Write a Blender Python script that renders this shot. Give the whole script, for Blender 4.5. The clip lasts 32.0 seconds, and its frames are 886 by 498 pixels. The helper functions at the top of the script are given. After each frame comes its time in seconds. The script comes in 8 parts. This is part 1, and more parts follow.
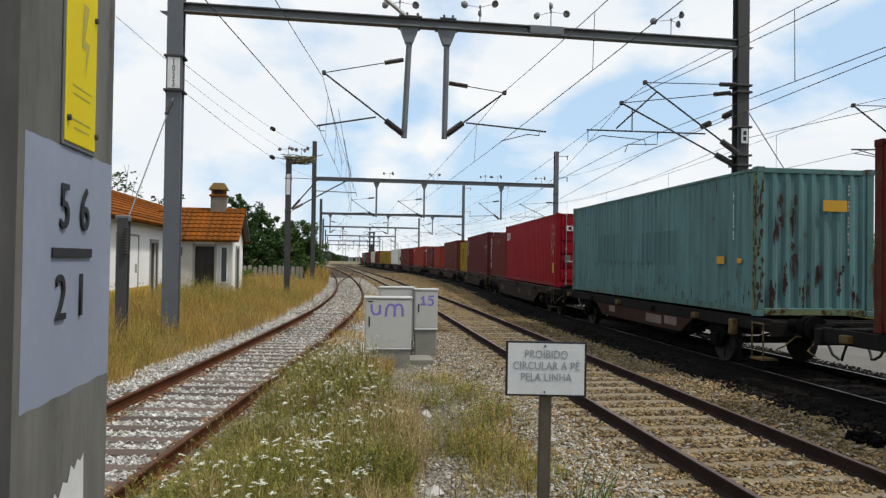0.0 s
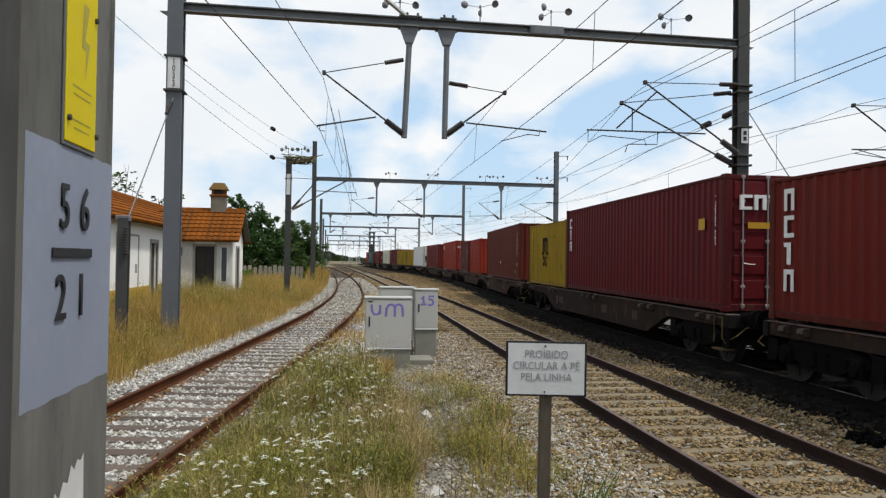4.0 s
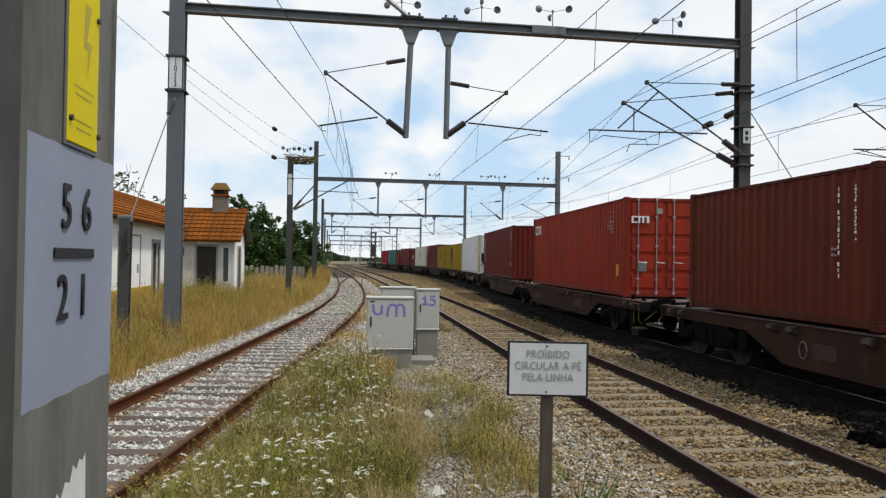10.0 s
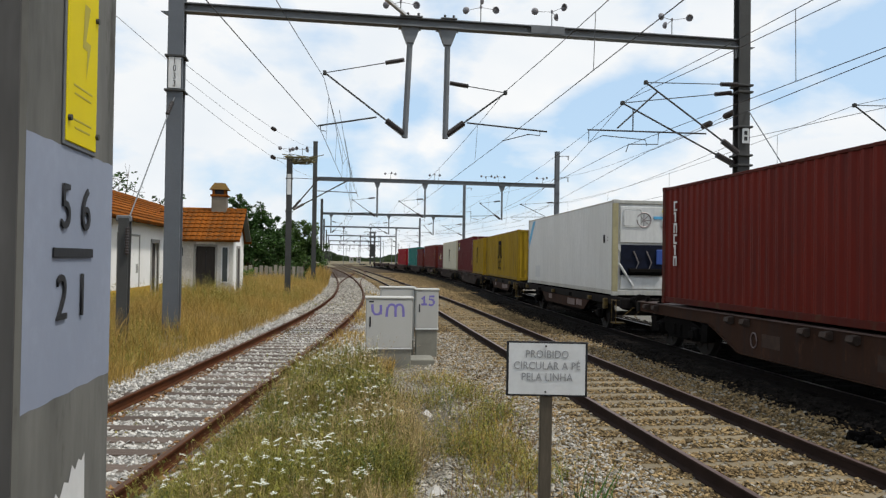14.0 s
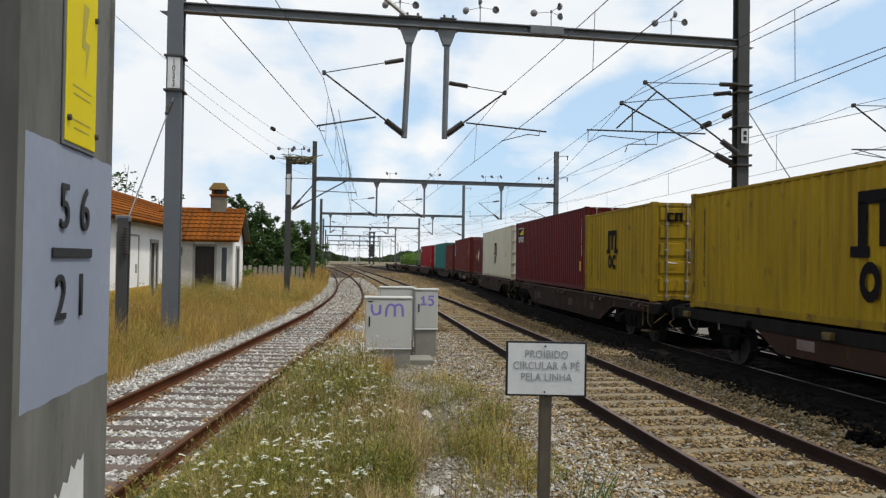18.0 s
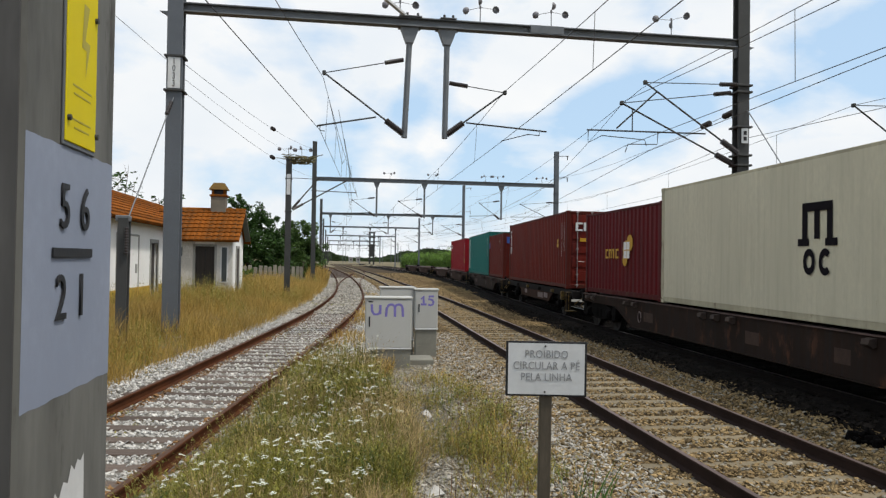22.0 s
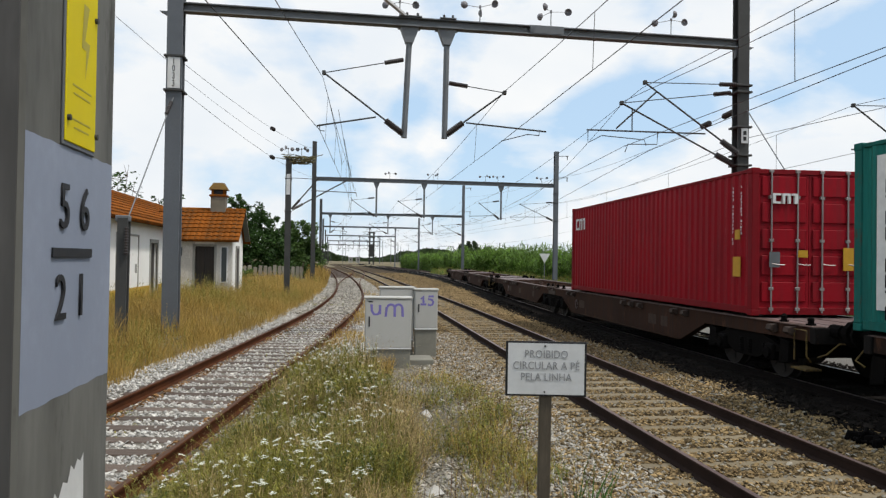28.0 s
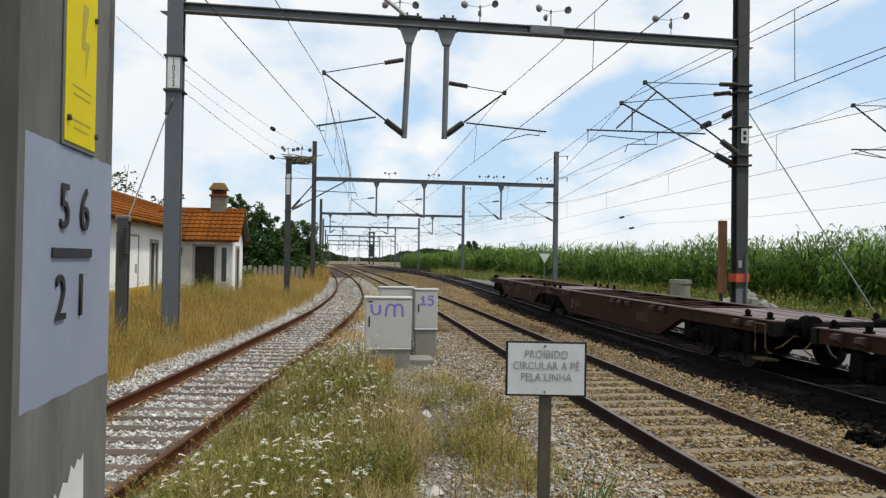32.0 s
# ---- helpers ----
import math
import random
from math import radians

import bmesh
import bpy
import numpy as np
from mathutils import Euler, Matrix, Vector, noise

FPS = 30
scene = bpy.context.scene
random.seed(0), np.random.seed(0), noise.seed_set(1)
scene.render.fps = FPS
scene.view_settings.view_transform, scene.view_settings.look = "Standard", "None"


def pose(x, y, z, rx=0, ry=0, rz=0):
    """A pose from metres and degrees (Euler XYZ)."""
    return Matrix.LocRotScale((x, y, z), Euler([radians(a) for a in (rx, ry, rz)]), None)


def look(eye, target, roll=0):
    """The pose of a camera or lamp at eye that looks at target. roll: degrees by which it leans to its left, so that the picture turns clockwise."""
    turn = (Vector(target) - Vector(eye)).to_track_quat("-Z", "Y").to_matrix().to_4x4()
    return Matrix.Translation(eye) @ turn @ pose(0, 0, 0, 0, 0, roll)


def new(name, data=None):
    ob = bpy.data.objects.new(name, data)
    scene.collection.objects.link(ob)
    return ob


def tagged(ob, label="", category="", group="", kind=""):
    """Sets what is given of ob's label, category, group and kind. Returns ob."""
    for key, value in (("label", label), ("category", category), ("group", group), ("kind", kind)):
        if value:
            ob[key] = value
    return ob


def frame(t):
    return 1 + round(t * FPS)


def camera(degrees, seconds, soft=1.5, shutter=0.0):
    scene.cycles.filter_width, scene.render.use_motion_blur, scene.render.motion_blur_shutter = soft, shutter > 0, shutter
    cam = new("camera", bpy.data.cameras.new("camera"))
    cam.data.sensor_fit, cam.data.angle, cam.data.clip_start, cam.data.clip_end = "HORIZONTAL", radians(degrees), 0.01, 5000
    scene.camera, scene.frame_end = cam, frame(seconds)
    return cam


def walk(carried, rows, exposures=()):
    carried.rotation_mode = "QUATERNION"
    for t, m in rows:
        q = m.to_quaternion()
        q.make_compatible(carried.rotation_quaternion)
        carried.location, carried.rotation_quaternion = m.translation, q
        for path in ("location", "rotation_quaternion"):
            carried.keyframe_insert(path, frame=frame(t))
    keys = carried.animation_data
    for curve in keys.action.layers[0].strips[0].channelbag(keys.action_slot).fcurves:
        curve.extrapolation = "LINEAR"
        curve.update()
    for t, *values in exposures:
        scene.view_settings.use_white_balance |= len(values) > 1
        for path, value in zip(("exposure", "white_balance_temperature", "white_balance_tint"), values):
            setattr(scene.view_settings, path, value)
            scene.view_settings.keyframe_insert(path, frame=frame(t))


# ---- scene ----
# ---- the camera: it stands still beside a mast, with a very slight sway ----
EYE = Vector((0.0, 0.0, 2.085))
cam = camera(62.2, 32.0, soft=1.3)


def aim(yaw):
    """The camera's pose for a heading, in degrees to the right of the line."""
    a, b = radians(yaw), radians(0.85)
    return look(EYE, EYE + Vector((math.sin(a) * math.cos(b), math.cos(a) * math.cos(b), math.sin(b))), 0.85)


walk(cam, [(0.0, aim(8.52)), (5.5, aim(8.51)), (8.2, aim(8.50)), (9.0, aim(8.44)), (10.0, aim(8.39)), (11.8, aim(8.39)),
           (13.0, aim(8.45)), (14.5, aim(8.46)), (17.0, aim(8.51)), (25.5, aim(8.50)), (27.5, aim(8.52)), (32.0, aim(8.52))])

# ---- light: a high, veiled sun behind the camera and a bright sky with thin clouds ----
SUN_EL, SUN_AZ = 60.0, 122.0          # azimuth clockwise from +y
scene.view_settings.exposure = 0.0
sun = new("sun", bpy.data.lights.new("sun", "SUN"))
sun.data.energy, sun.data.angle, sun.data.color = 2.75, radians(5.0), (1.0, 0.955, 0.88)
a_, e_ = radians(SUN_AZ), radians(SUN_EL)
sun.matrix_world = look((0, 0, 60), Vector((0, 0, 60)) - Vector((math.sin(a_) * math.cos(e_), math.cos(a_) * math.cos(e_), math.sin(e_))))

world = bpy.data.worlds.new("world")
scene.world = world
world.use_nodes = True
wn, wl = world.node_tree.nodes, world.node_tree.links
wn.clear()
w_out, w_bg = wn.new("ShaderNodeOutputWorld"), wn.new("ShaderNodeBackground")
sky = wn.new("ShaderNodeTexSky")
sky.sky_type, sky.sun_disc = "NISHITA", False
sky.sun_elevation, sky.sun_rotation = radians(SUN_EL), radians(SUN_AZ)
sky.air_density, sky.dust_density, sky.ozone_density = 1.0, 1.2, 1.4
w_co, w_map = wn.new("ShaderNodeTexCoord"), wn.new("ShaderNodeMapping")
w_map.inputs["Scale"].default_value = (1.0, 1.0, 1.9)
w_map.inputs["Location"].default_value = (3.1, 0.7, 0.35)
w_map.inputs["Rotation"].default_value = (0.0, 0.0, 0.12)
w_n1, w_n2 = wn.new("ShaderNodeTexNoise"), wn.new("ShaderNodeTexNoise")
w_n1.inputs["Scale"].default_value, w_n1.inputs["Detail"].default_value = 4.2, 10
w_n1.inputs["Roughness"].default_value, w_n1.inputs["Distortion"].default_value = 0.52, 0.15
w_n2.inputs["Scale"].default_value, w_n2.inputs["Detail"].default_value = 4.5, 6
w_r1, w_r2 = wn.new("ShaderNodeValToRGB"), wn.new("ShaderNodeValToRGB")
w_r1.color_ramp.elements[0].position, w_r1.color_ramp.elements[1].position = 0.38, 0.54
w_r1.color_ramp.elements[0].color = (0.0, 0.0, 0.0, 1)
w_r2.color_ramp.elements[0].position, w_r2.color_ramp.elements[1].position = 0.3, 0.75
w_r2.color_ramp.elements[0].color, w_r2.color_ramp.elements[1].color = (0.84, 0.89, 0.94, 1), (1.0, 1.0, 0.99, 1)
w_amp = wn.new("ShaderNodeMix")
w_amp.data_type, w_amp.blend_type = "RGBA", "MULTIPLY"
w_amp.inputs[0].default_value = 1.0
w_amp.inputs[7].default_value = (0.15, 0.15, 0.15, 1)
w_mix = wn.new("ShaderNodeMix")
w_mix.data_type = "RGBA"
w_veil = wn.new("ShaderNodeMix")           # thin high haze over the blue
w_veil.data_type = "RGBA"
w_veil.inputs[0].default_value = 0.72
w_veil.inputs[7].default_value = (0.57, 0.78, 1.0, 1)
wl.new(w_co.outputs["Generated"], w_map.inputs["Vector"])
wl.new(w_map.outputs[0], w_n1.inputs["Vector"])
wl.new(w_map.outputs[0], w_n2.inputs["Vector"])
# banks of cloud and gaps between them: heading, height, spread (degrees) and strength
w_cover = w_n1.outputs[0]
for yaw_, up_, wide_, more_ in ((12.5, 8.6, 6.5, -0.17), (24.5, 12.0, 8.5, -0.20), (17.5, 11.0, 5.0, -0.10), (-6.0, 13.0, 9.0, 0.07), (40.5, 14.0, 5.0, -0.12),
                                (3.2, 7.2, 3.4, 0.12), (8.6, 7.6, 3.4, 0.13), (5.8, 11.5, 3.0, -0.10), (16.0, 18.5, 9.0, 0.22), (31.0, 5.5, 9.0, 0.14), (38.0, 9.0, 6.0, 0.12), (-16.0, 10.0, 10.0, 0.10), (2.0, 19.5, 8.0, 0.08)):
    y_, u_ = radians(yaw_), radians(up_)
    w_d, w_m, w_a = wn.new("ShaderNodeVectorMath"), wn.new("ShaderNodeMapRange"), wn.new("ShaderNodeMath")
    w_d.operation, w_m.interpolation_type, w_a.operation = "DISTANCE", "SMOOTHSTEP", "ADD"
    w_d.inputs[1].default_value = (math.sin(y_) * math.cos(u_), math.cos(y_) * math.cos(u_), math.sin(u_))
    w_m.inputs[1].default_value, w_m.inputs[2].default_value, w_m.inputs[3].default_value, w_m.inputs[4].default_value = 0.0, radians(wide_), more_, 0.0
    wl.new(w_co.outputs["Generated"], w_d.inputs[0])
    wl.new(w_d.outputs["Value"], w_m.inputs[0])
    wl.new(w_cover, w_a.inputs[0])
    wl.new(w_m.outputs[0], w_a.inputs[1])
    w_cover = w_a.outputs[0]
wl.new(w_cover, w_r1.inputs[0])
wl.new(w_n2.outputs[0], w_r2.inputs[0])
wl.new(sky.outputs[0], w_amp.inputs[6])
wl.new(w_r1.outputs[0], w_mix.inputs[0])
wl.new(w_amp.outputs[2], w_veil.inputs[6])
wl.new(w_veil.outputs[2], w_mix.inputs[6])
wl.new(w_r2.outputs[0], w_mix.inputs[7])
wl.new(w_mix.outputs[2], w_bg.inputs[0])
w_bg.inputs[1].default_value = 1.0
wl.new(w_bg.outputs[0], w_out.inputs[0])


# ---- materials ----
def mat(name, col, rough=0.8, metal=0.0, scale=3.0, var=0.25, fine=40.0, bump=0.3, col2=None, spots=None, spot_at=0.62, spot_scale=6.0, stretch=(1, 1, 1), island=0.0, spec=0.4, dist=0.01, rnd=0.0):
    """A surface with broad and fine variation, optional spots (rust, stains) and relief."""
    m = bpy.data.materials.new(name)
    m.use_nodes = True
    n, l = m.node_tree.nodes, m.node_tree.links
    bs = n["Principled BSDF"]
    bs.inputs["Roughness"].default_value, bs.inputs["Metallic"].default_value = rough, metal
    bs.inputs["Specular IOR Level"].default_value = spec
    co, mp = n.new("ShaderNodeTexCoord"), n.new("ShaderNodeMapping")
    mp.inputs["Scale"].default_value = stretch
    l.new(co.outputs["Object"], mp.inputs["Vector"])

    def noise_tex(sc, det=5.0, ro=0.6):
        t = n.new("ShaderNodeTexNoise")
        t.inputs["Scale"].default_value, t.inputs["Detail"].default_value, t.inputs["Roughness"].default_value = sc, det, ro
        l.new(mp.outputs[0], t.inputs["Vector"])
        return t

    def blend(fac, x, y, kind="MIX"):
        k = n.new("ShaderNodeMix")
        k.data_type, k.blend_type = "RGBA", kind
        for sock, v in ((0, fac), (6, x), (7, y)):
            if hasattr(v, "is_output"):
                l.new(v, k.inputs[sock])
            elif sock == 0:
                k.inputs[0].default_value = v
            else:
                k.inputs[sock].default_value = (*v, 1)
        return k.outputs[2]

    def ramp(src, lo, hi):
        r = n.new("ShaderNodeMapRange")
        r.inputs[1].default_value, r.inputs[2].default_value = lo, hi
        l.new(src, r.inputs[0])
        return r.outputs[0]

    c2 = col2 or tuple(max(0.0, c * (1 - var * 1.4)) for c in col)
    broad, small = noise_tex(scale), noise_tex(fine, 3.0)
    out = blend(ramp(broad.outputs[0], 0.35, 0.65), col, c2)
    out = blend(ramp(small.outputs[0], 0.3, 0.75), out, tuple(c * (1 - var) for c in col), "MIX") if var > 0 else out
    if island or rnd:
        if island:
            src = n.new("ShaderNodeNewGeometry").outputs["Random Per Island"]
        else:
            src = n.new("ShaderNodeObjectInfo").outputs["Random"]
        hs = n.new("ShaderNodeHueSaturation")
        mr = n.new("ShaderNodeMapRange")
        k = island or rnd
        mr.inputs[3].default_value, mr.inputs[4].default_value = 1 - k, 1 + k
        l.new(src, mr.inputs[0])
        l.new(mr.outputs[0], hs.inputs["Value"])
        l.new(out, hs.inputs["Color"])
        out = hs.outputs[0]
    if spots:
        sp = noise_tex(spot_scale, 7.0, 0.68)
        out = blend(ramp(sp.outputs[0], spot_at, spot_at + 0.09), out, spots)
    l.new(out, bs.inputs["Base Color"])
    if bump:
        b = n.new("ShaderNodeBump")
        b.inputs["Strength"].default_value, b.inputs["Distance"].default_value = bump, dist
        l.new(small.outputs[0], b.inputs["Height"])
        l.new(b.outputs[0], bs.inputs["Normal"])
    return m


M = {
    "soil": mat("soil", (0.185, 0.14, 0.08), 0.95, scale=0.35, col2=(0.12, 0.125, 0.05), var=0.35, fine=9, bump=0.6, dist=0.05),
    # white, tan and grey gravel sheets: colour darkened for shade between stones
    "gravel_white": mat("pale gravel", (0.27, 0.25, 0.215), 0.95, scale=1.2, var=0.5, fine=28, bump=1.0, dist=0.04, col2=(0.16, 0.14, 0.105)),
    "gravel_tan": mat("tan ballast", (0.085, 0.058, 0.028), 0.95, scale=0.8, var=0.55, fine=22, bump=1.0, dist=0.05, col2=(0.056, 0.036, 0.018), spec=0.15),
    # oil plus the train's shade, both put into the base colour
    "gravel_dark": mat("oily shade-darkened ballast", (0.013, 0.0105, 0.009), 0.98, scale=1.0, var=0.5, fine=28, bump=1.0, dist=0.04, col2=(0.008, 0.007, 0.0065), spec=0.05),
    "gravel_grey": mat("grey trodden gravel", (0.165, 0.14, 0.10), 0.95, scale=0.9, var=0.5, fine=24, bump=1.0, dist=0.04, col2=(0.11, 0.087, 0.055)),
    "gravel_ash": mat("grey ash gravel", (0.21, 0.20, 0.18), 0.95, scale=0.9, var=0.4, fine=24, bump=1.0, dist=0.04, col2=(0.15, 0.14, 0.115)),
    "stone_grey": mat("grey-tan stone", (0.30, 0.275, 0.225), 0.9, scale=2, var=0.25, fine=60, bump=0.3, island=0.5, col2=(0.21, 0.18, 0.13)),
    "stone_white": mat("pale stone", (0.54, 0.52, 0.485), 0.9, scale=6, var=0.2, fine=60, bump=0.3, island=0.45, col2=(0.34, 0.31, 0.26)),
    "stone_tan": mat("tan stone", (0.26, 0.185, 0.09), 0.9, scale=1.2, var=0.2, fine=60, bump=0.3, island=0.7, col2=(0.165, 0.105, 0.048), spec=0.2),
    "rail_rust": mat("rusty rail", (0.10, 0.036, 0.015), 0.9, scale=2, var=0.35, fine=50, bump=0.3, col2=(0.052, 0.022, 0.012), spec=0.06),
    "rail_top": mat("brown dull rail head", (0.10, 0.05, 0.03), 0.8, scale=3, var=0.35, fine=50, bump=0.2, col2=(0.08, 0.045, 0.03), spec=0.15),
    "rail_dark": mat("brown rail side", (0.034, 0.02, 0.016), 0.9, scale=2, var=0.35, fine=50, bump=0.2, spec=0.12),
    # rail sides under the train: shade there is part of this near-black
    "rail_oily_shaded": mat("oily shade-darkened rail side", (0.011, 0.0085, 0.0075), 0.9, scale=2, var=0.35, fine=50, bump=0.2, spec=0.08),
    "rail_bright": mat("polished rail head", (0.16, 0.13, 0.12), 0.35, 0.6, scale=2, var=0.15, fine=50, bump=0.03),
    # ties under the train, coloured down for the shade as well as oil
    "tie_oily_shaded": mat("oily shade-darkened tie", (0.017, 0.0135, 0.0115), 0.95, scale=2, var=0.35, fine=30, bump=0.5, rnd=0.2, spec=0.08),
    "rail_shine": mat("worn rail head", (0.15, 0.105, 0.095), 0.45, 0.35, scale=2, var=0.15, fine=50, bump=0.05),
    "tie_wood": mat("weathered tie", (0.155, 0.12, 0.098), 0.92, scale=2, var=0.35, fine=30, bump=0.7, rnd=0.25, stretch=(1, 8, 3), col2=(0.105, 0.08, 0.067), spec=0.15),
    "tie_tan": mat("dusty tie", (0.25, 0.20, 0.125), 0.92, scale=2, var=0.3, fine=30, bump=0.6, rnd=0.15),
    "galv": mat("grey galvanised steel", (0.17, 0.18, 0.19), 0.6, 0.35, scale=1.5, var=0.2, fine=25, bump=0.1, col2=(0.12, 0.125, 0.13)),
    "steel_dark": mat("dark weathered steel", (0.062, 0.062, 0.06), 0.75, 0.2, scale=1.5, var=0.25, fine=25, bump=0.15, col2=(0.045, 0.045, 0.043)),
    "wire": mat("copper wire", (0.05, 0.048, 0.045), 0.6, 0.3, var=0.1, bump=0),
    "insulator": mat("brown glazed insulator", (0.03, 0.022, 0.02), 0.3, var=0.1, bump=0),
    "white_plate": mat("white enamel plate", (0.66, 0.66, 0.65), 0.5, scale=5, var=0.12, fine=30, bump=0.05),
    "black": mat("black paint", (0.012, 0.012, 0.014), 0.6, var=0.2, bump=0.05),
    "concrete": mat("grey concrete", (0.33, 0.32, 0.29), 0.92, scale=1.5, var=0.2, fine=18, bump=0.4, col2=(0.25, 0.24, 0.21)),
    "orange": mat("orange paint", (0.62, 0.085, 0.03), 0.6, scale=5, var=0.2, bump=0.05),
}


# ---- mesh helpers ----
class Geo:
    """Collects vertices and faces of one mesh, with a material slot for each face."""

    def __init__(self):
        self.v, self.f, self.m = [], [], []

    def add(self, verts, faces, slot=0):
        k = len(self.v)
        self.v.extend(verts)
        self.f.extend([tuple(k + i for i in fc) for fc in faces])
        self.m.extend([slot] * len(faces))
        return self

    def box(self, x0, y0, z0, x1, y1, z1, c=0.0, slot=0, m=None):
        """A box, with its edges cut by c."""
        if c <= 0:
            vs = [(x, y, z) for z in (z0, z1) for y in (y0, y1) for x in (x0, x1)]
            fs = [(0, 2, 3, 1), (4, 5, 7, 6), (0, 1, 5, 4), (2, 6, 7, 3), (0, 4, 6, 2), (1, 3, 7, 5)]
        else:
            lo, hi = (x0, y0, z0), (x1, y1, z1)
            vs, ids = [], {}
            for sx in (0, 1):
                for sy in (0, 1):
                    for sz in (0, 1):
                        cor = [(hi if s else lo)[i] for i, s in enumerate((sx, sy, sz))]
                        sg = [-1 if s else 1 for s in (sx, sy, sz)]
                        for ax in range(3):
                            q = [cor[i] if i == ax else cor[i] + sg[i] * c for i in range(3)]
                            ids[(sx, sy, sz, ax)] = len(vs)
                            vs.append(tuple(q))
            fs = []
            for ax in range(3):
                o1, o2 = (ax + 1) % 3, (ax + 2) % 3
                for s in (0, 1):
                    quad = []
                    for q1, q2 in ((0, 0), (1, 0), (1, 1), (0, 1)):
                        k = [0, 0, 0]
                        k[ax], k[o1], k[o2] = s, q1, q2
                        quad.append(ids[(*k, ax)])
                    fs.append(tuple(quad if s else quad[::-1]))
                for q1 in (0, 1):
                    for q2 in (0, 1):
                        k0, k1 = [0, 0, 0], [0, 0, 0]
                        k0[ax], k1[ax] = 0, 1
                        k0[o1] = k1[o1] = q1
                        k0[o2] = k1[o2] = q2
                        e = (ids[(*k0, o1)], ids[(*k1, o1)], ids[(*k1, o2)], ids[(*k0, o2)])
                        fs.append(e if q1 == q2 else e[::-1])
            for sx in (0, 1):
                for sy in (0, 1):
                    for sz in (0, 1):
                        e = tuple(ids[(sx, sy, sz, ax)] for ax in range(3))
                        fs.append(e if (sx + sy + sz) % 2 else e[::-1])
        if m is not None:
            vs = [tuple(m @ Vector(q)) for q in vs]
        return self.add(vs, fs, slot)

    def tube(self, pts, r, n=6, slot=0, caps=True):
        """A round bar along points; r is one radius or one for each point."""
        pts = [Vector(q) for q in pts]
        rs = r if isinstance(r, (list, tuple)) else [r] * len(pts)
        vs, fs = [], []
        for i, q in enumerate(pts):
            d = (pts[min(i + 1, len(pts) - 1)] - pts[max(i - 1, 0)]).normalized()
            a = d.orthogonal().normalized() if abs(d.z) > 0.95 else d.cross(Vector((0, 0, 1))).normalized()
            b = d.cross(a)
            for k in range(n):
                w = 2 * math.pi * k / n
                vs.append(tuple(q + (a * math.cos(w) + b * math.sin(w)) * rs[i]))
        for i in range(len(pts) - 1):
            for k in range(n):
                k2 = (k + 1) % n
                fs.append((i * n + k, (i + 1) * n + k, (i + 1) * n + k2, i * n + k2))
        if caps:
            fs.append(tuple(range(n)))
            fs.append(tuple(range((len(pts) - 1) * n, len(pts) * n))[::-1])
        return self.add(vs, fs, slot)

    def prism(self, prof, p0, p1, up=(0, 0, 1), slot=0):
        """A profile (u to the right, v upwards) drawn from p0 to p1."""
        p0, p1, up = Vector(p0), Vector(p1), Vector(up)
        d = (p1 - p0).normalized()
        a = d.cross(up).normalized()
        b = a.cross(d)
        k = len(prof)
        vs = [tuple(q + a * u + b * v) for q in (p0, p1) for u, v in prof]
        fs = [(i, (i + 1) % k, k + (i + 1) % k, k + i) for i in range(k)]
        fs += [tuple(range(k))[::-1], tuple(range(k, 2 * k))]
        return self.add(vs, fs, slot)

    def quad(self, a, b, c, d, slot=0):
        return self.add([tuple(a), tuple(b), tuple(c), tuple(d)], [(0, 1, 2, 3)], slot)

    def mesh(self, name, mats, smooth=False):
        me = bpy.data.meshes.new(name)
        me.from_pydata(self.v, [], self.f)
        for q in (mats if isinstance(mats, (list, tuple)) else [mats]):
            me.materials.append(q)
        if any(self.m):
            me.polygons.foreach_set("material_index", self.m)
        if smooth:
            me.polygons.foreach_set("use_smooth", [True] * len(me.polygons))
        me.update()
        return me


def thing(name, label, category, m=None, group="", kind=""):
    """An empty top-level object at the base of a thing."""
    ob = new(name)
    ob.empty_display_size = 0.2
    if m is not None:
        ob.matrix_world = m
    return tagged(ob, label, category, group, kind)


def part(name, geo, material, parent, label="", m=None, smooth=False):
    """Links a mesh as one object under a thing or under a part."""
    me = geo if isinstance(geo, bpy.types.Mesh) else geo.mesh(name, material, smooth)
    ob = new(name, me)
    ob.parent = parent
    if m is not None:
        ob.matrix_basis = m
    return tagged(ob, label)


def solid(name, geo, material, label, category, m=None, group="", kind="", smooth=False):
    """A thing or a piece of the setting that is one mesh."""
    me = geo if isinstance(geo, bpy.types.Mesh) else geo.mesh(name, material, smooth)
    ob = new(name, me)
    if m is not None:
        ob.matrix_world = m
    return tagged(ob, label, category, group, kind)


H_BEAM = lambda w, d, t: [(-w / 2, -d / 2), (w / 2, -d / 2), (w / 2, -d / 2 + t), (t / 2, -d / 2 + t), (t / 2, d / 2 - t), (w / 2, d / 2 - t),
                          (w / 2, d / 2), (-w / 2, d / 2), (-w / 2, d / 2 - t), (-t / 2, d / 2 - t), (-t / 2, -d / 2 + t), (-w / 2, -d / 2 + t)]


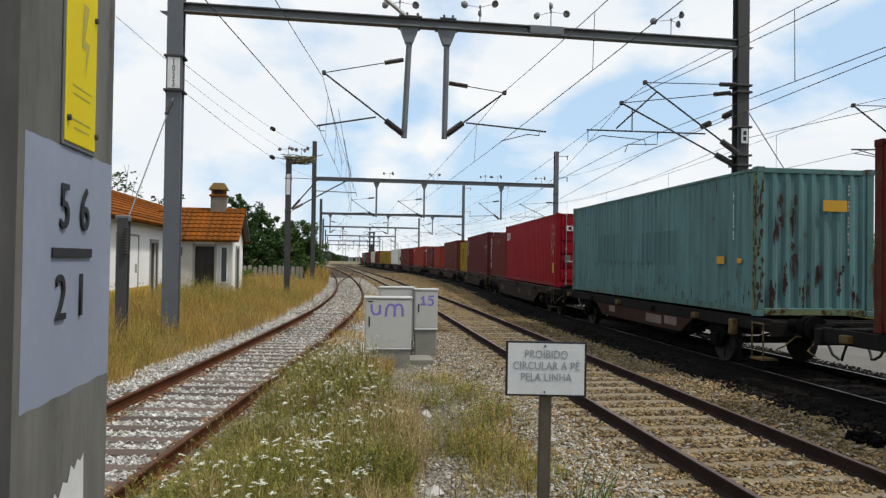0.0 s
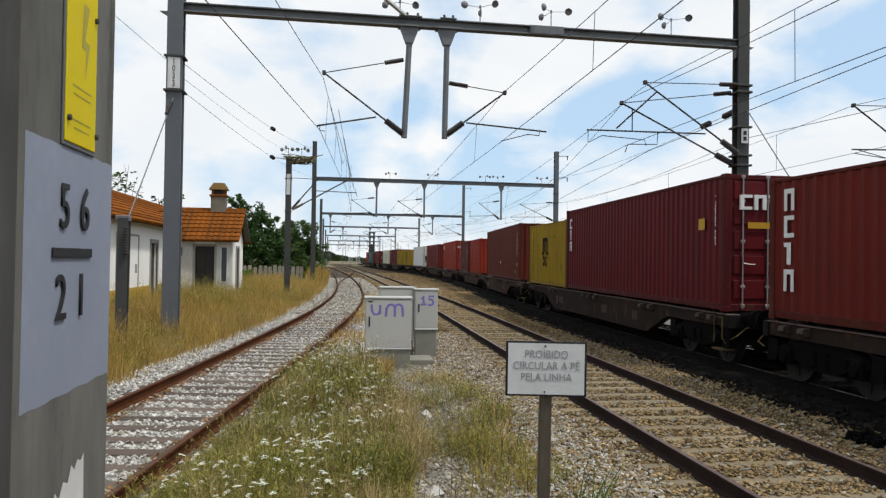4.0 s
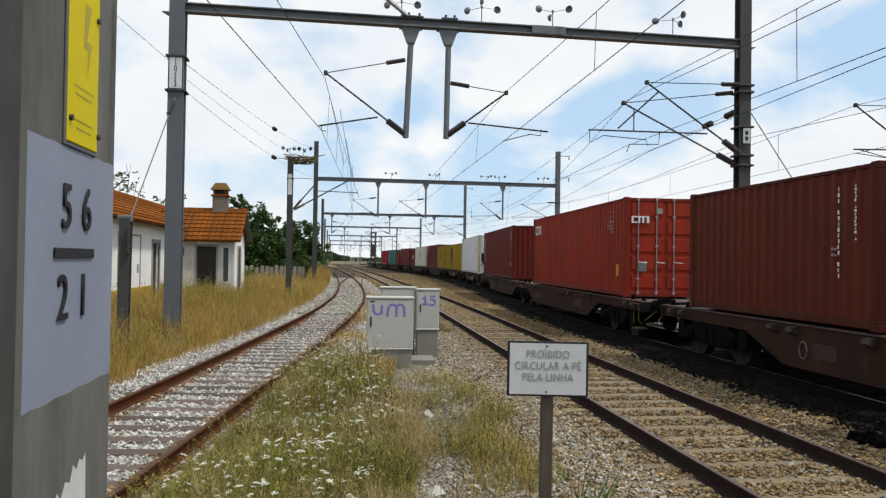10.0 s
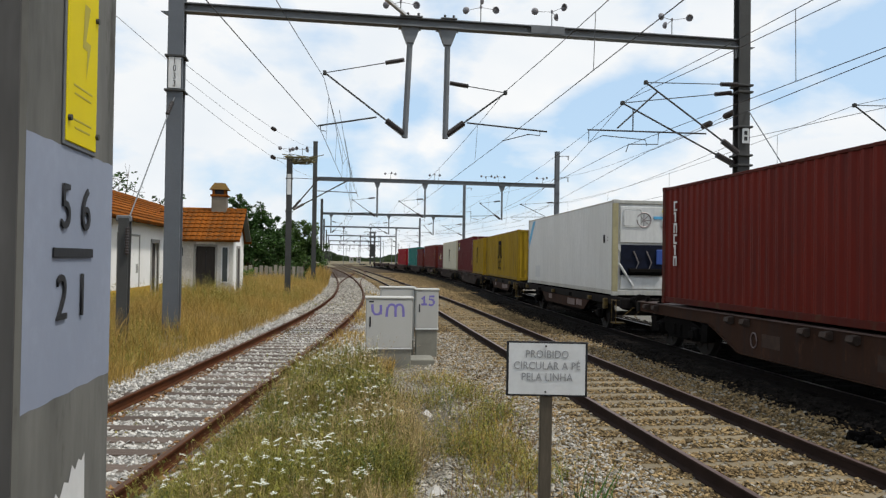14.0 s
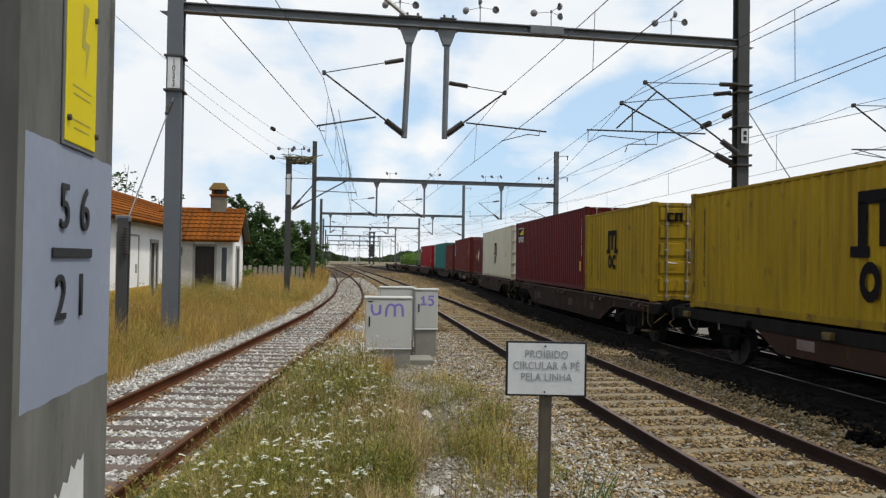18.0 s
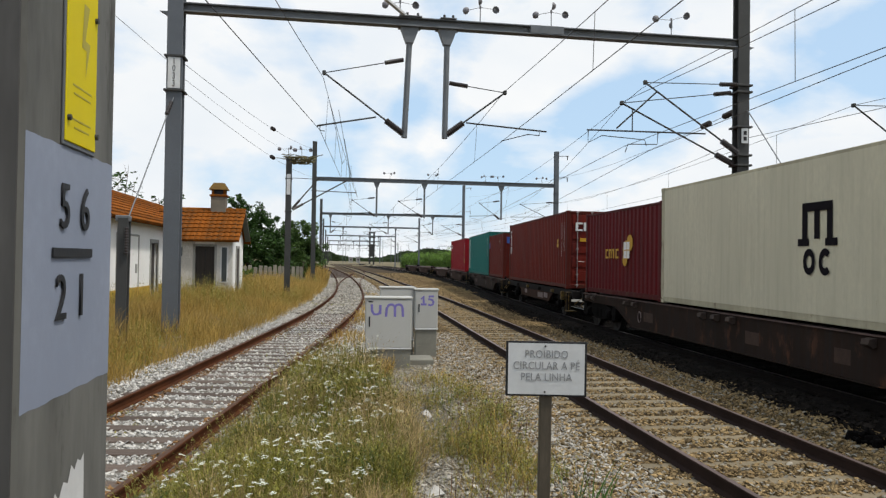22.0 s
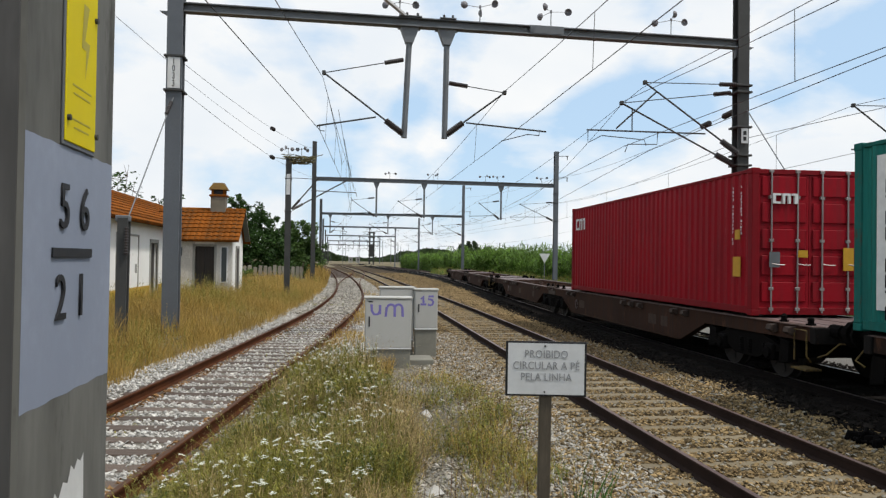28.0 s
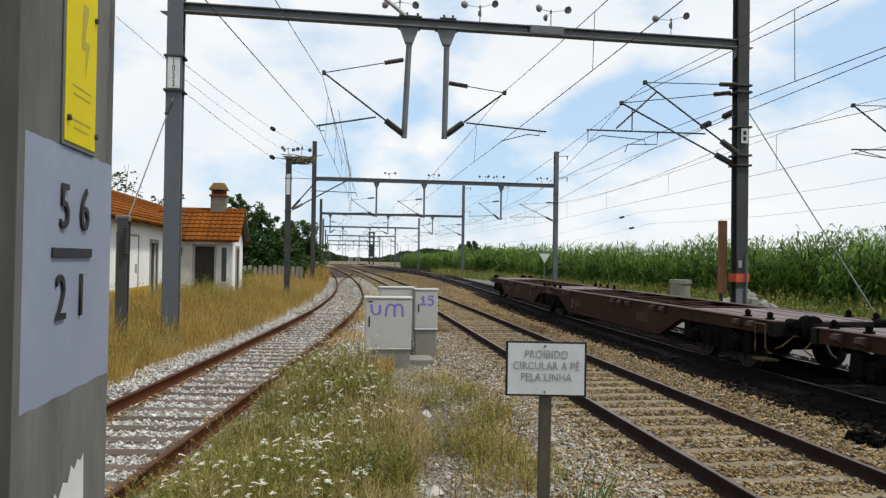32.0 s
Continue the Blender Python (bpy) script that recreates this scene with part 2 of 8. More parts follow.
def lettering(text, size, spacing=1.0, width=1.0):
    """A flat mesh of text in the built-in font, centred, in the x-y plane."""
    cu = bpy.data.curves.new("letters", "FONT")
    cu.body, cu.size, cu.align_x, cu.align_y, cu.space_character, cu.extrude = text, size, "CENTER", "CENTER", spacing, 0.0015
    cu.resolution_u = 3
    ob = bpy.data.objects.new("letters", cu)
    scene.collection.objects.link(ob)
    dg = bpy.context.evaluated_depsgraph_get()
    me = bpy.data.meshes.new_from_object(ob.evaluated_get(dg))
    bpy.data.objects.remove(ob)
    bpy.data.curves.remove(cu)
    if width != 1.0:
        me.transform(Matrix.Diagonal((width, 1, 1, 1)))
    return me


def letters(text, size, material, parent, m, name="lettering", spacing=1.0, width=1.0):
    me = lettering(text, size, spacing, width)
    me.materials.clear()
    me.materials.append(material)
    return part(name, me, material, parent, m=m)


NEAR_SIDE = Matrix(((0, 0, -1, 0), (-1, 0, 0, 0), (0, 1, 0, 0), (0, 0, 0, 1)))     # letters on the side that faces the camera
NEAR_END = Matrix(((1, 0, 0, 0), (0, 0, -1, 0), (0, 1, 0, 0), (0, 0, 0, 1)))       # letters on the end that faces the camera
M["galv_pale"] = mat("grey patch paint", (0.54, 0.55, 0.55), 0.6, scale=3, var=0.1, bump=0.02)
# grease, taken to near-black so the colour holds the underframe's shade
M["gear"] = mat("greasy shade-darkened running gear", (0.006, 0.0052, 0.0048), 0.95, scale=4, var=0.3, bump=0.4, spec=0.06)


def mesh_np(name, verts, faces, material):
    """A mesh from arrays of vertices and of triangles or quads."""
    me = bpy.data.meshes.new(name)
    verts, faces = np.asarray(verts, np.float32), np.asarray(faces, np.int32)
    n, k = faces.shape
    me.vertices.add(len(verts))
    me.vertices.foreach_set("co", verts.ravel())
    me.loops.add(n * k)
    me.loops.foreach_set("vertex_index", faces.ravel())
    me.polygons.add(n)
    me.polygons.foreach_set("loop_start", np.arange(0, n * k, k, dtype=np.int32))
    me.materials.append(material)
    me.update(calc_edges=True)
    me.shade_flat()
    return me


# ---- the lines of the tracks ----
class Line:
    """A smooth centre line in plan through points (x, y), with arc length."""

    def __init__(self, pts, step=0.5):
        xs, ys = np.array([q[0] for q in pts], float), np.array([q[1] for q in pts], float)
        yy = np.arange(ys[0], ys[-1], step)
        xx = np.interp(yy, ys, xs)
        k = np.hanning(41)
        k /= k.sum()
        pad = np.concatenate([xx[0] + (xx[1] - xx[0]) * np.arange(-20, 0), xx, xx[-1] + (xx[-1] - xx[-2]) * np.arange(1, 21)])
        self.x, self.y = np.convolve(pad, k, "valid"), yy
        self.s = np.concatenate([[0], np.cumsum(np.hypot(np.diff(self.x), np.diff(self.y)))])
        self.s -= np.interp(0.0, self.y, self.s)

    def at(self, s):
        return Vector((np.interp(s, self.s, self.x), np.interp(s, self.s, self.y), 0))

    def x_at(self, y):
        return float(np.interp(y, self.y, self.x))

    def way(self, s):
        return (self.at(s + 0.6) - self.at(s - 0.6)).normalized()


class Bend(Line):
    """The train's line: heading from a curvature that changes evenly between stations."""

    def __init__(self, x0, stations, bends, back=60.0, end=420.0):
        s = np.arange(0, end, 1.0)
        k = np.interp(s, stations, bends) * 1e-3
        th = np.concatenate([[0], np.cumsum((k[1:] + k[:-1]) / 2)])
        mid = (th[1:] + th[:-1]) / 2
        x = x0 + np.concatenate([[0], np.cumsum(np.sin(mid))])
        y = np.concatenate([[0], np.cumsum(np.cos(mid))])
        s2 = np.arange(-back, 0, 1.0)
        self.x, self.y, self.s = np.concatenate([0 * s2 + x0, x]), np.concatenate([s2, y]), np.concatenate([s2, s])


LINE2 = Bend(7.95 + 1.219, [0, 25, 50, 80, 120, 180, 260, 380], [1.039, 2.929, -0.517, -2.076, -0.934, 0.582, 0.584, 0.584])
LINE1 = Line([(4.55, -40), (4.60, 0), (4.68, 6.5), (4.95, 20), (5.18, 29), (5.32, 40), (5.3, 55), (5.27, 75), (5.0, 105), (4.5, 140), (2.7, 220), (0.5, 300), (-4, 420)])
LINE0 = Line([(-6.5, -40), (-3.62, 0), (-2.82, 6.8), (-2.22, 10.7), (-1.65, 15), (-1.06, 19.8), (-0.55, 23.9), (0.25, 31.5), (0.95, 43), (1.2, 54), (1.3, 66), (1.2, 85), (0.9, 107), (-0.5, 150), (-4, 220), (-12, 320)])
LINE_X = Line([(1.2, 54), (1.5, 66), (2.5, 85), (3.7, 105), (4.5, 130), (4.4, 145)])
LINE3 = Line([(13.1, 70), (13.9, 82), (14.9, 95), (15.9, 115), (16.6, 140), (15.5, 190), (14, 260), (18, 400)])


def ground_z(x, y):
    """Height of the soil: a bank on the left, a shallow fall beyond the far track."""
    left = LINE0.x_at(min(max(y, -39), 300)) - 2.1
    right = float(np.interp(y, LINE2.y, LINE2.x)) + 3.0 + (5.0 if y > 70 else 0)
    z = -0.27
    if x < left:
        z += 0.42 * min(1.0, (left - x) / 2.6) ** 1.2
    if x > right:
        z -= 0.12 * min(1.0, (x - right) / 3.0)
    d = 0.03 * noise.noise(Vector((x * 0.5, y * 0.5, 0))) + 0.04 * noise.noise(Vector((x * 0.13, y * 0.13, 3)))
    return z + d


def build_ground():
    xs = np.concatenate([-np.geomspace(2500, 16, 26), np.arange(-15, 30, 0.5), np.geomspace(30, 3000, 26)])
    ys = np.concatenate([-np.geomspace(1500, 12, 14), np.arange(-10, 60, 0.6), np.geomspace(60, 4500, 48)])
    verts = [(x, y, ground_z(x, y)) for y in ys for x in xs]
    nx = len(xs)
    faces = [(j * nx + i, j * nx + i + 1, (j + 1) * nx + i + 1, (j + 1) * nx + i) for j in range(len(ys) - 1) for i in range(nx - 1)]
    g = Geo()
    g.add(verts, faces)
    solid("ground", g, M["soil"], "dry brown soil with sparse weeds along the railway", "ground", kind="structure", smooth=True)


build_ground()


def bed(name, line, s0, s1, half, top, material, label, skew=0.0):
    """A ballast bed with sloping shoulders and an uneven top."""
    g = Geo()
    prof = [(-half - 0.55, -0.34), (-half - 0.1, top - 0.03), (-half * 0.5, top), (0, top - 0.01), (half * 0.5, top), (half + 0.1, top - 0.03), (half + 0.55, -0.34)]
    ss = np.concatenate([np.arange(s0, min(60, s1), 0.5), np.arange(max(60, s0), s1, 4.0)])
    vs = []
    for s in ss:
        q, w = line.at(s), line.way(s)
        a = Vector((w.y, -w.x, 0))
        for k, (u, z) in enumerate(prof):
            e = 0.14 * noise.noise(Vector((s * 0.7, k * 3.1, half))) if k in (0, 1, 5, 6) else 0
            v = q + a * (u + e)
            vs.append((v.x, v.y, z + 0.02 * noise.noise(Vector((v.x * 1.7, v.y * 1.7, 1)))))
    k = len(prof)
    fs = [(j * k + i, j * k + i + 1, (j + 1) * k + i + 1, (j + 1) * k + i) for j in range(len(ss) - 1) for i in range(k - 1)]
    g.add(vs, fs)
    return solid(name, g, material, label, "ballast", kind="structure", smooth=True)


bed("ballast_bed_siding", LINE0, -12, 200, 1.45, -0.165, M["gravel_white"], "pale crushed-stone ballast under the weedy siding")
bed("ballast_bed_main", LINE1, -12, 300, 2.05, -0.16, M["gravel_tan"], "rust-tinted tan ballast under the nearer main track")
# the far bed's colour carries the shade under the wagons
bed("ballast_bed_far", LINE2, -12, 330, 1.85, -0.15, M["gravel_dark"], "oily ballast coloured darker for the goods train's shade")
cinder = Bend(7.95 + 1.219 + 4.0, [0, 25, 50, 80, 120, 180, 260, 380], [1.039, 2.929, -0.517, -2.076, -0.934, 0.582, 0.584, 0.584])
bed("cinder_path", cinder, -12, 120, 1.75, -0.22, M["gravel_ash"], "grey cinder path beyond the far track")
bed("ballast_bed_spur", LINE3, 2, 250, 1.5, -0.17, M["gravel_white"], "pale ballast of the diverging spur track")



def infill(name, left, right, y0, y1, z, material, label):
    """A sheet of ballast between two beds; left and right give x for y."""
    ys = np.concatenate([np.arange(y0, min(70, y1), 1.0), np.arange(max(70, y0), y1, 5.0)])
    g = Geo()
    k = 6
    vs = []
    for y in ys:
        a, b = left(y), right(y)
        for i in range(k):
            x = a + (b - a) * i / (k - 1)
            vs.append((x, y, z + 0.03 * noise.noise(Vector((x * 0.9, y * 0.9, 5)))))
    g.add(vs, [(j * k + i, j * k + i + 1, (j + 1) * k + i + 1, (j + 1) * k + i) for j in range(len(ys) - 1) for i in range(k - 1)])
    solid(name, g, material, label, "ballast", kind="structure", smooth=True)


FAR_X = lambda y: float(np.interp(y, LINE2.y, LINE2.x))
infill("ballast_infill_main", lambda y: LINE1.x_at(y) + 1.6, lambda y: FAR_X(y) - 1.9, 8, 300, -0.215, M["gravel_tan"], "tan ballast spread between the two main tracks")
infill("ballast_infill_siding", lambda y: LINE0.x_at(y) + 1.2, lambda y: LINE1.x_at(y) - 1.6, 17, 200, -0.225, M["gravel_tan"], "tan ballast spread beside the siding")
infill("ballast_infill_yard", lambda y: FAR_X(y) + 5.0, lambda y: max(FAR_X(y) + 6.0, LINE3.x_at(max(y, 71))) + 1.2, 55, 300, -0.30, M["gravel_ash"], "grey trodden ballast towards the spur")
infill("gravel_patch", lambda y: 0.35, lambda y: LINE1.x_at(y) - 1.7, 3.0, 19, -0.235, M["gravel_grey"], "grey gravel round the notice and the cabinets")

RAIL = [(-0.07, -0.16), (0.07, -0.16), (0.07, -0.147), (0.012, -0.13), (0.012, -0.045), (0.035, -0.032), (0.036, -0.006), (0.028, 0.0), (-0.028, 0.0), (-0.036, -0.006), (-0.035, -0.032), (-0.012, -0.045), (-0.012, -0.13), (-0.07, -0.147)]


def rail(parent, line, off, s0, s1, mats, name="rail"):
    g = Geo()
    ss = np.concatenate([np.arange(s0, min(80, s1), 1.0), np.arange(max(80, s0), s1 + 0.01, 4.0)])
    k = len(RAIL)
    vs, fs, ms = [], [], []
    for s in ss:
        q, w = line.at(s), line.way(s)
        a = Vector((w.y, -w.x, 0))
        vs.extend([tuple(q + a * (off + u) + Vector((0, 0, z))) for u, z in RAIL])
    for j in range(len(ss) - 1):
        for i in range(k):
            fs.append((j * k + i, (j + 1) * k + i, (j + 1) * k + (i + 1) % k, j * k + (i + 1) % k))
            ms.append(1 if i == 7 else 0)
    fs.append(tuple(range(k)))
    ms.append(0)
    g.v, g.f, g.m = vs, fs, ms
    return part(name, g, mats, parent)


def track(name, label, line, s0, s1, mats, tie_mat, tie_len, near=150, gap=0.6, tie_h=0.14):
    t = thing(name, label, "railway track", kind="structure")
    for off in (-0.87, 0.87):
        rail(t, line, off, s0, s1, mats)
    g = Geo().box(-tie_len / 2, -0.12, -tie_h, tie_len / 2, 0.12, 0.0, 0.012)
    me = g.mesh("tie", tie_mat)
    rest = Geo()
    s, k = s0 + 0.3, 0
    while s < s1 - 0.2:
        q, w = line.at(s), line.way(s)
        ang = math.degrees(math.atan2(-w.x, w.y)) + random.uniform(-0.7, 0.7)
        m = pose(q.x + random.uniform(-0.03, 0.03), q.y, -0.152 + random.uniform(-0.008, 0.008), 0, 0, ang)
        if -2 < s < near:
            part("tie", me, tie_mat, t, m=m)
            k += 1
        else:
            rest.box(-tie_len / 2, -0.12, -tie_h, tie_len / 2, 0.12, 0.0, m=m)
        s += gap
    if rest.v:
        tagged(part("far_ties", rest, tie_mat, t), kind="stuff")
    return t


def build_tracks():
    rusty = [M["rail_rust"], M["rail_top"]]
    worn = [M["rail_dark"], M["rail_shine"]]
    track("railway_track_siding", "rusty siding track on weathered timber ties", LINE0, -10, 200, rusty, M["tie_wood"], 2.6, near=90)
    track("railway_track_main", "main track with worn rail heads on dusty ties", LINE1, -10, 280, worn, M["tie_tan"], 2.6, near=110)
    track("railway_track_far", "dark main track that carries the goods train", LINE2, -10, 310, [M["rail_oily_shaded"], M["rail_bright"]], M["tie_oily_shaded"], 2.6, near=70)
    track("railway_track_spur", "spur track diverging beyond the empty wagons", LINE3, 2, 240, worn, M["tie_wood"], 2.6, near=0)
    t = thing("railway_track_crossover", "rusty crossover rails between siding and main track", "railway track", kind="structure")
    for off in (-0.87, 0.87):
        rail(t, LINE_X, off, LINE_X.s[0], LINE_X.s[-1] - 1, rusty)


build_tracks()


# ---- overhead line: portals, masts, cantilevers and wires ----
def insulator(parent, p0, p1, r=0.085, ribs=10, name="insulator"):
    p0, p1 = Vector(p0), Vector(p1)
    pts, rs = [], []
    for i in range(ribs * 2 + 1):
        pts.append(p0.lerp(p1, i / (ribs * 2)))
        rs.append(0.95 * r if i % 2 else r * 0.72)
    return part(name, Geo().tube(pts, rs, 8), M["insulator"], parent, "dark ribbed insulator")


def rod(parent, p0, p1, r, material, name="tube", n=7):
    return part(name, Geo().tube([p0, p1], r, n), material, parent)


def bent(parent, pts, r, material, name="steady_arm"):
    return part(name, Geo().tube(pts, r, 6), material, parent)


def post(parent, x, y, z0, z1, w, material, ang=0.0, name="post"):
    """An H-section mast with a base plate and cap."""
    g = Geo().prism(H_BEAM(w, w, w * 0.16), (x, y, z0), (x, y, z1), up=(math.sin(ang), math.cos(ang), 0))
    return part(name, g, material, parent)


def clamp(parent, x, y, z, w, material):
    return part("clamp_band", Geo().box(x - w * 0.62, y - w * 0.62, z - 0.03, x + w * 0.62, y + w * 0.62, z + 0.03, 0.01), material, parent)


def drop_tube(parent, x, y, z_top, z_bot, lean=0.0, r=0.085):
    v = Geo()
    v.prism([(-0.27, 0.0), (0.27, 0.0), (0.1, -0.45), (-0.1, -0.45)], (x, y + 0.12, z_top), (x, y - 0.12, z_top))
    part("gusset", v, M["galv"], parent)
    part("gusset_plate", Geo().box(x - 0.32, y - 0.2, z_top - 0.01, x + 0.32, y + 0.2, z_top + 0.04), M["galv"], parent)
    return rod(parent, (x, y, z_top - 0.3), (x - lean, y, z_bot), r, M["galv"], "drop_tube", 10)


def cantilever(parent, mast, low, high, wire_top, reach, y, arm, tie_from):
    """A hinged bracket in the plane across the tracks: (x, z) pairs."""
    mt = M["steel_dark"]
    pt = lambda q: (q[0], y, q[1])
    a, b = Vector(pt(low)), Vector(pt(wire_top))
    d = (b - a).normalized()
    L = (b - a).length
    insulator(parent, a + d * 0.05, a + d * min(0.66, L * 0.3), 0.105)
    rod(parent, a + d * min(0.6, L * 0.28), b, 0.026, mt, "bracket_tube")
    t = Vector(pt(tie_from))
    dt = (b - t).normalized()
    insulator(parent, t + dt * 0.08, t + dt * 0.62, 0.075)
    rod(parent, t + dt * 0.5, b, 0.014, mt, "tie_rod")
    rod(parent, pt(reach[0]), pt(reach[1]), 0.024, mt, "register_tube")
    bent(parent, [pt(q) for q in arm], 0.014, mt)
    part("wire_clamp", Geo().box(b.x - 0.05, y - 0.06, b.z - 0.06, b.x + 0.05, y + 0.06, b.z + 0.06, 0.015), mt, parent)


def simple_cantilever(parent, xm, y, xw, zc=5.55):
    s = 1 if xw > xm else -1
    cantilever(parent, None, (xm + s * 0.1, zc + 0.1), None, (xw, zc + 1.45), ((xm + s * 0.55, zc + 0.42), (xw + s * 0.9, zc + 0.32)), y,
               [(xw + s * 0.8, zc + 0.3), (xw + s * 0.8, zc + 0.18), (xw, zc)], (xm + s * 0.1, zc + 1.7))


SPINNERS = []


def spinner(x, y, z, phase, speed, size=1.0):
    """A bird-scaring rotor with three cups on a rod."""
    t = thing("bird_scarer", "grey three-cup wind rotor on the overhead steelwork", "bird scarer", pose(x, y, z), group="bird scarers on the portal")
    part("rod", Geo().tube([(0, 0, -0.02), (0, 0, 0.46 * size)], 0.014, 6), M["galv"], t)
    g = Geo()
    for k in range(3):
        w = k * 2 * math.pi / 3
        dx, dy = math.cos(w), math.sin(w)
        g.tube([(0, 0, 0), (dx * 0.5 * size, dy * 0.5 * size, 0)], 0.008, 5)
        pts, rs = [], []
        for i in range(6):
            a = i / 5 * math.pi / 2
            pts.append((dx * 0.5 * size - dy * 0.1 * math.sin(a), dy * 0.5 * size + dx * 0.1 * math.sin(a), 0))
            rs.append(0.105 * size * math.cos(a) + 0.004)
        g.tube(pts, rs, 9, caps=False)
    g.tube([(0, 0, -0.03), (0, 0, 0.05)], 0.03, 8)
    r = part("rotor", g, M["cup"], t, "three dull plastic cups on thin arms", m=pose(0, 0, 0.46 * size))
    SPINNERS.append((r, phase, speed, 0.46 * size))
    return t


M["cup"] = mat("dull grey plastic", (0.2, 0.19, 0.2), 0.5, var=0.1, bump=0.0)
M["post_grey"] = mat("blue-grey painted mast steel", (0.115, 0.125, 0.14), 0.6, 0.1, scale=1.2, var=0.18, fine=20, bump=0.1, col2=(0.09, 0.098, 0.11))


def spinners_turn():
    for r, phase, speed, h in SPINNERS:
        n = int(32 * speed / 70) + 1
        walk(r, [(32.0 * i / n, pose(0, 0, h, 0, 0, phase + speed * (32.0 * i / n - 28.0))) for i in range(n + 1)])


GROUP_P = "portals over the tracks"


def first_portal():
    y = 20.55
    p = thing("catenary_portal", "grey steel portal over three tracks with brackets", "catenary portal", group=GROUP_P)
    lp = post(p, -4.27, y, 0.0, 9.35, 0.40, M["post_grey"])
    rp = post(p, 12.1, y, -0.6, 12.2, 0.35, M["steel_dark"])
    part("footing", Geo().box(-4.6, y - 0.33, -0.5, -3.94, y + 0.33, -0.05, 0.03), M["concrete"], p)
    part("footing", Geo().box(11.7, y - 0.4, -0.9, 12.5, y + 0.4, -0.35, 0.03), M["concrete"], p)
    part("beam", Geo().prism(H_BEAM(0.28, 0.25, 0.03), (-4.4, y, 8.78), (12.3, y, 8.72), up=(0, 0, 1)), M["galv"], p)
    part("splice_plate", Geo().box(5.5, y - 0.152, 8.645, 6.5, y - 0.143, 8.86, 0.002), M["galv"], p)
    part("splice_plate", Geo().box(5.5, y - 0.1, 8.872, 6.5, y + 0.1, 8.892, 0.002), M["galv"], p)
    for x0, x1 in ((1.72, 2.36), (2.88, 3.34)):
        part("saddle_plate", Geo().box(x0, y - 0.2, 8.884, x1, y + 0.2, 8.914, 0.004), M["galv"], p)
    part("strut", Geo().prism([(-0.05, -0.03), (0.05, -0.03), (0.05, 0.03), (-0.05, 0.03)], (1.9, y - 0.1, 8.92), (1.0, y - 1.6, 9.0)), M["galv_pale"], p)
    for x in (1.95, 2.25, 3.0, 3.25):
        part("bolt", Geo().tube([(x, y - 0.1, 8.91), (x, y - 0.1, 9.01)], 0.035, 6), M["steel_dark"], p)
    for x0, x1 in ((-4.1, -3.5), (11.9, 11.3)):
        part("knee_bracket", Geo().prism([(0, 0), (0.0, -0.35), (x1 - x0, 0)], (x0, y + 0.06, 8.65), (x0, y - 0.06, 8.65)), M["galv"], p)
    drop_tube(p, 2.03, y, 8.62, 5.5, 0.11)
    drop_tube(p, 3.10, y, 8.62, 5.52, 0.03)
    # brackets over the siding and the nearer main track
    cantilever(p, None, (1.93, 5.58), None, (-0.33, 7.22), ((1.12, 6.05), (-0.5, 5.74)), y, [(-0.42, 5.78), (-0.42, 5.62), (-0.28, 5.6)], (1.95, 7.72))
    cantilever(p, None, (3.08, 5.6), None, (4.8, 6.91), ((3.69, 6.0), (6.05, 5.84)), y, [(5.84, 5.88), (5.84, 5.72), (5.5, 5.74), (4.72, 5.52)], (3.1, 7.12))
    # two brackets on the far mast
    cantilever(p, None, (11.9, 5.08), None, (8.33, 6.78), ((7.27, 5.95), (10.97, 5.98)), y, [(7.31, 5.95), (7.31, 5.57), (7.73, 5.8), (9.05, 5.72), (9.1, 5.55)], (11.85, 7.26))
    cantilever(p, None, (11.9, 5.37), None, (8.94, 7.36), ((8.08, 5.98), (9.29, 7.09)), y - 0.25, [(9.35, 5.9), (9.33, 5.56), (8.43, 5.53), (8.35, 5.3)], (11.9, 7.44))
    rod(p, (8.62, y - 0.1, 6.6), (8.62, y - 0.1, 5.95), 0.018, M["steel_dark"], "hanger")
    for z in (5.05, 5.35, 6.2, 7.25, 7.45):
        clamp(p, 12.1, y, z, 0.4, M["steel_dark"])
    for z in (6.5, 7.42):
        clamp(p, -4.27, y, z, 0.42, M["steel_dark"])
    pl = part("number_plate", Geo().box(-4.43, y - 0.235, 6.55, -4.11, y - 0.215, 7.38, 0.006), M["white_plate"], p, "white enamel number plate")
    for i, ch in enumerate("1033"):
        letters(ch, 0.24, M["black"], pl, Matrix.Translation((-4.27, y - 0.24, 7.27 - i * 0.2)) @ NEAR_END, "digit", width=0.7)
    pl = part("number_plate", Geo().box(12.0, y - 0.235, 5.7, 12.22, y - 0.215, 6.15, 0.006), M["galv_pale"], p, "small faded number plate")
    g = Geo()
    for z in (5.78, 5.95):
        g.box(12.06, y - 0.24, z, 12.16, y - 0.236, z + 0.12)
    part("digits", g, M["black"], pl)
    part("warning_band", Geo().box(11.885, y - 0.212, 1.55, 12.315, y + 0.212, 1.8, 0.004), M["orange"], p, "orange warning band")
    part("data_plate", Geo().box(11.95, y - 0.225, 1.98, 12.06, y - 0.205, 2.2, 0.004), M["concrete"], p)
    part("base_sleeve", Geo().box(11.88, y - 0.216, -0.4, 12.1, y - 0.205, 1.35, 0.004), M["galv"], p, "pale painted foot of the mast")
    part("conduit", Geo().tube([(12.2, y - 0.24, -0.4), (12.2, y - 0.24, 2.4)], 0.03, 6), M["galv"], p)
